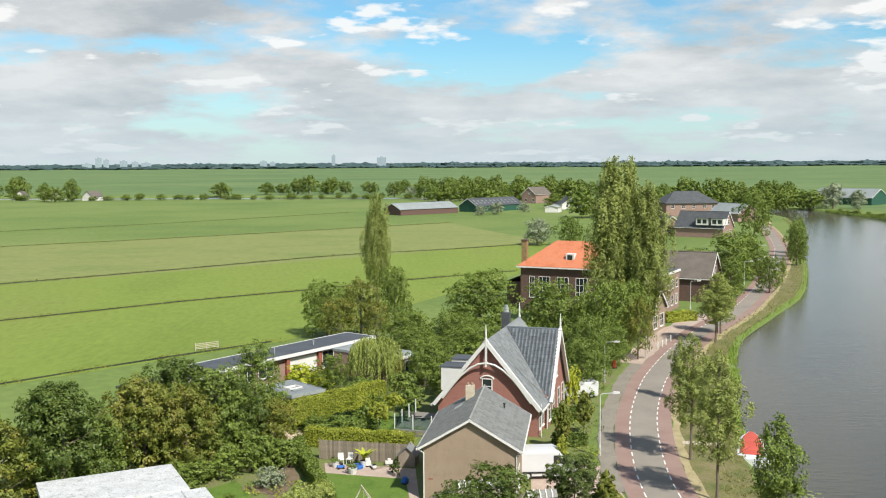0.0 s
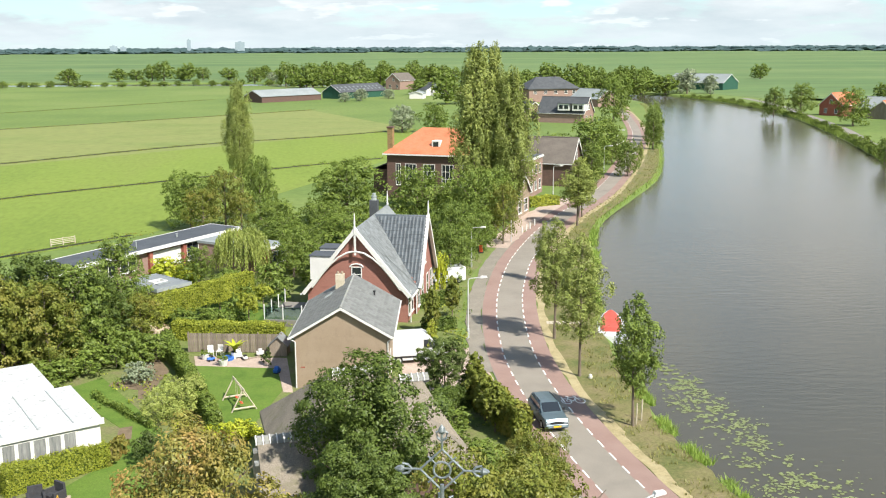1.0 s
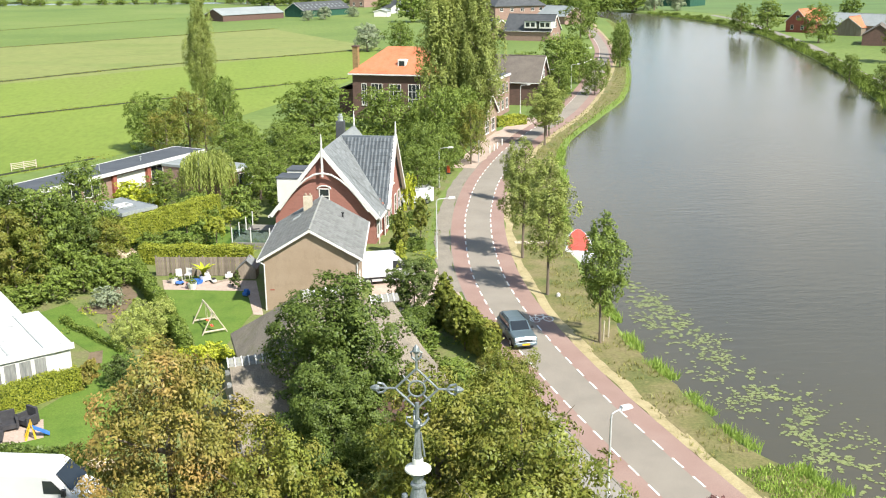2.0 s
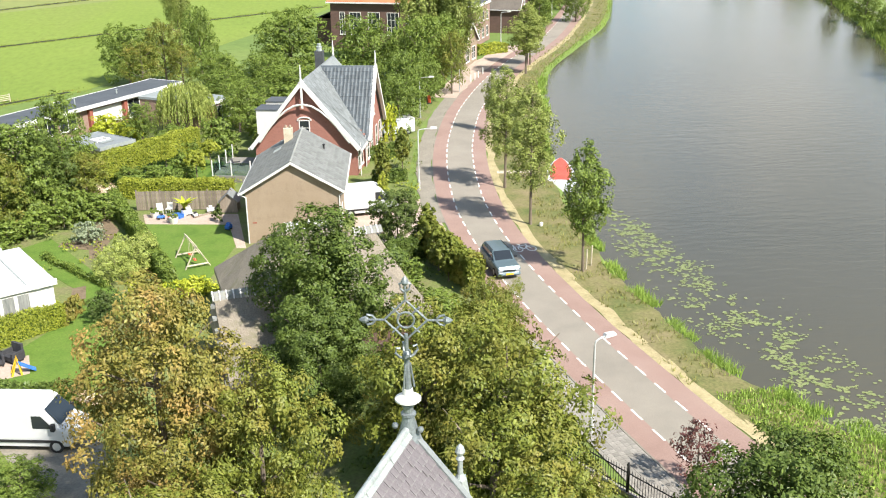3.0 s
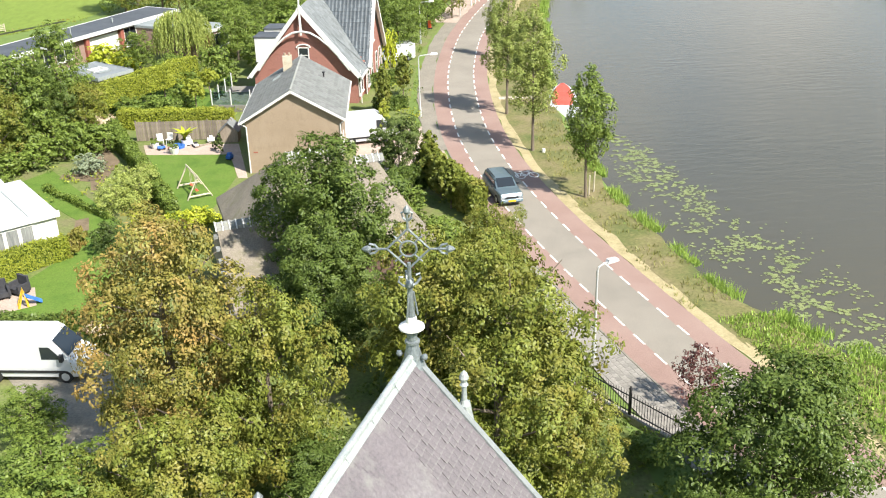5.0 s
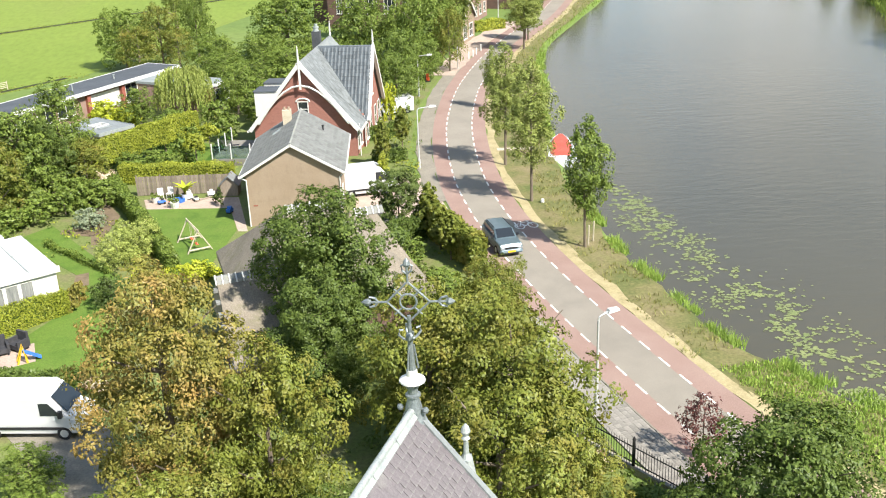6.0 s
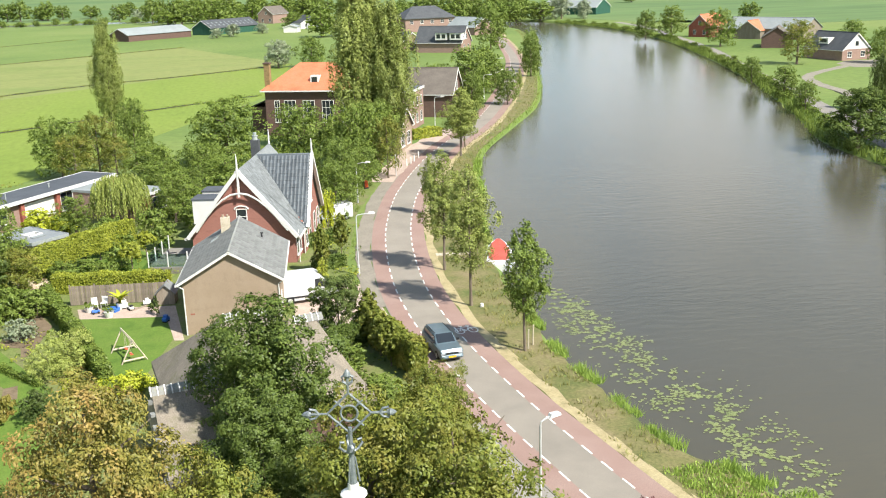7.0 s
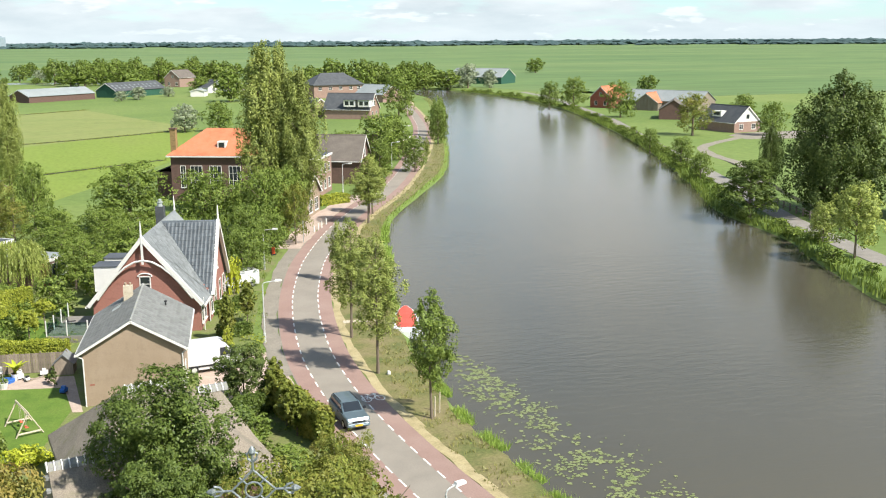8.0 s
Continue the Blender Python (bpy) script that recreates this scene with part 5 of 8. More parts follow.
part("roof_window", slab([(bw / 2 - 2.1, bd - 3.6, be + 0.95), (bw / 2 - 2.1, bd - 3.0, be + 0.95), (bw / 2 - 1.5, bd - 3.0, be + 1.32), (bw / 2 - 1.5, bd - 3.6, be + 1.32)], 0.05), M["lead"], brown)
for x in (0.55, bw - 0.75):
    part("vent_brick", boxes((x - 0.16, x + 0.16, -0.012, 0.02, 1.55, 1.65)), M["brick_red"], brown)
side = pose(bw, 0, 0, 0, 0, 90)
window(brown, 1.6, 0.9, 1.2, 1.5, 0, side)
window(brown, 6.2, 0.9, 1.2, 1.5, 0, side)

# red brick house with cross gables
BRICK = pose(-0.42, 90.15, 0, 0, 0, -16.4)
kw, kd, ke, kt = 9.4, 14.0, 3.05, 8.7
brick = thing("brick_house", BRICK, "red brick house with white bargeboards and grey pantile cross-gabled roof", "house")
part("wall", prism([(0, 0), (kw, 0), (kw, ke), (kw / 2, kt - 0.12), (0, ke)], 0, kd), M["mortar"], brick)
part("side_gable", prism([(3.1, 0), (12.3, 0), (12.3, 3.05), (7.7, kt - 0.1), (3.1, 3.05)], kw / 2, kw + 0.3, "x"), M["mortar"], brick)
kk = (kt - ke) / (kw / 2)
ko = 0.45
r0 = part("roof", slab([(-ko, -ko, ke - ko * kk + 0.06), (-ko, kd, ke - ko * kk + 0.06), (kw / 2, kd, kt + 0.06), (kw / 2, -ko, kt + 0.06)], 0.15), M["roof_light"], brick)
r1 = part("roof", slab([(kw + ko, -ko, ke - ko * kk + 0.06), (kw + ko, 3.2, ke - ko * kk + 0.06), (kw / 2, 7.7, kt + 0.06), (kw / 2, -ko, kt + 0.06)], 0.15), M["roof_light"], brick)
r1b = part("roof", slab([(kw + ko, 12.2, ke - ko * kk + 0.06), (kw + ko, kd, ke - ko * kk + 0.06), (kw / 2, kd, kt + 0.06), (kw / 2, 7.7, kt + 0.06)], 0.15), M["roof_light"], brick)
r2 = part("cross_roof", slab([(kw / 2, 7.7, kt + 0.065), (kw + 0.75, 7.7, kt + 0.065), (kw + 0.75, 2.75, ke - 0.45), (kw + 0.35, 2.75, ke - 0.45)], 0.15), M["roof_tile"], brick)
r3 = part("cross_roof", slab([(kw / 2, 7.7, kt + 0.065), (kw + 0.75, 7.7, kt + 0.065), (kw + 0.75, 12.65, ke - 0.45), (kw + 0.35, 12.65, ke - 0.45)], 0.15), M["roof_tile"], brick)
for s in (-1, 1):
    x0 = kw / 2 + s * (kw / 2 + ko)
    z0 = ke - ko * kk
    part("barge_board", slab([(x0, -ko - 0.07, z0 + 0.12), (x0, -ko + 0.25, z0 + 0.12), (kw / 2, -ko + 0.25, kt + 0.14), (kw / 2, -ko - 0.07, kt + 0.14)], 0.34), M["white"], brick)
    y0 = 7.7 + s * 4.95
    part("barge_board", slab([(kw + 0.55, y0, ke - 0.42), (kw + 0.85, y0, ke - 0.42), (kw + 0.85, 7.7, kt + 0.13), (kw + 0.55, 7.7, kt + 0.13)], 0.34), M["white"], brick)
# curved white brace and finials in the gables
bow = [(kw / 2 + s * x, -0.42, z) for s, x, z in ((-1, 4.15, 3.15), (-1, 3.7, 3.75), (-1, 3.1, 4.55), (-1, 2.4, 5.35), (-1, 1.6, 6.05), (-1, 0.8, 6.5), (1, 0, 6.65), (1, 0.8, 6.5), (1, 1.6, 6.05), (1, 2.4, 5.35), (1, 3.1, 4.55), (1, 3.7, 3.75), (1, 4.15, 3.15))]
part("gable_arch", tube(bow, 0.10, 6), M["white"], brick, "curved white gable brace")
part("king_post", boxes((kw / 2 - 0.09, kw / 2 + 0.09, -0.5, -0.36, kt - 2.4, kt)), M["white"], brick)
for x, y in ((kw / 2, -0.45), (kw + 0.7, 7.7), (kw / 2, kd)):
    part("finial", lathe([(0.1, -0.5), (0.11, 0.2), (0.07, 0.3), (0.09, 0.6), (0.03, 1.5)], 8, at=(x, y, kt)), M["white"], brick)
for y in (0.0, 2.9, 12.4):
    part("corner_board", boxes((kw + 0.28, kw + 0.33, y + 0.05, y + 0.25, 0, ke)), M["white"], brick)
window(brick, kw / 2, 3.7, 1.0, 1.45, 0, None, 1, 2)
part("window_hood", tube([(kw / 2 + 0.62 * cos(a), -0.04, 5.1 + 0.3 * sin(a)) for a in [pi * k / 8 for k in range(9)]], 0.07, 6), M["white"], brick)
side = pose(kw + 0.3, 0, 0, 0, 0, 90)
for y in (4.2, 6.3, 9.1, 11.2):
    window(brick, y, 0.55, 1.1, 2.1, 0, side, 1, 2)
window(brick, 7.7, 4.0, 1.2, 1.6, 0, side, 2, 2)
side0 = pose(kw, 0, 0, 0, 0, 90)
window(brick, 1.0, 0.55, 0.95, 2.1, 0, side0, 1, 2)
window(brick, 2.4, 0.55, 0.95, 2.1, 0, side0, 1, 2)
for y0, z in ((3.5, 0), (7.2, 0)):
    dm = part("dormer", boxes((-0.75, 1.9, y0, y0 + 2.2, ke - 0.1, ke + 2.2)), M["white"], brick, "white box dormer with flat grey roof")
    part("dormer_roof", boxes((-0.85, 1.95, y0 - 0.08, y0 + 2.28, ke + 2.2, ke + 2.28)), M["roof_flat"], dm)
    part("pane", boxes((-0.77, -0.74, y0 + 0.3, y0 + 1.9, ke + 0.9, ke + 1.75)), M["glass"], dm)
chm = part("chimney", boxes((kw / 2 - 1.05, kw / 2 - 0.25, 10.2, 11.0, kt - 1.5, kt + 1.0)), M["roof_dark"], brick, "dark slate-clad chimney")
part("chimney_pot", lathe([(0.28, 0), (0.24, 0.3), (0.3, 0.34), (0.3, 0.42), (0.18, 0.44), (0.18, 0.7)], 12, at=(kw / 2 - 0.65, 10.6, kt + 1.0)), M["lead"], chm)
part("gutter", boxes((-ko - 0.14, -ko, -ko, kd, ke - ko * kk - 0.12, ke - ko * kk + 0.02)), M["white"], brick)
part("gutter", boxes((kw + ko, kw + ko + 0.14, -ko, 3.0, ke - ko * kk - 0.12, ke - ko * kk + 0.02)), M["white"], brick)

# thatched house in front of it
thatch = thing("thatched_house", pose(3.4, 55.6, 0, 0, 0, 8), "low house with brown thatched roofs and tiled ridges", "house")
part("wall", boxes((-5.6, 3.9, -5.2, 4.6, 0, 2.5), (-7.2, -3.0, -10.2, -4.9, 0, 2.3)), M["brick_dark"], thatch)


def hip_roof(x0, x1, y0, y1, z0, z1, h0, h1, yc=None, thick=0.35):
    """A hipped roof: ridge along x, hip runs h0 and h1 at its ends (0: gable)."""
    yc = (y0 + y1) / 2 if yc is None else yc
    bm = bmesh.new()
    v = [bm.verts.new(p) for p in ((x0, y0, z0), (x1, y0, z0), (x1, y1, z0), (x0, y1, z0), (x0 + h0, yc, z1), (x1 - h1, yc, z1))]
    for f in ((0, 1, 5, 4), (2, 3, 4, 5), (1, 2, 5), (3, 0, 4)):
        bm.faces.new([v[i] for i in f])
    lo = [bm.verts.new(p) for p in ((x0, y0, z0 - thick), (x1, y0, z0 - thick), (x1, y1, z0 - thick), (x0, y1, z0 - thick))]
    for i in range(4):
        bm.faces.new((v[i], lo[i], lo[(i + 1) % 4], v[(i + 1) % 4]))
    bm.faces.new(lo[::-1])
    bmesh.ops.recalc_face_normals(bm, faces=bm.faces[:])
    return bm


part("thatch_roof", hip_roof(-6.2, 4.7, -5.8, 5.2, 2.5, 6.5, 3.9, 5.2, 0.0), M["thatch"], thatch)
part("thatch_roof", hip_roof(-0.5, 4.6, -4.2, 5.2, 2.4, 5.5, 2.0, 1.6, 0.6), M["thatch"], thatch)
part("thatch_roof", hip_roof(-7.3, -2.4, -10.8, -2.0, 2.3, 5.0, 0.05, 0.8, -5.4), M["thatch"], thatch)
cap_me = mesh_of("ridge_tile", prism([(-0.42, -0.24), (-0.36, -0.08), (0, 0.12), (0.36, -0.08), (0.42, -0.24), (0, -0.1)], -0.12, 0.12, "x"))
cap_me.materials.append(M["roof_grey"])
fil_me = mesh_of("ridge_joint", prism([(-0.44, -0.23), (-0.38, -0.05), (0, 0.16), (0.38, -0.05), (0.44, -0.23), (0, -0.1)], -0.035, 0.035, "x"))
fil_me.materials.append(M["white"])
for x0, x1, y, z in ((-2.4, 0.5, 0.0, 6.52), (1.8, 3.9, 0.6, 5.52), (-7.3, -3.3, -5.4, 5.02)):
    n = int((x1 - x0) / 0.36)
    for k in range(n):
        part("ridge_tile", cap_me, None, thatch, at=Matrix.Translation((x0 + 0.18 + 0.36 * k, y, z)))
        part("ridge_joint", fil_me, None, thatch, at=Matrix.Translation((x0 + 0.36 * k, y, z)))
part("vent_pipe", lathe([(0.08, 0), (0.08, 0.5), (0.13, 0.52), (0.13, 0.62)], 10, at=(-3.6, -1.8, 4.4)), M["iron"], thatch)
window(thatch, -3.4, 3.0, 0.7, 0.8, -7.9, None, 1, 2)
for k in range(7):
    part("verge_tile", boxes((-7.5, -7.15, -10.6 + 0.75 * k, -10.25 + 0.75 * k, 2.25 + 0.37 * k, 2.4 + 0.37 * k)), M["roof_grey"], thatch)

# red orange-roofed school house
ORANGE = pose(12.9, 164.9, 0, 0, 0, -25)
school = thing("school_house", ORANGE, "dark brick house with orange tiled hipped roof and tall white windows", "house")
part("wall", boxes((0, 15, 0, 11, 0, 7.3)), M["brick_dark"], school)
orr = part("roof", hip_roof(-0.5, 15.5, -0.5, 11.5, 7.5, 11.4, 5.0, 5.0, thick=0.1), M["roof_orange"], school)
part("eave", boxes((-0.6, 15.6, -0.6, 11.6, 7.2, 7.42)), M["white"], school)
ch = part("chimney", boxes((-0.1, 0.8, 0.6, 1.5, 7.0, 11.6)), M["brick_yellow"], school, "tall yellow-brown brick chimney")
part("chimney_cap", boxes((-0.2, 0.9, 0.5, 1.6, 11.6, 11.8)), M["brick_dark"], ch)
for x, w in ((2.0, 0.9), (4.2, 2.0), (7.4, 2.0), (10.6, 2.0), (13.2, 0.9)):
    window(school, x, 2.2, w, 3.6, 0, None, 2 if w < 1 else 3, 3)
dm = part("dormer", boxes((7.5, 8.9, 1.2, 3.0, 8.2, 9.6)), M["white"], school, "small white roof dormer")
part("pane", boxes((7.75, 8.65, 1.17, 1.22, 8.55, 9.4)), M["glass"], dm)
part("annex", boxes((-4.0, 0, 4, 10, 0, 4.2)), M["brick_dark"], school)
part("annex_roof", slab([(-4.3, 3.6, 4.2), (0.1, 3.6, 6.0), (0.1, 10.4, 6.0), (-4.3, 10.4, 4.2)], 0.15), M["roof_dark"], school)

# houses along the road
gable_house("gabled_house", pose(46.5, 172.0, 0, 0, 0, 62), 8.5, 12, 4.4, 8.4, M["brick_dark"], M["roof_brown"], "brown brick house with brown tiled gable roof and white windows", windows=((2.2, 1.0, 1.3, 1.8), (6.2, 1.0, 1.3, 1.8), (4.25, 4.6, 1.1, 1.5)))
flat = thing("flat_house", pose(35.8, 159.0, 0, 0, 0, 62), "two-storey brick house with flat roof and white trim", "house")
part("wall", boxes((0, 9, 0, 6, 0, 6.2)), M["brick_pale"], flat)
part("fascia", boxes((-0.2, 9.2, -0.2, 6.2, 6.2, 6.55)), M["white"], flat)
part("roof", boxes((0, 9, 0, 6, 6.551, 6.6)), M["roof_flat"], flat)
for x in (1.8, 4.5, 7.2):
    window(flat, x, 0.9, 1.3, 1.7)
    window(flat, x, 3.7, 1.3, 1.5)
window(flat, -3, 1, 1.6, 1.6, 0, pose(0, 6, 0, 0, 0, -90) @ pose(6, 0, 0))
gable_house("shop_house", pose(29.8, 140.0, 0, 0, 0, 62), 7.0, 6.5, 3.4, 6.2, M["render_tan"], M["roof_brown"], "pale house with large white shop windows", windows=((1.8, 0.6, 1.8, 1.9), (5.0, 0.6, 1.8, 1.9)))
gable_house("dormer_house", pose(88.5, 314.0, 0, 0, 0, 55), 10, 16, 3.4, 8.2, M["brick_pale"], M["roof_dark"], "brick house with black tiled roof and white trim", windows=((3, 0.9, 1.4, 1.6), (7, 0.9, 1.4, 1.6), (5, 4.3, 1.5, 1.6)))
dmr = thing("roof_dormer", pose(81.0, 318.6, 4.1, 0, 0, -35), "white framed roof dormer with two windows", "dormer")
part("cheek", boxes((0, 4.0, 0, 4.6, 0, 2.2), (5.0, 9, 0, 4.6, 0, 2.2)), M["white"], dmr)
part("dormer_roof", boxes((-0.2, 9.2, -0.2, 4.8, 2.2, 2.35)), M["roof_dark"], dmr)
for x in (1.1, 2.9, 6.1, 7.9):
    part("pane", boxes((x - 0.65, x + 0.65, -0.02, 0.01, 0.5, 1.8)), M["glass"], dmr)
big = thing("hipped_house", pose(98, 438, 0, 0, 0, 10), "large brick house with dark hipped roof", "house")
part("wall", boxes((0, 24, 0, 14, 0, 6.0)), M["brick_pale"], big)
part("roof", hip_roof(-0.6, 24.6, -0.6, 14.6, 6.0, 11.0, 7, 7), M["roof_dark"], big)
for x in (3, 8, 13, 18, 22):
    window(big, x, 3.6, 1.6, 1.5)
gable_house("side_house", pose(72, 330, 0, 0, 0, 20), 9, 9, 3.0, 6.2, M["render_tan"], M["roof_dark"], "small pale house with dark roof", windows=((3, 1, 1.4, 1.4), (6, 1, 1.4, 1.4)))
gable_house("long_house", pose(60, 222, 0, 0, 0, -28), 10, 9, 3.0, 5.2, M["brick_dark"], M["roof_brown"], "low red-brown roofed outbuilding", trim=False)
gable_house("white_cottage", pose(76, 372, 0, 0, 0, 35), 8, 10, 3.0, 6.4, M["white"], M["roof_dark"], "white cottage with dark roof between the trees", windows=((2.4, 0.9, 1.2, 1.4), (5.6, 0.9, 1.2, 1.4)))
gable_house("far_house", pose(118, 398, 0, 0, 0, 30), 12, 16, 3.4, 7.0, M["brick_pale"], M["barn_roof"], "brick house with pale grey roof beyond the bend", trim=True)

# farm on the polder
gable_house("long_barn", pose(-29, 468, 0, 0, 0, -50), 13, 35, 2.8, 5.4, M["brick_dark"], M["barn_roof"], "long low barn with pale grey sheet roof", trim=True, category="barn", gutter=False)
gable_house("dark_barn", pose(7.0, 492.5, 0, 0, 0, -45), 12, 34, 3.2, 6.6, M["green_paint"], M["roof_dark"], "dark green barn with white edged gable and rows of roof lights", category="barn", gutter=False)
barn = bpy.data.objects["dark_barn"]
for s in (0, 1):
    for row in (0.3, 0.6):
        for k in range(11):
            x = 6 * row if s == 0 else 12 - 6 * row
            z = 3.2 + 3.4 * row + 0.16
            dx, dz = (0.5, 0.283) if s == 0 else (-0.5, 0.283)
            part("roof_light", slab([(x - dx, 1.5 + 2.9 * k, z - dz), (x - dx, 2.2 + 2.9 * k, z - dz), (x + dx, 2.2 + 2.9 * k, z + dz), (x + dx, 1.5 + 2.9 * k, z + dz)], 0.06), M["barn_roof"], barn)
gable_house("brick_farmhouse", pose(45.5, 588, 0, 0, 0, -40), 10, 16, 5.4, 9.4, M["brick_pale"], M["roof_brown"], "red brick farmhouse with brown roof", windows=((3, 1, 1.4, 1.8), (8, 1, 1.4, 1.8), (5.5, 5.0, 1.4, 1.6)))
gable_house("white_farm_shed", pose(48.5, 480, 0, 0, 0, -20), 6.5, 7, 2.6, 3.6, M["white"], M["barn_roof"], "white painted farm shed", category="shed", gutter=False)
gable_house("white_farmhouse", pose(60, 508, 0, 0, 0, 20), 13, 10, 2.8, 6.4, M["white"], M["roof_dark"], "white farmhouse with dark roof", windows=((3, 1, 1.4, 1.4), (10, 1, 1.4, 1.4)))

# opposite bank
gable_house("field_barn", pose(230, 534, 0, 0, 0, 42), 20, 34, 4.0, 8.6, M["green_paint"], M["barn_roof"], "large green barn with pale roof and white gable edge", category="barn", gutter=False)
gable_house("red_farmhouse", pose(181.5, 336, 0, 0, 0, -60), 9, 13, 4.0, 8.0, M["brick_red"], M["roof_orange"], "red brick farmhouse with red tiled roof", windows=((2.5, 1, 1.2, 1.6), (6.5, 1, 1.2, 1.6), (4.5, 4.4, 1.2, 1.4)))
gable_house("orange_barn", pose(188.5, 316, 0, 0, 0, -50), 9, 12, 3.0, 6.2, M["wood"], M["roof_orange"], "dark boarded barn with orange roof", category="barn", gutter=False)
gable_house("grey_barn", pose(205, 300, 0, 0, 0, 30), 14, 30, 3.4, 6.8, M["wood"], M["barn_roof"], "low barn with grey sheet roof", category="barn", gutter=False, trim=False)
gable_house("brick_shed", pose(174, 276, 0, 0, 0, -35), 9, 14, 3.2, 6.2, M["brick_dark"], M["roof_brown"], "brown brick barn with brown roof", category="barn", gutter=False, trim=False)
gable_house("lane_house", pose(167.6, 227.6, 0, 0, 0, 8), 9.5, 14, 2.9, 7.0, M["brick_pale"], M["roof_dark"], "brick house with white gable and dark tiled roof", windows=((2.5, 0.8, 1.5, 1.5), (7, 0.8, 1.5, 1.5), (4.7, 3.6, 1.3, 1.3)))
single("gravel_yard", sheet([(160, 212), (186, 206), (190, 226), (168, 227), (162, 222)], 0.045), M["strip_paving"], "pale gravel yard beside the lane house", "yard", kind="structure")
lg = thing("gable_cladding", pose(167.6, 227.6, 0, 0, 0, 8), "white boarded gable of the lane house", "cladding")
part("boards", prism([(0.1, 2.9), (9.4, 2.9), (4.75, 6.7)], -0.06, -0.01), M["white"], lg)
part("pane", boxes((4.2, 5.3, -0.09, -0.05, 3.7, 4.9)), M["glass"], lg)
dmr = thing("roof_dormer", pose(167.2, 237.5, 4.0, 0, 0, -82), "white framed roof dormer", "dormer")
part("cheek", boxes((0, 3.5, 0, 3, 0, 1.6)), M["white"], dmr)
part("pane", boxes((0.5, 3.0, -0.02, 0.01, 0.4, 1.3)), M["glass"], dmr)

lane_fence = thing("post_fence", Matrix(), "low weathered post and rail fence beside the lane", "fence")
for k in range(12):
    q = Vector((101.5, 128.5, 0)).lerp(Vector((94.6, 104.0, 0)), k / 11)
    part("post", boxes((q.x - 0.1, q.x + 0.1, q.y - 0.1, q.y + 0.1, 0, 1.2)), M["wood"], lane_fence)
for z in (0.55, 1.0):
    part("rail", tube([(101.5, 128.5, z), (94.6, 104.0, z)], 0.05, 6), M["wood"], lane_fence)
single("farm_track", ribbon(spline([(111, 143), (126.1, 167.3), (132.0, 187.1), (140.7, 202.2), (162, 217)], 3), -1.3, 1.3, 0.06, wobble=0.3), M["strip_paving"], "pale farm track leading to the lane house", "road", kind="structure")
single("lane_ditch", ribbon(spline([(97.5, 108), (102.5, 121.0), (109.6, 137.9), (120, 160), (127, 178)], 3), 1.2, 2.4, 0.05, wobble=0.3), M["ditch"], "dark ditch beside the lane", "ditch", kind="structure")

# hamlet along the far bend of the river
for x, y, a in ((-292, 668, 10), (-268, 672, 60), (-244, 664, -20), (-318, 675, 40)):
    gable_house("far_cottage", pose(x, y, 0, 0, 0, a), 8, 11, 3.0, 6.4, M["white"], M["roof_brown"], "small white cottage by the far river bend", trim=False, gutter=False)

# low bungalow with a grey flat roof behind the gardens
bung = thing("bungalow", pose(-23.9, 103.4, 0, 0, 0, 53), "long low bungalow with grey flat roof and white fascia", "house")
part("wall", boxes((0.4, 25.0, 0.5, 4.6, 0, 2.55)), M["brick_pale"], bung)
part("white_panel", boxes((10.7, 15.2, 0.44, 0.5, 0.3, 2.3)), M["white"], bung)
part("sill_panel", boxes((16.1, 24.6, 0.42, 0.5, 0.25, 0.72)), M["white"], bung)
part("fascia", boxes((0, 25.4, 0, 0.18, 2.62, 2.95), (0, 25.4, 4.9, 5.05, 2.62, 2.95), (25.25, 25.4, 0.18, 4.9, 2.62, 2.95)), M["white"], bung)
part("gutter", tube([(0, -0.06, 2.64), (25.4, -0.06, 2.64)], 0.06, 8), M["metal"], bung)
part("roof", boxes((0.0, 25.25, 0.18, 4.9, 2.56, 2.93)), M["roof_flat"], bung)
for x in (1.6, 4.4, 7.2):
    window(bung, x, 0.75, 2.4, 1.65, 0.5, None, 2, 1)
for x in (17.2, 19.4, 21.6, 23.8):
    window(bung, x, 0.78, 2.0, 1.65, 0.5, None, 2, 1)
for x in (10.1, 15.4, 24.7):
    part("brick_pier", boxes((x, x + 0.5, 0.15, 0.6, 0, 2.6)), M["brick_red"], bung)
part("vent_pipe", lathe([(0.08, 0), (0.08, 0.4), (0.14, 0.42), (0.14, 0.5)], 8, at=(16.5, 2.2, 2.93)), M["lead"], bung)
part("vent_pipe", lathe([(0.06, 0), (0.06, 0.9)], 8, at=(9.2, 1.2, 2.93)), M["lead"], bung)
part("carport_roof", boxes((-9.5, -0.4, 0.9, 4.6, 2.15, 2.4)), M["roof_flat"], bung)
part("carport_fascia", boxes((-9.5, -0.4, 0.75, 0.895, 2.1, 2.42)), M["white"], bung)
for x in (-9.2, -5.0, -0.9):
    part("carport_post", boxes((x - 0.06, x + 0.06, 0.95, 1.07, 0, 2.15)), M["white"], bung)
bung2 = thing("flat_annex", pose(-4.9, 109.4, 0, 0, 0, 54.5), "brick annex with a pale grey flat roof and wide window", "house")
part("wall", boxes((0.15, 4.0, 0.15, 10.0, 0, 2.7)), M["brick_pale"], bung2)
part("roof", boxes((0.05, 4.15, 0.05, 10.15, 2.7, 2.97)), M["barn_roof"], bung2)
part("roof_edge", boxes((-0.02, 4.2, -0.02, 0.05, 2.68, 3.02)), M["white"], bung2)
window(bung2, 2.4, 0.9, 2.6, 1.5, 0.15, None, 3, 1)
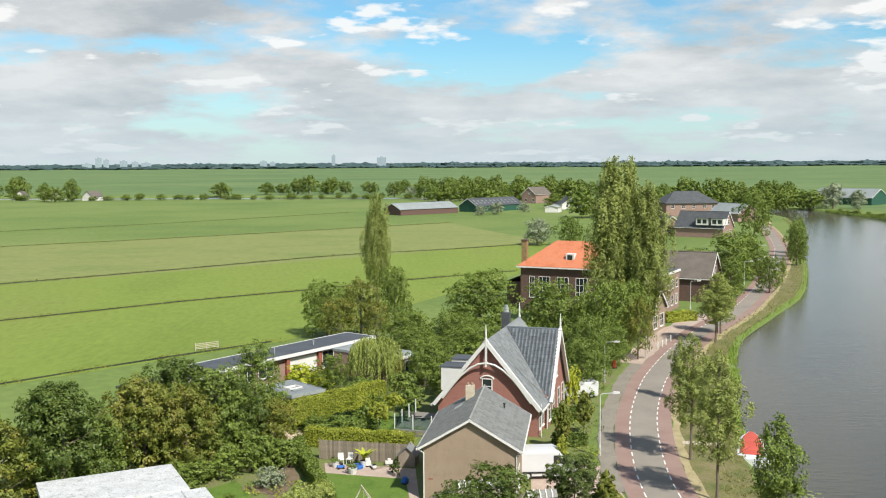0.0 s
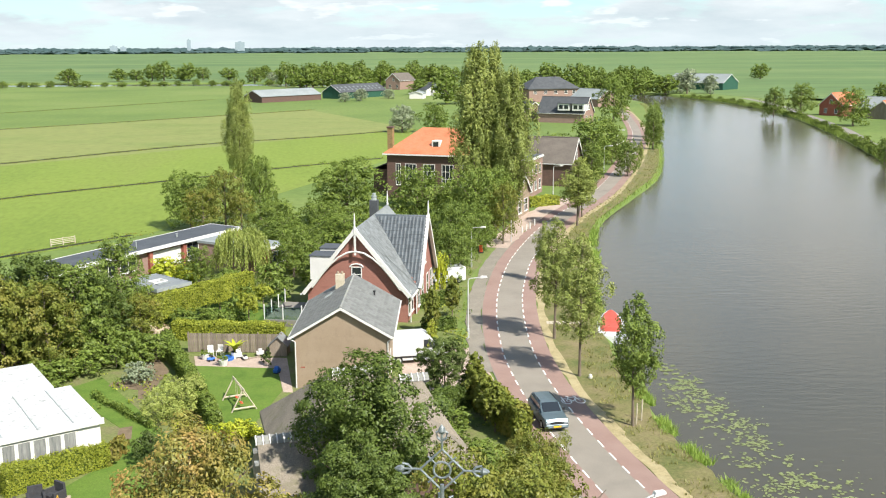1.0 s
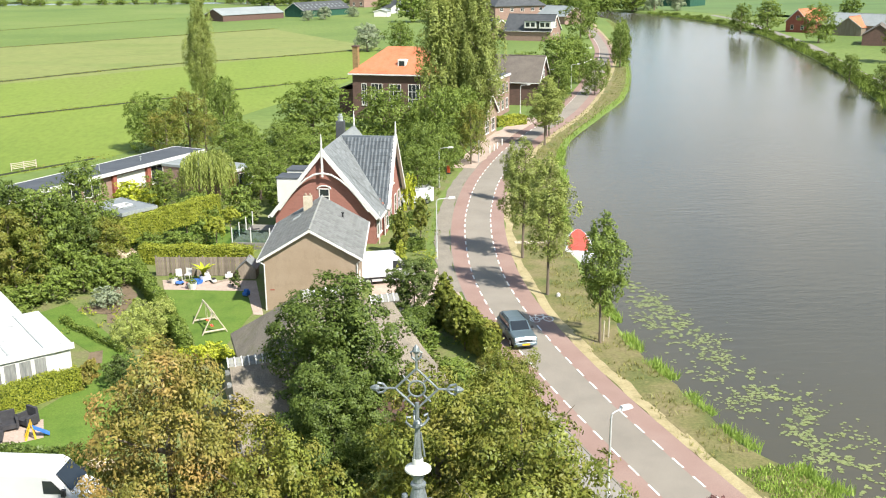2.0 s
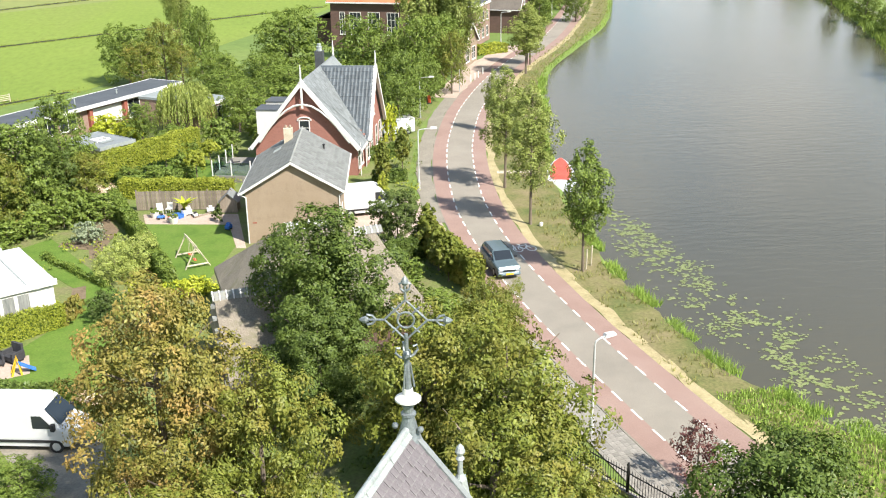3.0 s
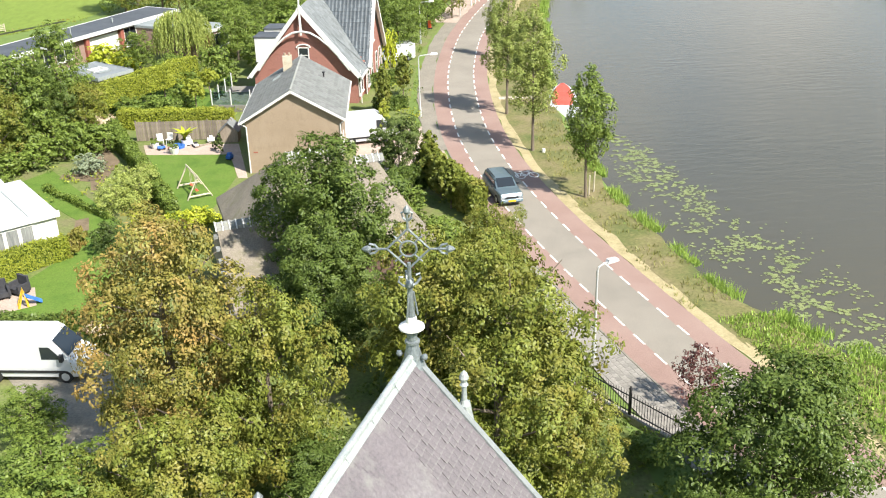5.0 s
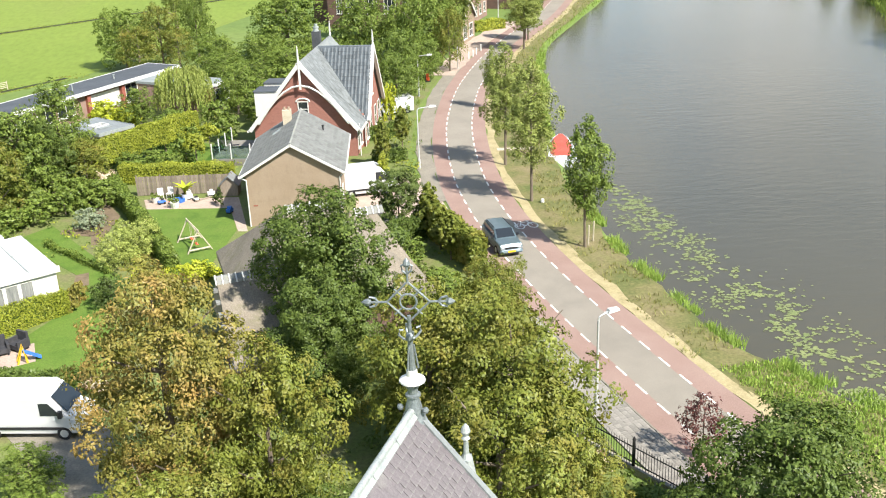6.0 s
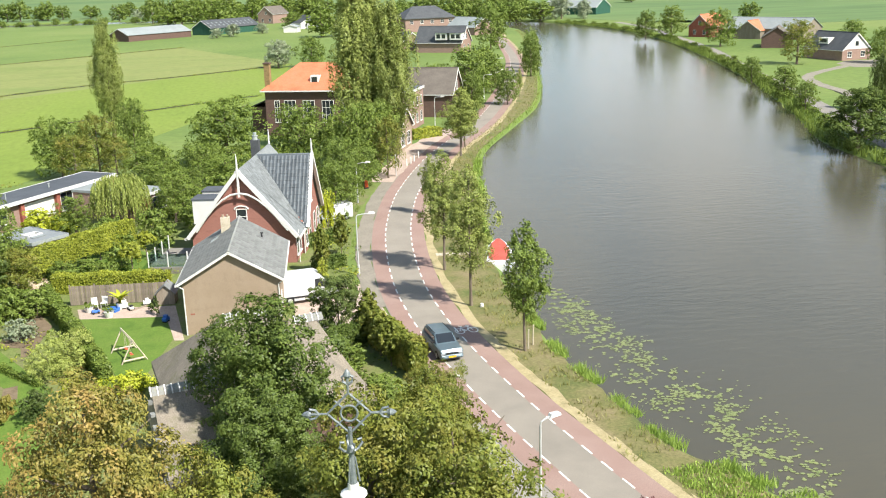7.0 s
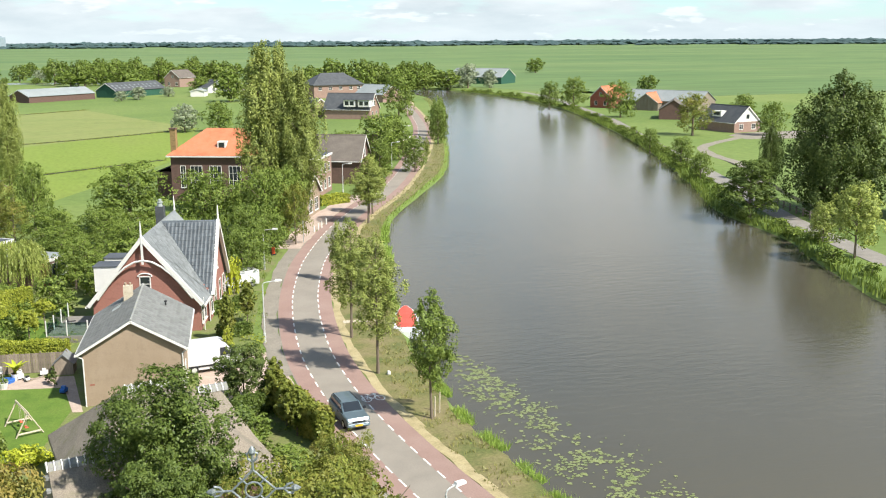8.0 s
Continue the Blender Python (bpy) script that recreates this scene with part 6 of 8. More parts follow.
part("brick_pier", boxes((0.0, 0.45, 0.02, 0.4, 0, 2.68)), M["brick_red"], bung2)
shed = thing("garden_shed", pose(-14.5, 93.0, 0, 0, 0, 43), "garden shed with grey flat roof, white edge and roof light", "shed")
part("wall", boxes((0.2, 3.8, 0.2, 5.6, 0, 2.35)), M["wood"], shed)
part("roof", boxes((0.06, 3.94, 0.06, 5.74, 2.35, 2.6)), M["roof_light"], shed)
part("roof_edge", boxes((0, 4.0, 0, 0.06, 2.33, 2.66), (0, 4.0, 5.74, 5.8, 2.33, 2.66), (3.94, 4.0, 0.06, 5.74, 2.33, 2.66), (0, 0.06, 0.06, 5.74, 2.33, 2.66)), M["lead"], shed)
part("roof_light", ring_frame(0, 0, 1.5, 1.2, 0.12, -0.12, 0.12), M["white"], shed, at=pose(1.9, 2.0, 2.66, -90))
part("pane", boxes((1.2, 2.6, 1.45, 2.55, 2.62, 2.68)), M["barn_roof"], shed)

# white bungalow at the edge of the gardens
wb = thing("white_bungalow", pose(-12.7, 58.6, 0, 0, 0, 117), "white flat-roofed bungalow with a row of tall windows", "house")
part("wall", boxes((0.15, 7.3, 0.15, 10.0, 0, 2.7), (7.3, 13.2, 1.2, 10.0, 0, 2.7)), M["white"], wb)
part("roof", boxes((0, 7.4, 0, 10.2, 2.7, 3.0)), M["white_roof"], wb)
part("roof", boxes((7.4, 13.4, 1.05, 10.2, 2.72, 3.12)), M["white_roof"], wb)
for k in range(5):
    part("seam", boxes((0.0, 7.4, 1.6 + 2.0 * k, 1.66 + 2.0 * k, 3.0, 3.04)), M["lead"], wb)
part("roof_edge", boxes((-0.06, 0.02, -0.06, 10.2, 2.72, 3.1)), M["white"], wb)
fr = pose(0, 0, 0, 0, 0, -90)
for k in range(9):
    wf = window(wb, -1.95 - 0.86 * k, 0.55, 0.84, 2.05, 0.15, fr, 1, 1)
    wf.children[0].data.materials[0] = M["curtain"]

# ---- church roof with cross ----
# local frame: the ridge runs along -y from the gable at the origin, x down the slope towards the road
CH = pose(2.39, 16.59, 0, 0, 0, -29.2)
church = thing("church", CH, "church with weathered purple-grey slate roof, lead ridge and stone gable pinnacles", "church")
TOP, EAV, HWR, HWL, LEN = 15.15, 11.7, 3.05, 1.7, 13.0
part("wall", prism([(-HWL + 0.1, 0), (HWR - 0.15, 0), (HWR - 0.15, EAV), (0, TOP - 0.2), (-HWL + 0.1, EAV)], -LEN, -0.1), M["brick_dark"], church)
slope_r = part("roof_slope", slab([(0, 0, TOP), (0, -LEN, TOP), (HWR, -LEN, EAV), (HWR, 0, EAV)], 0.08), M["slate"], church)
slope_l = part("roof_slope", slab([(0, 0, TOP), (0, -LEN, TOP), (-HWL, -LEN, EAV), (-HWL, 0, EAV)], 0.08), M["slate"], church)
part("lead_ridge", tube([(0, 0.02, TOP + 0.03), (0, -LEN, TOP + 0.03)], 0.07, 10), M["lead"], church)
ap_n = Vector((TOP - EAV, 0, HWR)).normalized()
dn = Vector((HWR, 0, EAV - TOP)).normalized()
for k in range(11):
    p = Vector((0, -1.15 * k, TOP)) + ap_n * 0.045
    part("lead_flashing", slab([p, p + Vector((0, -1.13, 0)), p + Vector((0, -1.13, 0)) + dn * 0.15, p + dn * 0.15], 0.012), M["lead"], church)
    part("lead_clip", tube([p + dn * 0.14, p + dn * -0.04 + ap_n * 0.04], 0.012, 5), M["lead"], church)
part("verge_flashing", slab([Vector((0, 0.05, TOP)) + ap_n * 0.05, Vector((0, -0.1, TOP)) + ap_n * 0.05, Vector((HWR, -0.1, EAV)) + ap_n * 0.05, Vector((HWR, 0.05, EAV)) + ap_n * 0.05], 0.05), M["roof_light"], church)
part("gutter", boxes((HWR - 0.02, HWR + 0.18, -LEN, 0, EAV - 0.16, EAV - 0.02)), M["lead"], church)
# stone pinnacle behind the verge, kneeler at the eave, and a leaded dormer on the far slope
pin = part("pinnacle", prism([(0.55, TOP - 3.0), (1.4, TOP - 3.0), (1.04, TOP - 1.05), (0.90, TOP - 1.05)], 0.06, 0.34), M["lead"], church, "pale leaded pinnacle with ball finial")
part("finial", lathe([(0.12, 0), (0.06, 0.12), (0.05, 0.42), (0.09, 0.46), (0.05, 0.52), (0.10, 0.62), (0.07, 0.72), (0.02, 0.78)], 10, at=(0.97, 0.2, TOP - 1.08)), M["lead"], pin)
part("kneeler", prism([(HWR - 0.25, EAV - 0.5), (HWR + 0.5, EAV - 0.5), (HWR + 0.4, EAV), (HWR - 0.1, EAV + 0.12)], -0.25, 0.2), M["white"], church)
dor = part("dormer", prism([(-2.75, EAV - 1.2), (-2.75, EAV + 0.3), (-1.0, EAV + 0.5), (-1.0, EAV - 1.2)], -3.2, -1.95), M["zinc"], church, "blue-grey leaded dormer")
part("finial", lathe([(0.10, 0), (0.05, 0.15), (0.045, 0.5), (0.09, 0.55), (0.06, 0.62), (0.10, 0.72), (0.02, 0.84)], 10, at=(-2.56, -2.05, EAV + 0.3)), M["zinc"], dor)

# finial and wrought-iron cross
part("finial_base", lathe([(0.30, -0.25), (0.19, 0.05), (0.13, 0.3), (0.11, 0.38), (0.15, 0.40), (0.15, 0.44), (0.10, 0.46), (0.10, 0.58), (0.13, 0.6), (0.13, 0.63), (0.10, 0.65), (0.10, 0.75)], 14, at=(0, 0, TOP - 0.1)), M["zinc"], church)
for s in (-1, 1):
    part("finial_ball", lathe([(0.01, -0.065), (0.05, -0.045), (0.065, 0), (0.05, 0.045), (0.01, 0.065)], 12, at=(s * 0.26, -0.05, TOP + 0.04)), M["zinc"], church)
part("finial_disc", lathe([(0.1, 0), (0.20, 0.02), (0.255, 0.06), (0.25, 0.09), (0.17, 0.14), (0.11, 0.18), (0.10, 0.3)], 20, at=(0, 0, TOP + 0.57)), M["white"], church, "white painted finial disc")
cross = thing("church_cross", pose(2.39, 16.59, TOP, 0, 0, -13.7), "ornate grey wrought-iron cross with ring and scrolled ends", "cross")
part("shaft", lathe([(0.09, 0.84), (0.075, 0.95), (0.06, 1.25), (0.05, 1.5), (0.085, 1.52), (0.08, 1.6), (0.04, 1.66), (0.035, 2.0)], 10), M["zinc"], cross)
for k in range(3):
    part("stay", tube([(0.13 * cos(2.1 * k), 0.13 * sin(2.1 * k), 0.9), (0.06 * cos(2.1 * k), 0.06 * sin(2.1 * k), 1.4)], 0.02, 6), M["zinc"], cross)
for a in range(4):
    u = Vector((cos(a * pi / 2 + 0.4), sin(a * pi / 2 + 0.4), 0))
    part("scroll", tube([u * 0.05 + Vector((0, 0, 1.5)), u * 0.14 + Vector((0, 0, 1.55)), u * 0.22 + Vector((0, 0, 1.64)), u * 0.2 + Vector((0, 0, 1.74)), u * 0.13 + Vector((0, 0, 1.72))], 0.025, 6), M["zinc"], cross)
CZ = 2.28
X_, Z_ = Vector((1, 0, 0)), Vector((0, 0, 1))
part("ring", tube(ring_path((0, 0, CZ), 0.155, X_, Z_, 24), 0.021, 8, close=False), M["zinc"], cross)
for k in range(4):
    a = k * pi / 2
    u, v = X_ * cos(a) + Z_ * sin(a), -X_ * sin(a) + Z_ * cos(a)
    c = Z_ * CZ
    ln = 0.72 if k != 3 else 0.42
    # diamond frame arm, tip bar and scrolled end
    for s in (-1, 1):
        part("arm", tube([c + u * 0.40, c + u * 0.30 + v * s * 0.10, c + u * 0.20 + v * s * 0.20], 0.021, 6), M["zinc"], cross)
        if k != 3:
            part("arm_scroll", tube([c + u * 0.56, c + u * 0.62 + v * s * 0.08, c + u * 0.72 + v * s * 0.10, c + u * 0.75 + v * s * 0.05, c + u * 0.70 + v * s * 0.03], 0.024, 6), M["zinc"], cross)
    part("arm_bar", tube([c + u * 0.38, c + u * ln], [0.022, 0.026], 8), M["zinc"], cross)
    if k != 3:
        part("arm_tip", lathe([(0.03, -0.05), (0.075, 0.0), (0.05, 0.07), (0.01, 0.12)], 8), M["zinc"], cross, at=Matrix.Translation(c + u * 0.75) @ u.to_track_quat("Z", "Y").to_matrix().to_4x4())
    w = (u + v).normalized()
    part("ring_strut", tube([c + w * 0.155, c + w * 0.36], 0.017, 6), M["zinc"], cross)
    t = (u - v).normalized()
    part("cusp", tube([c + w * 0.29 + t * 0.1, c + w * 0.27, c + w * 0.29 - t * 0.1], 0.02, 6), M["zinc"], cross)

# ---- street furniture ----


def street_lamp(x, y, h, turn, arm=1.1):
    e = thing("street_lamp", pose(x, y, 0, 0, 0, turn), "grey steel street lamp with a curved arm and white head", "street lamp", "street lamps along the road")
    part("pole", tube([(0, 0, 0), (0, 0, h * 0.5), (0, 0, h - 0.25)], [0.075, 0.06, 0.05], 10), M["metal"], e)
    part("arm", tube([(0, 0, h - 0.25), (0.05, 0, h - 0.08), (0.2, 0, h), (arm, 0, h + 0.1)], 0.04, 8), M["metal"], e)
    hd = part("lamp_head", prism([(arm - 0.1, h + 0.02), (arm + 0.55, h + 0.08), (arm + 0.5, h + 0.2), (arm, h + 0.22)], -0.13, 0.13), M["white"], e)
    part("lens", prism([(arm, h + 0.0), (arm + 0.5, h + 0.05), (arm + 0.5, h + 0.075), (arm, h + 0.03)], -0.1, 0.1), M["lamp_lens"], hd)
    part("base_sleeve", lathe([(0.11, 0), (0.11, 0.9), (0.08, 0.95)], 10), M["metal"], e)
    return e


street_lamp(14.6, 39.7, 5.0, 12, 0.55)
street_lamp(13.3, 81.6, 5.4, -8)
street_lamp(18.2, 109.7, 4.6, -20)
for x, y, a in ((40.4, 160.6, -25), (51.3, 183.1, -25), (58.5, 191.5, -25), (72.5, 227.1, -25)):
    street_lamp(x, y, 5.2, a)
bol = thing("bollard", pose(28.4, 129.4, 0), "short white post at the roadside", "bollard", "bollards beside the shop")
part("post", lathe([(0.09, 0), (0.09, 0.85), (0.05, 0.95)], 8), M["white"], bol)
for x, y in ((29.3, 130.8), (30.1, 132.2), (31.3, 134.6)):
    copy_thing(bol, pose(x, y, 0))
sg = thing("sign_post", pose(25.6, 123.2, 0), "plain grey sign post", "sign post")
part("pole", tube([(0, 0, 0), (0, 0, 2.9)], 0.06, 8), M["metal"], sg)
cone = thing("warning_board", pose(20.6, 117.2, 0), "small orange-red warning board on a stand", "sign")
part("board", boxes((-0.2, 0.2, -0.03, 0.03, 0.12, 1.0)), M["red_plastic"], cone)
part("foot", boxes((-0.3, 0.3, -0.2, 0.2, 0.0, 0.12)), M["tyre"], cone)

# ---- vehicles ----


def wheel(parent, x, y, r=0.31, w=0.2):
    t = part("wheel", tube([(x, y - w / 2, r), (x, y + w / 2, r)], r, 18), M["tyre"], parent)
    part("rim", tube([(x, y - w / 2 - 0.01, r), (x, y + w / 2 + 0.01, r)], r * 0.6, 14), M["metal"], t)


def loft(sections):
    """A body from cross-sections (x, half width, z bottom, z top, roundness)."""
    bm = bmesh.new()
    rows = []
    for x, hw, z0, z1, k in sections:
        ring = [(-hw * 0.94, z0), (-hw, z0 + (z1 - z0) * 0.25), (-hw, z0 + (z1 - z0) * (1 - k)), (-hw * (1 - k * 0.55), z1), (0, z1 + 0.03), (hw * (1 - k * 0.55), z1), (hw, z0 + (z1 - z0) * (1 - k)), (hw, z0 + (z1 - z0) * 0.25), (hw * 0.94, z0)]
        rows.append([bm.verts.new((x, y, z)) for y, z in ring])
    for a, b in zip(rows, rows[1:]):
        for i in range(len(a)):
            j = (i + 1) % len(a)
            bm.faces.new((a[i], a[j], b[j], b[i]))
    bm.faces.new(rows[0][::-1])
    bm.faces.new(rows[-1])
    bmesh.ops.recalc_face_normals(bm, faces=bm.faces[:])
    bmesh.ops.bevel(bm, geom=[e for e in bm.edges if e.calc_face_angle(0) > 0.5], offset=0.035, segments=2, affect="EDGES")
    return bm


def estate_car(m, paint, label):
    e = thing("estate_car", m, label, "car")
    part("body", loft([(-2.2, 0.76, 0.35, 0.72, 0.2), (-2.1, 0.82, 0.25, 0.85, 0.15), (-1.0, 0.85, 0.22, 0.92, 0.12), (1.0, 0.85, 0.22, 0.94, 0.12), (2.05, 0.83, 0.25, 0.95, 0.12), (2.2, 0.79, 0.35, 0.85, 0.2)]), paint, e)
    cab = part("cabin", loft([(-1.05, 0.74, 0.88, 0.95, 0.1), (-0.35, 0.68, 0.88, 1.40, 0.12), (0.4, 0.67, 0.88, 1.44, 0.12), (1.75, 0.65, 0.88, 1.40, 0.12), (2.12, 0.70, 0.88, 0.98, 0.1)]), paint, e)
    part("windscreen", slab([(-1.0, -0.62, 0.97), (-1.0, 0.62, 0.97), (-0.40, 0.56, 1.405), (-0.40, -0.56, 1.405)], 0.02), M["glass"], cab, at=Matrix.Translation((-0.02, 0, 0.03)))
    part("rear_window", slab([(2.13, -0.58, 1.0), (2.13, 0.58, 1.0), (1.80, 0.54, 1.36), (1.80, -0.54, 1.36)], 0.02), M["glass"], cab, at=Matrix.Translation((0.02, 0, 0.02)))
    for s in (-1, 1):
        part("side_window", boxes((-0.5, 1.75, s * 0.685 - 0.025, s * 0.685 + 0.025, 1.0, 1.32)), M["glass"], cab)
        part("mirror", boxes((-0.75, -0.6, s * 0.9 - 0.09, s * 0.9 + 0.09, 0.95, 1.08)), M["black_trim"], e)
        part("headlight", boxes((-2.225, -2.08, s * 0.62 - 0.14, s * 0.62 + 0.14, 0.56, 0.68)), M["headlamp"], e)
        part("roof_rail", tube([(-0.2, s * 0.58, 1.47), (1.6, s * 0.58, 1.45)], 0.02, 6), M["black_trim"], e)
        for x in (-1.4, 1.35):
            wheel(e, x, s * 0.76)
    part("grille", boxes((-2.23, -2.15, -0.42, 0.42, 0.58, 0.70)), M["black_trim"], e)
    part("bumper", loft([(-2.30, 0.70, 0.30, 0.44, 0.3), (-2.24, 0.79, 0.26, 0.50, 0.25), (-2.0, 0.83, 0.25, 0.50, 0.2)]), paint, e)
    part("air_intake", boxes((-2.315, -2.25, -0.5, 0.5, 0.28, 0.335)), M["black_trim"], e)
    part("number_plate", boxes((-2.31, -2.285, -0.26, 0.26, 0.36, 0.47)), M["plate"], e)
    return e


def van(m, ln, h, label, w=1.95):
    e = thing("van", m, label, "van")
    part("body", loft([(0, w / 2 * 0.9, 0.55, 1.0, 0.2), (0.15, w / 2 * 0.97, 0.3, 1.15, 0.2), (0.75, w / 2, 0.28, 1.35, 0.12), (1.45, w / 2, 0.28, h - 0.15, 0.12), (1.75, w / 2, 0.28, h, 0.1), (ln - 0.1, w / 2, 0.28, h, 0.1), (ln, w / 2 * 0.97, 0.32, h - 0.06, 0.1)]), M["car_white"], e)
    part("windscreen", slab([(0.70, -w / 2 * 0.84, 1.38), (0.70, w / 2 * 0.84, 1.38), (1.40, w / 2 * 0.76, h - 0.2), (1.40, -w / 2 * 0.76, h - 0.2)], 0.02), M["glass"], e, at=Matrix.Translation((-0.05, 0, 0.07)))
    for s in (-1, 1):
        part("side_window", prism([(0.95, 1.3), (1.95, 1.3), (1.95, h - 0.4), (1.5, h - 0.4)], s * w / 2 - 0.02, s * w / 2 + 0.02), M["glass"], e)
        part("mirror", boxes((0.85, 1.02, s * (w / 2 + 0.12) - 0.1, s * (w / 2 + 0.12) + 0.1, 1.25, 1.6)), M["black_trim"], e)
        part("headlight", boxes((0.02, 0.3, s * 0.68 - 0.16, s * 0.68 + 0.16, 0.85, 1.08)), M["lamp_lens"], e)
        part("side_strip", boxes((0.9, ln - 0.6, s * w / 2 - 0.015, s * w / 2 + 0.015, 0.55, 0.68)), M["black_trim"], e)
        for x in (0.95, ln - 1.0):
            wheel(e, x, s * (w / 2 - 0.1), 0.34, 0.22)
    return e


estate_car(pose(15.6, 61.9, 0.05, 0, 0, 93), M["car_grey"], "blue-grey estate car on the road")
van(pose(-9.35, 44.0, 0.03, 0, 0, 166), 5.4, 2.35, "white delivery van parked on the access lane")
van(pose(12.7, 102.2, 0.03, 0, 0, 14) @ Matrix.Diagonal((0.78, 0.86, 0.76, 1)), 4.6, 2.3, "small white van parked beside the house")
van(pose(10.6, 76.5, 0.03, 0, 0, 184), 5.0, 2.35, "white van parked on the drive")

# motorboat under a red cover
boat = thing("motorboat", pose(25.8, 80.6, WATER, 0, 0, 73) @ Matrix.Scale(1.22, 4), "small white motorboat under a red cover, moored at the bank", "boat")
part("hull", loft([(0, 0.95, -0.15, 0.55, 0.15), (0.8, 1.05, -0.2, 0.6, 0.15), (3.6, 1.05, -0.2, 0.65, 0.15), (5.2, 0.75, -0.15, 0.75, 0.15), (6.2, 0.2, 0.0, 0.85, 0.15)]), M["car_white"], boat)
part("cover", loft([(0.9, 0.62, 0.5, 0.62, 0.4), (1.6, 0.78, 0.5, 0.76, 0.45), (3.2, 0.80, 0.5, 0.95, 0.45), (4.8, 0.58, 0.6, 0.98, 0.45), (5.8, 0.22, 0.7, 0.95, 0.4)]), M["red_cover"], boat, "red canvas cover")
part("fender", lathe([(0.02, 0), (0.1, 0.06), (0.1, 0.4), (0.02, 0.46)], 8, at=(0.6, -1.1, 0.1)), M["white"], boat)
jetty = thing("jetty", pose(21.2, 85.4, 0, 0, 0, -8), "small plank landing stage at the bank", "jetty")
for k in range(12):
    part("plank", boxes((0.28 * k, 0.28 * k + 0.25, -0.4, 0.4, 0.03, 0.08)), M["wood_light"], jetty)

# ---- garden things ----
swing = thing("swing_frame", pose(-5.35, 67.98, 0.03, 0, 0, -162) @ Matrix.Diagonal((0.8, 0.9, 0.72, 1)), "wooden A-frame garden swing on the lawn", "swing")
for y in (-1.5, 1.5):
    for s in (-1, 1):
        part("leg", tube([(s * 1.1, y, 0), (0, y, 2.2)], 0.06, 6), M["wood_light"], swing)
    part("crossbar", tube([(-0.95, y, 0.3), (0.95, y, 0.3)], 0.09, 6), M["wood_light"], swing)
part("top_beam", tube([(0, -1.7, 2.25), (0, 1.7, 2.25)], 0.07, 6), M["wood_light"], swing)
for y in (-0.7, 0.7):
    st = part("swing_seat", boxes((-0.12, 0.12, y - 0.25, y + 0.25, 0.5, 0.55)), M["red_plastic"], swing)
    for d in (-0.22, 0.22):
        part("rope", tube([(0, y + d, 0.55), (0, y + d, 2.2)], 0.015, 5), M["wood_light"], st)
fence = thing("garden_fence", pose(-10.4, 81.2, 0, 0, 0, -10.5), "weathered grey wooden board fence behind the terrace", "fence")
bd_me = mesh_of("board", boxes((0, 0.17, 0, 0.03, 0.05, 1.65)))
bd_me.materials.append(M["wood"])
for k in range(42):
    part("board", bd_me, None, fence, at=Matrix.Translation((0.19 * k, 0.02 * (k % 2), 0)))
for k in range(5):
    part("post", boxes((1.95 * k, 1.95 * k + 0.1, 0.06, 0.16, 0, 1.75)), M["wood"], fence)
ph = thing("playhouse", pose(-3.6, 79.0, 0.03, 0, 0, -10), "small wooden playhouse with grey pitched roof", "playhouse")
part("wall", prism([(0, 0), (1.4, 0), (1.4, 1.0), (0.7, 1.6), (0, 1.0)], 0, 1.4), M["wood"], ph)
for s in (0, 1):
    part("roof", slab([(-0.15 if s == 0 else 1.55, -0.15, 0.9), (-0.15 if s == 0 else 1.55, 1.55, 0.9), (0.7, 1.55, 1.7), (0.7, -0.15, 1.7)], 0.05), M["roof_light"], ph)
for x, y, s, mt, lab, nm in ((-6.2, 79.2, 0.4, "white", "white garden box on the terrace", "box"),
                              (-2.9, 74.6, 0.3, "blue_plastic", "small blue toy tractor", "toy"), (-8.8, 79.0, 0.35, "white", "white flower tub on the terrace", "flower_tub"), (-7.2, 77.2, 0.4, "white", "white plant pot beside the lawn", "plant_pot"), (-4.4, 79.4, 0.3, "white", "white garden stool beside the playhouse", "stool")):
    t = thing(nm, pose(x, y, 0.03, 0, 0, 40 * x), lab, nm.replace("_", " "))
    if "pot" in nm or "tub" in nm:
        part("pot", lathe([(s * 0.7, 0), (s, s * 1.2), (s * 0.9, s * 1.2), (s * 0.85, s)], 12), M[mt], t)
        v, f = leaf_cloud([(0, 0, s * 1.7, s, s * 0.7)], 160, 0.09, 5)
        part("plant", from_arrays("plant", v, f), L_["green"], t)
    else:
        part("body", boxes((-s, s, -s * 0.6, s * 0.6, 0.12, s * 1.2), (-s * 0.5, s * 0.4, -s * 0.5, s * 0.5, s * 1.2, s * 1.8)), M[mt], t)
        for q in (-s * 0.6, s * 0.6):
            part("foot", boxes((q - 0.06, q + 0.06, -s * 0.6, s * 0.6, 0, 0.12)), M["black_trim"], t)


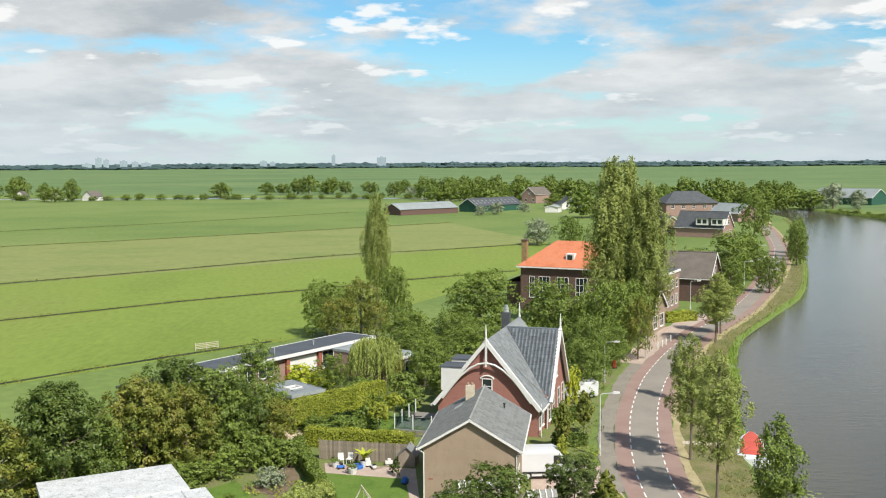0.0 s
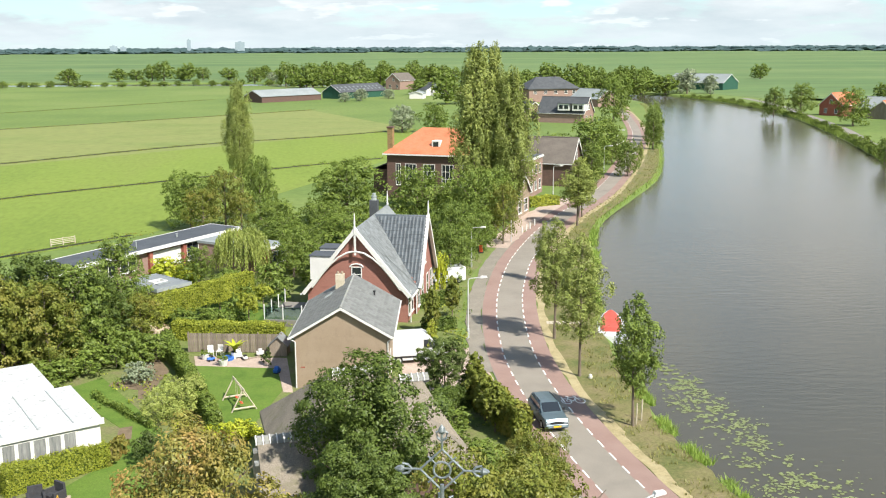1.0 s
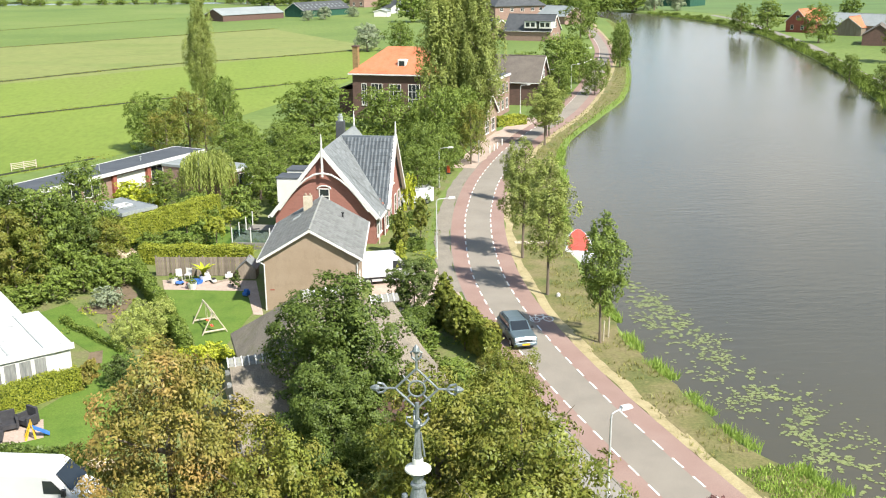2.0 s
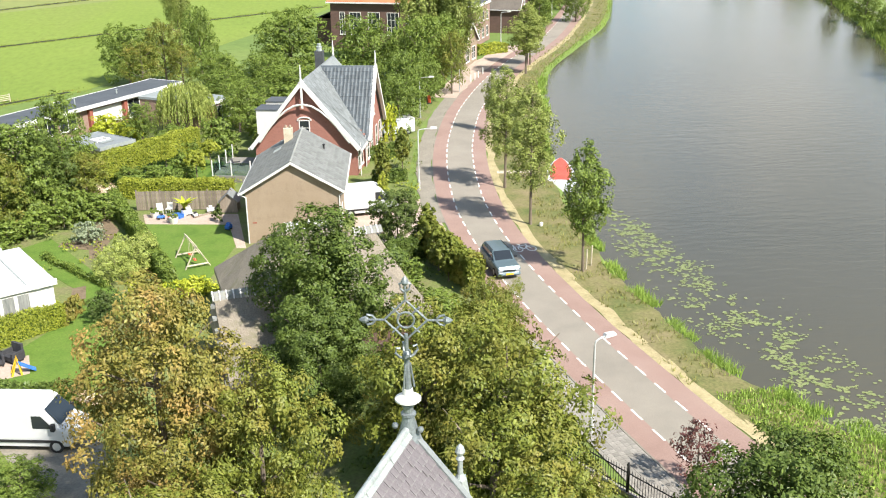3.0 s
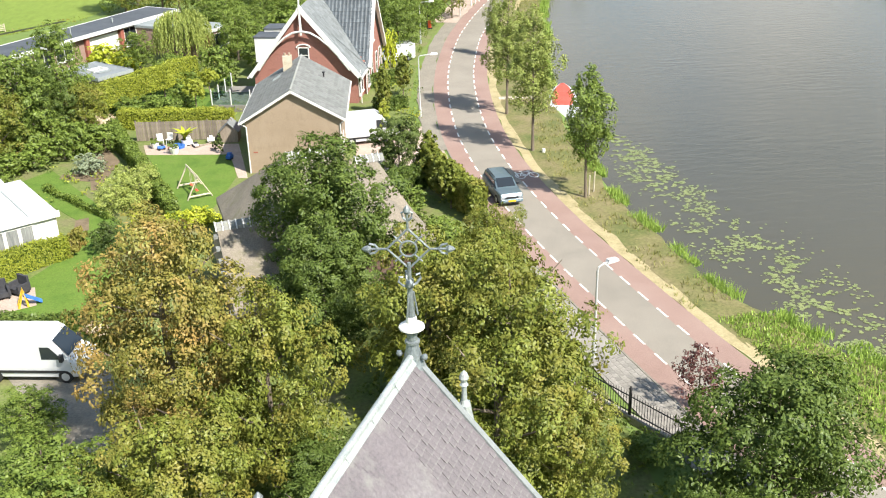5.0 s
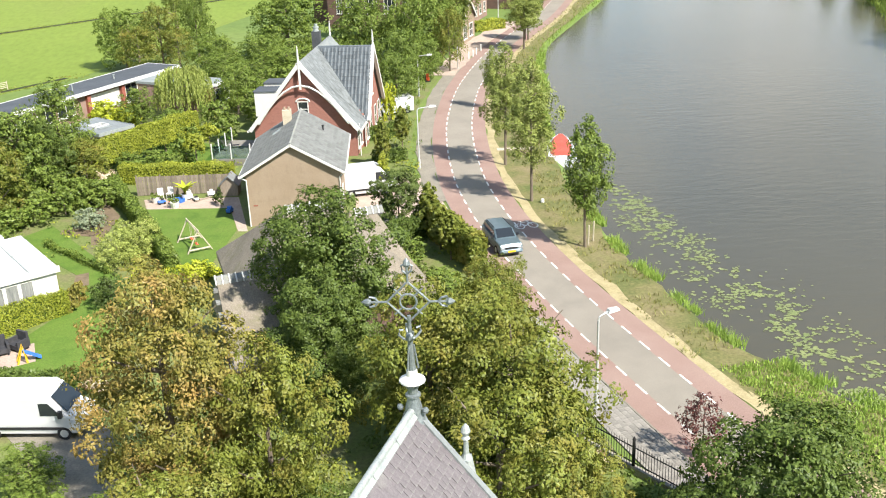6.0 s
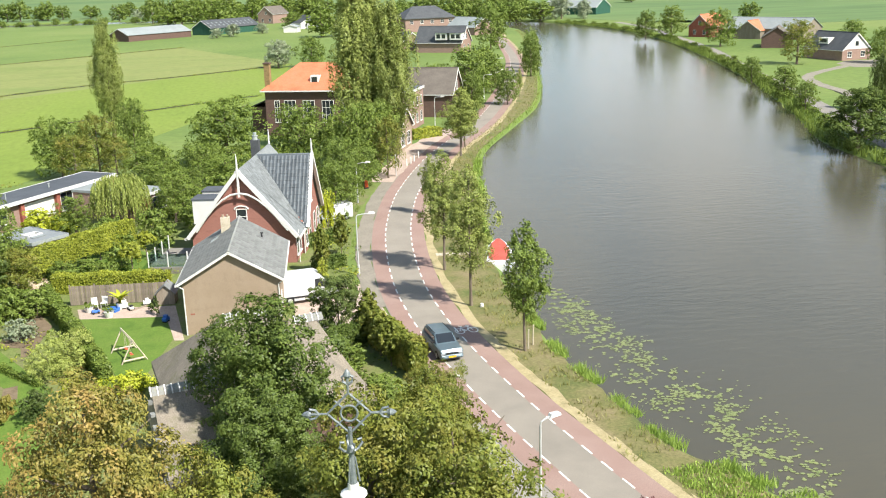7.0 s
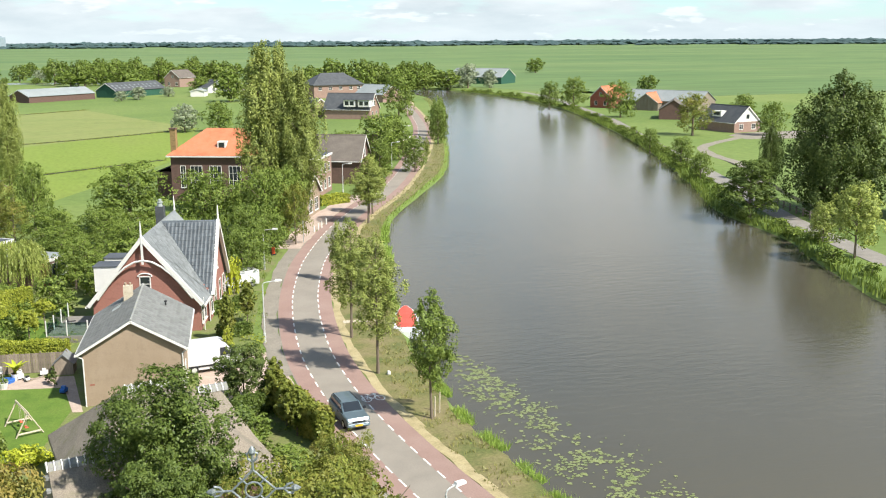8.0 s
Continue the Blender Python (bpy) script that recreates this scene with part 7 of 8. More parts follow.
def big_leaf_plant(x, y, label):
    """A white tub with long arching leaves, each with its own curve."""
    e = thing("potted_plant", pose(x, y, 0.03), label, "plant")
    part("pot", lathe([(0.28, 0), (0.36, 0.5), (0.33, 0.5), (0.31, 0.42)], 14), M["white"], e)
    rl = random.Random(6)
    for k in range(11):
        a, ln, w = 2.4 * k, rl.uniform(0.9, 1.5), rl.uniform(0.13, 0.2)
        u, v = Vector((cos(a), sin(a), 0)), Vector((-sin(a), cos(a), 0))
        bm = bmesh.new()
        rows = []
        for i in range(7):
            t = i / 6
            p = u * ln * (0.15 * t + 0.6 * t * t) + Vector((0, 0, 0.45 + ln * (1.15 * t - 0.45 * t * t)))
            h = w * max(0.08, sin(pi * (0.08 + 0.92 * t)) ** 0.8)
            rows.append([bm.verts.new(p - v * h), bm.verts.new(p - Vector((0, 0, 0.04))), bm.verts.new(p + v * h)])
        for r, q in zip(rows, rows[1:]):
            for i in range(2):
                bm.faces.new((r[i], r[i + 1], q[i + 1], q[i]))
        part("leaf", bm, L_["lime"], e, "yellow arching leaf")


def toy_car(x, y, a, mt, label):
    e = thing("toy_car", pose(x, y, 0.03, 0, 0, a), label, "toy")
    part("body", loft([(-0.32, 0.16, 0.1, 0.24, 0.3), (-0.1, 0.2, 0.08, 0.3, 0.3), (0.3, 0.18, 0.1, 0.26, 0.3)]), M[mt], e)
    part("seat", boxes((-0.2, 0.0, -0.12, 0.12, 0.3, 0.42)), M["black_trim"], e)
    for q in (-0.2, 0.2):
        for s_ in (-0.2, 0.2):
            part("wheel", tube([(q, s_ - 0.03, 0.09), (q, s_ + 0.03, 0.09)], 0.09, 10), M["tyre"], e)


def garden_seat(x, y, a, label):
    e = thing("garden_chair", pose(x, y, 0.03, 0, 0, a), label, "chair", "terrace chairs")
    part("seat", boxes((-0.24, 0.24, -0.24, 0.24, 0.4, 0.44)), M["white"], e)
    part("backrest", boxes((-0.24, 0.24, 0.21, 0.25, 0.44, 0.9)), M["white"], e)
    for sx in (-0.2, 0.2):
        for sy in (-0.2, 0.2):
            part("leg", tube([(sx, sy, 0), (sx, sy, 0.4)], 0.02, 6), M["white"], e)


def sand_tray(x, y, label):
    e = thing("sand_tray", pose(x, y, 0.03, 0, 0, 20), label, "toy")
    part("rim", lathe([(0.55, 0), (0.6, 0.2), (0.52, 0.2), (0.5, 0.06)], 8), M["blue_plastic"], e)
    part("sand", lathe([(0.49, 0.06), (0.49, 0.1), (0.1, 0.12)], 8), M["sand"], e)


toy_car(-7.4, 78.2, 30, "red_plastic", "red ride-on toy car on the terrace")
toy_car(-5.6, 78.5, 110, "white", "white ride-on toy beside the potted plant")
toy_car(-8.3, 78.5, 200, "blue_plastic", "blue ride-on toy on the terrace")
garden_seat(-8.4, 79.7, 10, "white garden chair against the board fence")
garden_seat(-7.7, 79.8, -20, "white garden chair beside the toys")
sand_tray(-7.0, 78.7, "blue plastic sand tray on the terrace")
part("crossbar", boxes((-0.75, 0.75, -0.06, 0.06, 0.05, 0.13)), M["wood"], thing("balance_beam", pose(-5.0, 78.6, 0.0, 0, 0, 40), "weathered wooden beam lying on the terrace", "beam"))
plant(tree("pot_conifer", "small dark conifer on the terrace edge", "young", 1.7, 0.35, 0.05, "deep", 900, 0.06, 98, 0.03, 10, category="shrub"), [(-3.6, 76.4, 1.0, 1.0, 0), (-4.0, 77.3, 0.5, 0.9, 2)])


big_leaf_plant(-6.4, 79.1, "yellow-leaved potted plant in a white tub on the terrace")
plant(tree("clipped_tree", "small round-headed green tree on a bare stem", "round", 3.1, 1.15, 1.5, "hedge", 3600, 0.075, 95, 0.06, 14), [(-5.8, 88.3, 1.0, 1.0, 0), (-4.7, 93.2, 0.9, 0.85, 2)])
plant(tree("laurel_bush", "tall dense dark green laurel beside the drive", "round", 4.6, 2.0, 0.1, "deep", 14000, 0.075, 94, 0.08, 24, category="shrub"), [(9.3, 67.4, 1.0, 1.0, 0)])
plant(tree("round_shrub", "large clipped dark green globe shrub", "round", 2.0, 1.25, 0.0, "deep", 6000, 0.055, 96, 0.05, 18, category="shrub"), [(-10.0, 58.7, 1.0, 1.0, 0)])
plant(tree("bronze_grass", "rust-coloured feathery garden grass clump", "round", 1.2, 0.7, 0.0, "autumn", 1500, 0.09, 97, 0.03, 9, droop=1.5, category="grass"), [(-12.2, 60.4, 1.0, 1.0, 0), (-12.4, 59.0, 0.8, 0.9, 2)])
single("soil_path", sheet([(-14.3, 80.6), (-13.0, 80.8), (-11.3, 76.4), (-12.2, 70.4), (-12.7, 70.2), (-13.0, 72.2), (-15.4, 73.4), (-15.2, 74.4), (-12.6, 75.4)], 0.036), M["soil"], "bare brown soil path between the beds", "path", kind="structure")
single("soil_bed", sheet([(-13.0, 64.6), (-12.2, 64.9), (-11.9, 62.6), (-12.9, 62.6)], 0.04), M["soil"], "dark planted flower bed", "flower bed", kind="structure")


def wicker_chair(x, y, a):
    e = thing("lounge_chair", pose(x, y, 0.04, 0, 0, a), "dark grey wicker lounge chair on the patio", "chair", "patio chairs")
    part("seat", boxes((-0.4, 0.4, -0.4, 0.4, 0.15, 0.42)), M["wicker"], e)
    part("backrest", boxes((-0.4, 0.4, 0.3, 0.45, 0.42, 1.0)), M["wicker"], e)
    for s in (-1, 1):
        part("armrest", boxes((s * 0.42 - 0.07, s * 0.42 + 0.07, -0.4, 0.42, 0.15, 0.65)), M["wicker"], e)
        part("foot", boxes((s * 0.36 - 0.04, s * 0.36 + 0.04, -0.36, 0.36, 0, 0.15)), M["black_trim"], e)


wicker_chair(-15.5, 53.6, 20)
wicker_chair(-14.6, 54.0, -40)
wicker_chair(-15.9, 52.3, 100)
tr = thing("toy_slide", pose(-14.0, 52.3, 0.04, 0, 0, 15), "small yellow and blue toy slide on the patio", "toy slide")
part("chute", slab([(0, -0.2, 0.7), (0, 0.2, 0.7), (0.9, 0.2, 0.1), (0.9, -0.2, 0.1)], 0.06), M["blue_plastic"], tr)
for q in (-0.24, 0.24):
    part("leg", tube([(-0.35, q, 0), (0, q, 0.95), (0.15, q, 0)], 0.07, 6), M["yellow_plastic"], tr)

# glass-walled terrace beside the brick house
gt = thing("glass_terrace", pose(-4.5, 88.4, 0, 0, 0, -16) @ Matrix.Diagonal((0.8, 1, 1, 1)), "raised terrace with glass screens and white posts", "terrace")
part("deck", boxes((0, 4.6, 0, 6.5, 0, 0.6)), M["paver"], gt)
for x in (0.1, 2.3, 4.5):
    pst = part("post", boxes((x - 0.05, x + 0.05, 0.05, 0.15, 0.6, 2.0)), M["white"], gt)
for x in (0.1, 2.3):
    part("glass_panel", boxes((x + 0.06, x + 2.1, 0.08, 0.1, 0.65, 1.8)), M["clear"], gt)
for y in (2.2, 4.3, 6.4):
    part("post", boxes((0.05, 0.15, y - 0.05, y + 0.05, 0.6, 1.9)), M["white"], gt)
for y in (0.1, 2.2, 4.3):
    part("glass_panel", boxes((0.08, 0.1, y + 0.06, y + 2.0, 0.65, 1.75)), M["clear"], gt)
for x, y in ((1.2, 2.0), (3.2, 3.2)):
    wicker_chair(-4.6 + x * 0.7, 89.0 + y, 30 * x)
gate = thing("field_gate", pose(-33.0, 129.4, 0, 0, 0, 38) @ Matrix.Diagonal((0.85, 1, 0.72, 1)), "pale grey wooden field gate", "gate")
for z in (0.35, 0.65, 0.95, 1.25):
    part("rail", boxes((0, 3.8, -0.03, 0.03, z, z + 0.1)), M["wood_light"], gate)
for x in (0, 1.9, 3.8):
    part("post", boxes((x - 0.06, x + 0.06, -0.06, 0.06, 0, 1.45)), M["wood_light"], gate)

# wrought fence in front of the church
iron = thing("iron_fence", pose(12.6, 37.6, 0, 0, 0, -62), "black wrought-iron fence on a stone kerb", "fence")
part("kerb_stone", boxes((0, 7.5, -0.12, 0.12, 0, 0.35)), M["paver"], iron)
for z in (0.5, 1.25):
    part("rail", boxes((0, 7.5, -0.02, 0.02, z, z + 0.04)), M["iron"], iron)
bar_me = mesh_of("bar", tube([(0, 0, 0.3), (0, 0, 1.35), (0, 0, 1.5)], [0.014, 0.014, 0.004], 5))
bar_me.materials.append(M["iron"])
for k in range(50):
    part("bar", bar_me, None, iron, at=Matrix.Translation((0.075 + 0.15 * k, 0, 0)))
for x in (0, 3.75, 7.5):
    part("post", lathe([(0.06, 0.3), (0.06, 1.6), (0.09, 1.65), (0.02, 1.8)], 8, at=(x, 0, 0)), M["iron"], iron)

# tree stakes and a white bucket on the verge
for x, y in ((21.3, 60.3), (21.9, 61.0)):
    sk = thing("tree_stake", pose(x, y, 0), "short wooden stake beside a young tree", "stake")
    part("stake", tube([(0, 0, 0), (0.03, 0, 1.5)], 0.05, 6), M["wood_light"], sk)
bk_ = thing("white_stone", pose(20.9, 69.9, 0.03), "small white marker stone on the verge", "marker")
part("stone", lathe([(0.14, 0), (0.16, 0.1), (0.13, 0.28), (0.05, 0.32)], 8), M["white"], bk_)

# planting between the garden lawns and under the church trees
def inside(x, y, poly):
    hit = False
    for (x0, y0), (x1, y1) in zip(poly, poly[1:] + poly[:1]):
        if (y0 > y) != (y1 > y) and x < (x1 - x0) * (y - y0) / (y1 - y0) + x0:
            hit = not hit
    return hit


GARDENS = [[(-20, 74), (-9.5, 60.5), (-6.6, 62), (-12.6, 84), (-18, 86)], [(-15, 86.5), (-12, 84.5), (-2.5, 83), (-1.8, 92), (-7, 104), (-18, 98)], [(7.6, 44), (14.0, 41), (12.2, 54), (11.2, 66), (8, 64)], [(-8, 25), (13.5, 25), (14, 42), (-4, 45)],
           [(9.5, 78), (12.5, 78), (16.5, 100), (12.5, 98)], [(-8, 104), (8, 102), (22, 120), (26, 130), (10, 152), (-16, 146), (-16, 130)], [(-30, 62), (-18, 74), (-16, 84), (-24, 92), (-38, 84)]]
CLEAR = [[(-9.4, 77.4), (-2.9, 75.8), (-2.4, 70.5), (-4.2, 63.8), (-6.0, 64.2)], [(-16.2, 75.5), (-9.8, 63.2), (-9.0, 49.5), (-15.5, 50.6), (-12.4, 63.8), (-18.5, 73.0)]]
rg = np.random.default_rng(17)
cover = []
for poly in GARDENS:
    xs, ys = [q[0] for q in poly], [q[1] for q in poly]
    for _ in range(int((max(xs) - min(xs)) * (max(ys) - min(ys)) * 0.9)):
        x, y = rg.uniform(min(xs), max(xs)), rg.uniform(min(ys), max(ys))
        if inside(x, y, poly) and not any(inside(x, y, c) for c in CLEAR) and noise.noise(Vector((x * 0.5, y * 0.5, 7))) > -0.12:
            r_ = rg.uniform(0.25, 0.6)
            cover.append((x, y, r_ * 0.45, r_, r_ * rg.uniform(0.5, 1.1)))
for leaf, part_, seed_ in (("green", cover[0::3], 1), ("hedge", cover[1::3], 2), ("dark", cover[2::3], 3)):
    v, f = leaf_cloud(part_, 10000, 0.105, seed_)
    single("ground_cover", from_arrays("ground_cover", v, f), L_[leaf], "low mixed garden planting between the lawns", "planting", kind="stuff")
v, f = leaf_cloud([(-13.4, 83.2, 1.2, 0.8, 0.6), (-12.6, 83.8, 1.3, 0.6, 0.5), (-9.4, 46.6, 0.9, 0.6, 0.5), (12.9, 34.6, 0.6, 0.6, 0.45)], 1300, 0.09, 9)
single("hydrangea", from_arrays("hydrangea", v, f), L_["flower"], "pale flowering hydrangea bushes", "shrub", kind="stuff")

# reeds, rough grass and lily pads along the near bank
rng = np.random.default_rng(4)
reeds, rough_g = [], []
for i, p in enumerate(BANK_LEFT):
    s = side_of(BANK_LEFT, i)
    if 15 < p.y < 130 and p.x < 60:
        for k in range(60):
            q = p - s * rng.uniform(-0.2, 1.0) + Vector((s.y, -s.x, 0)) * rng.uniform(-1.5, 1.5)
            dense = noise.noise(Vector((q.y * 0.11, 3.3, 0)))
            if p.y < 48 or 50 < p.y < 64 or dense > 0.1 and not 70 < p.y < 93:
                reeds.append((q.x, q.y, WATER + 0.45))
        for k in range(50):
            q = p - s * rng.uniform(0.7, 3.6) + Vector((s.y, -s.x, 0)) * rng.uniform(-1.5, 1.5)
            rough_g.append((q.x, q.y, 0.02))
    elif 130 <= p.y < 420:
        for k in range(12 if p.y < 250 else 0):
            q = p - s * rng.uniform(-0.3, 1.6) + Vector((s.y, -s.x, 0)) * rng.uniform(-1.5, 1.5)
            reeds.append((q.x, q.y, WATER + 0.45))
        for k in range(30):
            q = p - s * rng.uniform(0.2, 3.5) + Vector((s.y, -s.x, 0)) * rng.uniform(-1.5, 1.5)
            rough_g.append((q.x, q.y, 0))
edge_g = []
for i, p in enumerate(BANK_LEFT):
    s = side_of(BANK_LEFT, i)
    if (30 < p.y < 73 or 90 < p.y < 100) and p.x < 60:
        for k in range(int(150 + 110 * noise.noise(Vector((p.y * 0.13, 8.1, 0))))):
            q = p - s * abs(rng.normal(0, 0.45)) + Vector((s.y, -s.x, 0)) * rng.uniform(-1.5, 1.5)
            edge_g.append((q.x, q.y, WATER + 0.5))
tufts("edge_grass", edge_g, 0.5, 0.045, L_["reed"], "dense lush grass overhanging the water's edge", 3, 0.45, 15)
tufts("reeds", reeds, 0.72, 0.055, L_["reed"], "bright green reeds along the river edge", 3, 0.18, 5)
tufts("verge_grass", rough_g, 0.3, 0.05, L_["grass"], "rough dry grass on the river verge", 3, 0.4, 6)
meadow_g = [(rng.uniform(20.5, 34), rng.uniform(14, 42), 0.02) for _ in range(18000)]
meadow_g = [q for q in meadow_g if min((b.x for b in BANK_LEFT if abs(b.y - q[1]) < 2.5 and b.x < 70), default=0) > q[0] + 0.3 and min((abs(b.x - q[0]) for b in ROAD if abs(b.y - q[1]) < 2), default=0) > 3.6]
tufts("bank_grass", meadow_g, 0.24, 0.06, L_["reed"], "lush green grass on the river bank", 3, 0.3, 8)
far_reed = []
for i, p in enumerate(BANK_RIGHT):
    s = side_of(BANK_RIGHT, i)
    if 50 < p.y < 480 and p.x > 60:
        for k in range(36):
            q = p + s * rng.uniform(-0.3, 3.0) + Vector((s.y, -s.x, 0)) * rng.uniform(-1.5, 1.5)
            far_reed.append((q.x, q.y, WATER + 0.4))
tufts("far_reeds", far_reed, 1.1, 0.16, L_["green"], "reeds and scrub along the opposite bank", 3, 0.25, 7)
pads_v, pads_f = [], []
PAD_Y = (33, 37, 42, 47, 52, 59, 67, 71, 76)
PAD_IN = (28.6, 27.3, 26.4, 25.8, 25.2, 25.2, 25.6, 26.6, 27.6)
PAD_OUT = (30.2, 29.6, 31.6, 32.0, 31.6, 30.4, 30.2, 29.6, 28.4)
while len(pads_f) < 3300:
    y = rng.uniform(33, 76)
    x_in, x_out = np.interp(y, PAD_Y, PAD_IN), np.interp(y, PAD_Y, PAD_OUT)
    f_ = rng.normal(0.5, 0.3)
    x = x_in + (x_out - x_in) * f_
    if f_ < -0.05 or noise.noise(Vector((x * 0.4, y * 0.4, 2))) * 0.6 + 0.7 * noise.noise(Vector((x * 1.9, y * 1.9, 0))) < 0.05 + 0.4 * max(0, abs(f_ - 0.5) - 0.25):
        continue
    r, a0, n0 = rng.uniform(0.04, 0.12), rng.uniform(0, 2 * pi), len(pads_v)
    pads_v += [(x + r * cos(a0 + 0.15 + 5.98 * k / 8) * 1.1, y + r * sin(a0 + 0.15 + 5.98 * k / 8), WATER + 0.012 + rng.uniform(0, 0.02)) for k in range(9)] + [(x, y, WATER + 0.012)]
    pads_f.append(list(range(n0, n0 + 10)))
single("lily_pads", from_arrays("lily_pads", pads_v, pads_f), M["pad"], "yellow-green water lily pads floating on the river", "water lilies", kind="stuff")

# ---- distance ----


def lumps(name, items, mat, label, category="woodland"):
    """Many uneven tree-like lumps (x, y, radius, height) in one mesh."""
    ico = bmesh.new()
    bmesh.ops.create_icosphere(ico, subdivisions=1, radius=1)
    bv = np.array([v.co[:] for v in ico.verts])
    bf = np.array([[v.index for v in f.verts] for f in ico.faces])
    ico.free()
    r = np.random.default_rng(9)
    vs, fs = [], []
    for i, (x, y, rad, h) in enumerate(items):
        j = 1 + 0.22 * r.normal(size=(len(bv), 1))
        vs.append(bv * j * np.array([rad, rad, h * 0.55]) + np.array([x, y, h * 0.45]))
        fs.append(bf + i * len(bv))
    return single(name, from_arrays(name, np.concatenate(vs), np.concatenate(fs)), mat, label, category, kind="stuff")


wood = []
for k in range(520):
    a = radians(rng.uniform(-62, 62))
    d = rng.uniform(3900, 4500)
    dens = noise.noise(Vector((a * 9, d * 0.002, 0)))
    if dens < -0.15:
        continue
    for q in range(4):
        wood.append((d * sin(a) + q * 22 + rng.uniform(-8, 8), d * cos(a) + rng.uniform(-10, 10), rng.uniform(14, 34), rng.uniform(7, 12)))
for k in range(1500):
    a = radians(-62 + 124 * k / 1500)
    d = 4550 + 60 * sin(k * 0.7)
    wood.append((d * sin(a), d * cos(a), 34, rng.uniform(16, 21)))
lumps("far_woods", wood, M["haze_wood"], "line of distant woods on the horizon, haze put into their blue-green colour")


def far_at(px_angle, d):
    a = radians(px_angle)
    return d * sin(a), d * cos(a)


for a, w, h in ((-19.3, 26, 46), (-18.9, 22, 40), (-18.0, 30, 34), (-17.4, 26, 30), (-16.8, 40, 26), (-19.9, 40, 24), (-6.45, 16, 54), (-3.7, 40, 44), (-10.4, 30, 30), (-9.9, 24, 26)):
    x, y = far_at(a, 4300)
    t = thing("tower_block", pose(x, y, 0, 0, 0, -a), "tower block on the far horizon, haze put into its pale colour", "building")
    part("wall", boxes((-w / 2, w / 2, -8, 8, 0, h)), M["haze_town"], t)
    part("roof_house", boxes((-w / 6, w / 6, -4, 4, h, h + 4)), M["haze_town"], t)

# mid-distance trees along the far river bank and round the farm
mid = tree("distant_tree", "round green tree in the distance", "round", 13, 6.5, 0.8, "green", 1500, 0.58, 101, 0.5, 18)
spots = [(-167, 735), (-139, 770), (-127, 775), (-116, 778), (-107, 775), (-93, 778), (-88, 770), (-79, 782), (-60, 785), (-33, 790), (-36, 700)]
spots += [(-253, 640), (-262, 645), (-246, 650), (-300, 690), (-330, 720), (-345, 700), (-315, 730), (-380, 760), (-400, 720)]
for k in range(26):
    spots.append((-10 + 4.4 * k + random.uniform(-4, 4), 655 + random.uniform(-35, 30)))
for k in range(14):
    spots.append((120 + 5 * k + random.uniform(-4, 4), 560 - 2.2 * k + random.uniform(-20, 20)))
for k in range(16):
    spots.append((92 + 6 * k, 500 + random.uniform(-14, 14)))
spots += [(-21, 746), (-10, 756), (5, 766), (14, 740), (26, 750), (45, 759), (59, 733), (78, 741)]
spots += [(58, 520), (70, 512), (20, 520), (30, 545), (258, 420), (330, 700), (60, 432), (75, 436), (150, 470), (160, 478)]
far_scrub = [(-325 + 11 * k + random.uniform(-4, 4), 664 + random.uniform(-5, 4)) for k in range(28)]
plant(mid, [(x, y, random.uniform(0.22, 0.38), random.uniform(0.4, 0.75), random.uniform(0, 6)) for x, y in far_scrub] + [(x, y, random.uniform(0.6, 1.2), random.uniform(0.8, 1.4), random.uniform(0, 6)) for x, y in spots])

# ---- roof pieces and slates, nearest last ----
# slates on the church roof, courses along the ridge
def slates(parent, y0, cols, rows_n, sw):
    up = Vector((-HWR, 0, TOP - EAV)) / rows_n
    me = mesh_of("slate", slab([ap_n * 0.017, Vector((0, -sw * 0.99, 0)) + ap_n * 0.017, Vector((0, -sw * 0.97, 0)) + up * 1.2 + ap_n * 0.010, up * 1.2 + ap_n * 0.010], 0.006))
    me.materials.append(M["slate"])
    for r in range(rows_n):
        for k in range(cols):
            p = Vector((HWR, y0 - sw * (k + 0.5 * (r % 2)) + random.uniform(-0.02, 0.02), EAV)) + up * (r + random.uniform(-0.06, 0.06)) + ap_n * random.uniform(0, 0.005)
            part("slate", me, None, parent, at=Matrix.Translation(p))


slates(slope_r, -0.1, 11, 27, 0.165)
rest = bmesh.new()
up = Vector((-HWR, 0, TOP - EAV)) / 27
for r in range(27):
    for k in range(60):
        p = Vector((HWR, -0.1 - 0.165 * 11.0 - 0.165 * (k + 0.5 * (r % 2)), EAV)) + up * r + ap_n * random.uniform(0.014, 0.02)
        q = [p, p + Vector((0, -0.163, 0)), p + Vector((0, -0.163, 0)) + up * 1.2 - ap_n * 0.008, p + up * 1.2 - ap_n * 0.008]
        low = [c - ap_n * 0.012 for c in q[:2]]
        v = [rest.verts.new(c) for c in q + low]
        rest.faces.new(v[:4])
        rest.faces.new((v[4], v[5], v[1], v[0]))
tagged(part("slate_field", rest, M["slate"], slope_r), kind="stuff")
# bushes along the opposite bank
rb = random.Random(3)
bush = tree("bank_bush", "low green bush on the opposite bank", "round", 2.6, 1.9, 0.0, "green", 800, 0.2, 131, 0.06, 14, category="shrub")
spots = []
for i, q in enumerate(BANK_RIGHT):
    if 60 < q.y < 470 and q.x > 60 and rb.random() < 0.55:
        s_ = side_of(BANK_RIGHT, i)
        c = q + s_ * rb.uniform(0.6, 3.2)
        spots.append((c.x, c.y, rb.uniform(0.3, 0.75), rb.uniform(0.6, 1.15), rb.uniform(0, 6)))
plant(bush, spots)

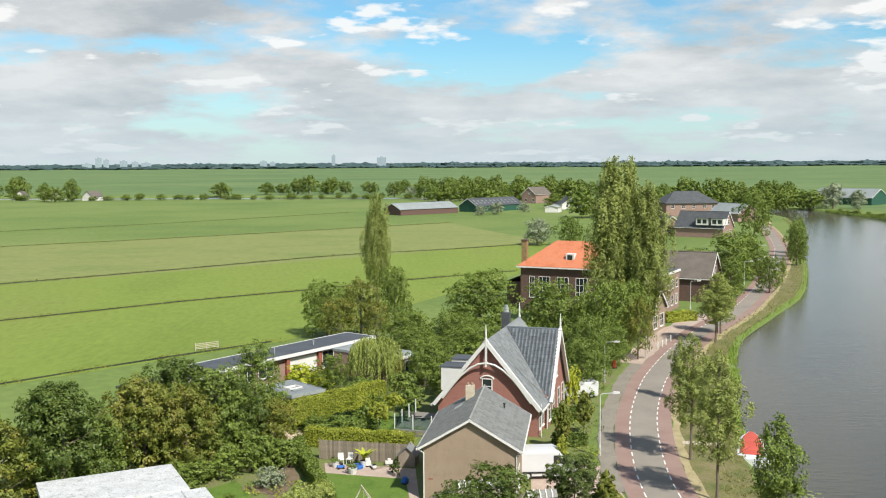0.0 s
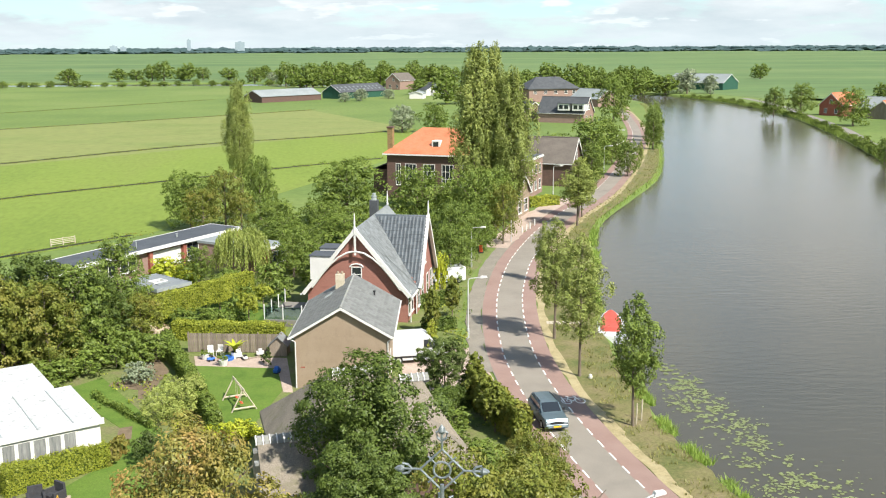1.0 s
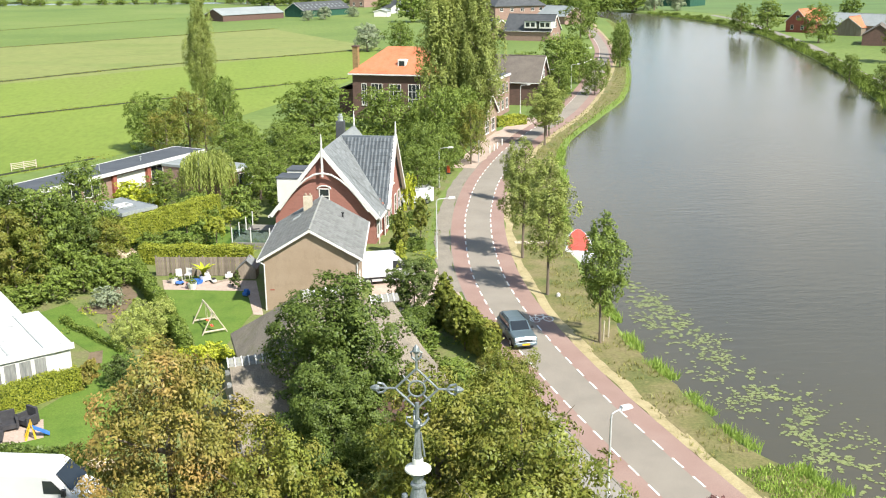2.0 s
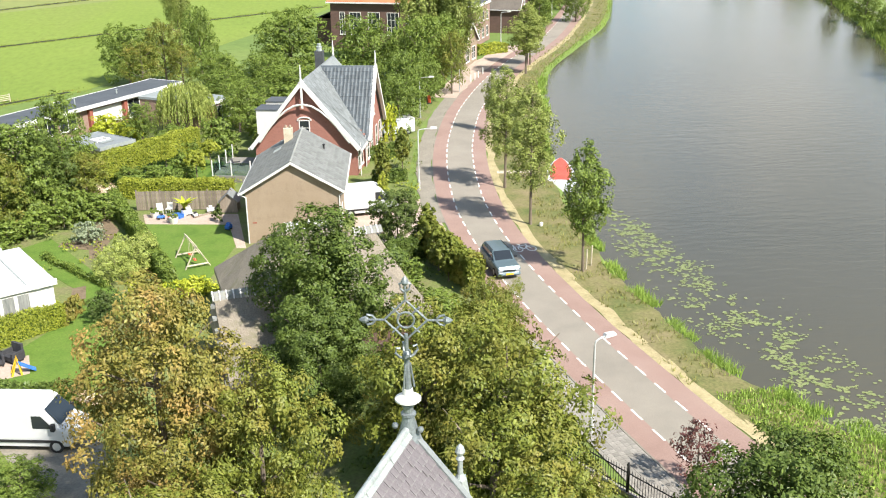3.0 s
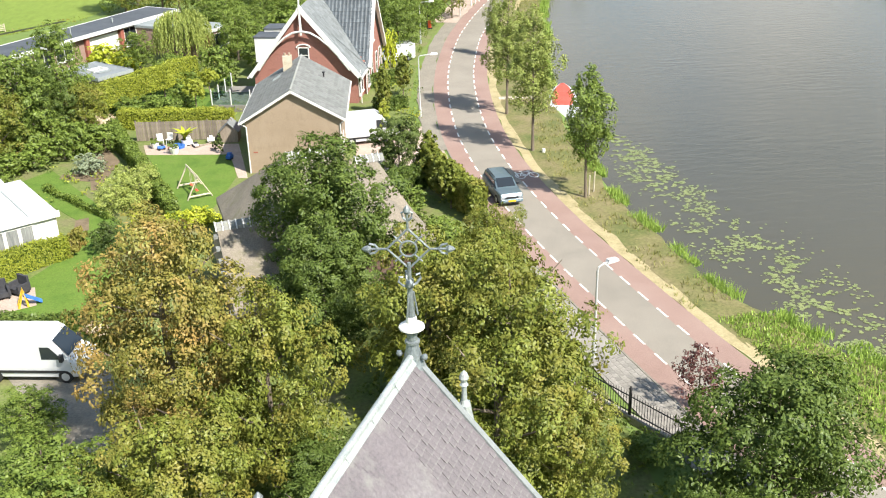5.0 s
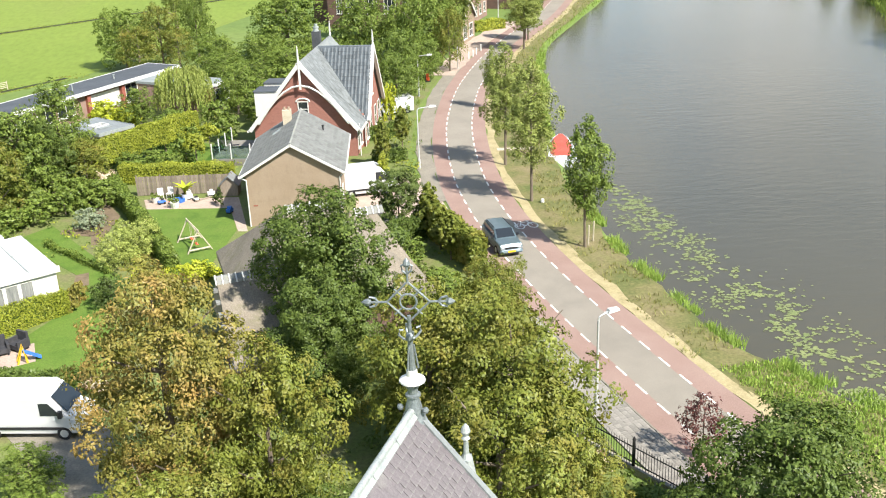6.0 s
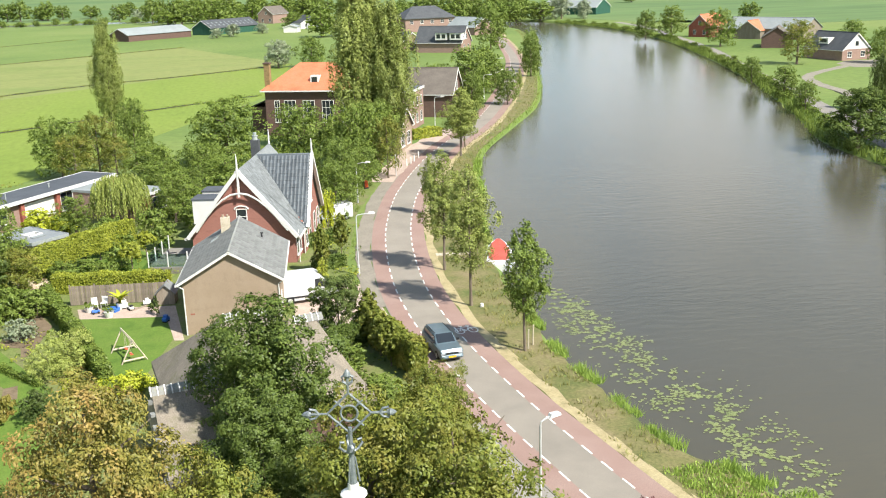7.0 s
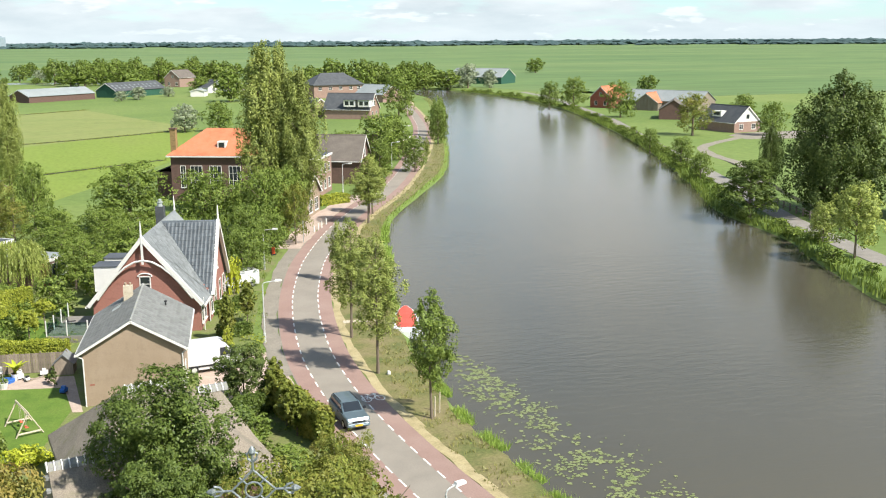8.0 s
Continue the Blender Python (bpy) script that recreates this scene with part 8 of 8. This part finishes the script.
# tiles on the rendered house and the brick house
for r, x0, z0 in brown_slopes:
    upv = Vector((bw / 2 - x0, 0, bt - z0))
    tiled(r, (x0, -0.3, z0 + 0.05), (0, bd + 0.3, 0), upv, 22, 13, M["roof_grey"])


def tile_triangle(parent, eave0, eave1, top, mat, w=0.36, h=0.38):
    """Pantiles over a triangular or cut slope: courses from the eave edge up to the top point."""
    e0, e1, t = Vector(eave0), Vector(eave1), Vector(top)
    u = (e1 - e0).normalized()
    foot = e0 + u * (t - e0).dot(u)
    vv = (t - foot)
    n_rows, v = int(vv.length / h), vv.normalized()
    n = u.cross(v)
    if n.z < 0:
        n = -n
    bm = bmesh.new()
    a, b = u * (w * 0.97), v * (h * 1.12)
    pts = [n * 0.05, a * 0.35 + n * 0.075, a * 0.7 + n * 0.045, a + n * 0.05, a + b + n * 0.02, a * 0.7 + b + n * 0.015, a * 0.35 + b + n * 0.045, b + n * 0.02]
    low = [q - n * 0.03 for q in pts[:4]]
    vs = [bm.verts.new(q) for q in pts + low]
    for k in range(3):
        bm.faces.new((vs[k], vs[k + 1], vs[6 - k], vs[7 - k]))
        bm.faces.new((vs[8 + k], vs[9 + k], vs[k + 1], vs[k]))
    me = mesh_of("pantile", bm)
    me.materials.append(mat)
    for r in range(n_rows):
        f = (r + 0.5) / n_rows
        x0, x1 = (e0.lerp(t, f) - e0).dot(u), (e1.lerp(t, f) - e0).dot(u)
        lo, hi = min(x0, x1), max(x0, x1)
        for k in range(int((hi - lo) / w)):
            part("pantile", me, None, parent, at=Matrix.Translation(e0 + u * (lo + k * w + 0.02) + v * (h * r)))


def tile_cut(parent, top0, top1, low, mat, w=0.36, h=0.38):
    """Pantiles over a triangle that stands on its point: courses widen towards the ridge."""
    a, b, c = Vector(top0), Vector(top1), Vector(low)
    u = (b - a).normalized()
    foot = a + u * (c - a).dot(u)
    vv = foot - c
    rows_n, v = int(vv.length / h), vv.normalized()
    n = u.cross(v)
    if n.z < 0:
        n = -n
    bm = bmesh.new()
    p, q = u * (w * 0.97), v * (h * 1.12)
    pts = [n * 0.05, p * 0.35 + n * 0.075, p * 0.7 + n * 0.045, p + n * 0.05, p + q + n * 0.02, p * 0.7 + q + n * 0.015, p * 0.35 + q + n * 0.045, q + n * 0.02]
    vs = [bm.verts.new(k) for k in pts + [k - n * 0.03 for k in pts[:4]]]
    for k in range(3):
        bm.faces.new((vs[k], vs[k + 1], vs[6 - k], vs[7 - k]))
        bm.faces.new((vs[8 + k], vs[9 + k], vs[k + 1], vs[k]))
    me = mesh_of("pantile", bm)
    me.materials.append(mat)
    for r in range(rows_n):
        f = (r + 0.3) / rows_n
        lo, hi = sorted(((c.lerp(a, f) - a).dot(u), (c.lerp(b, f) - a).dot(u)))
        k = 0
        while hi - (k + 1) * w > lo - w * 0.4:
            part("pantile", me, None, parent, at=Matrix.Translation(foot - vv + u * (hi - (k + 1) * w - (foot - a).dot(u)) + v * (h * r)))
            k += 1


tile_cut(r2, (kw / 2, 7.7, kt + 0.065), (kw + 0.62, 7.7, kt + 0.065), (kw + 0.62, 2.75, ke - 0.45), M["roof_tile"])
tile_triangle(r1, (kw + ko, -ko + 0.2, ke - ko * kk + 0.06), (kw + ko, 3.1, ke - ko * kk + 0.06), (kw / 2, -ko + 0.2, kt + 0.06), M["roof_light"])
tile_cut(r1, (kw / 2, -ko + 0.2, kt + 0.06), (kw / 2, 7.5, kt + 0.06), (kw + ko, 3.1, ke - ko * kk + 0.06), M["roof_light"])
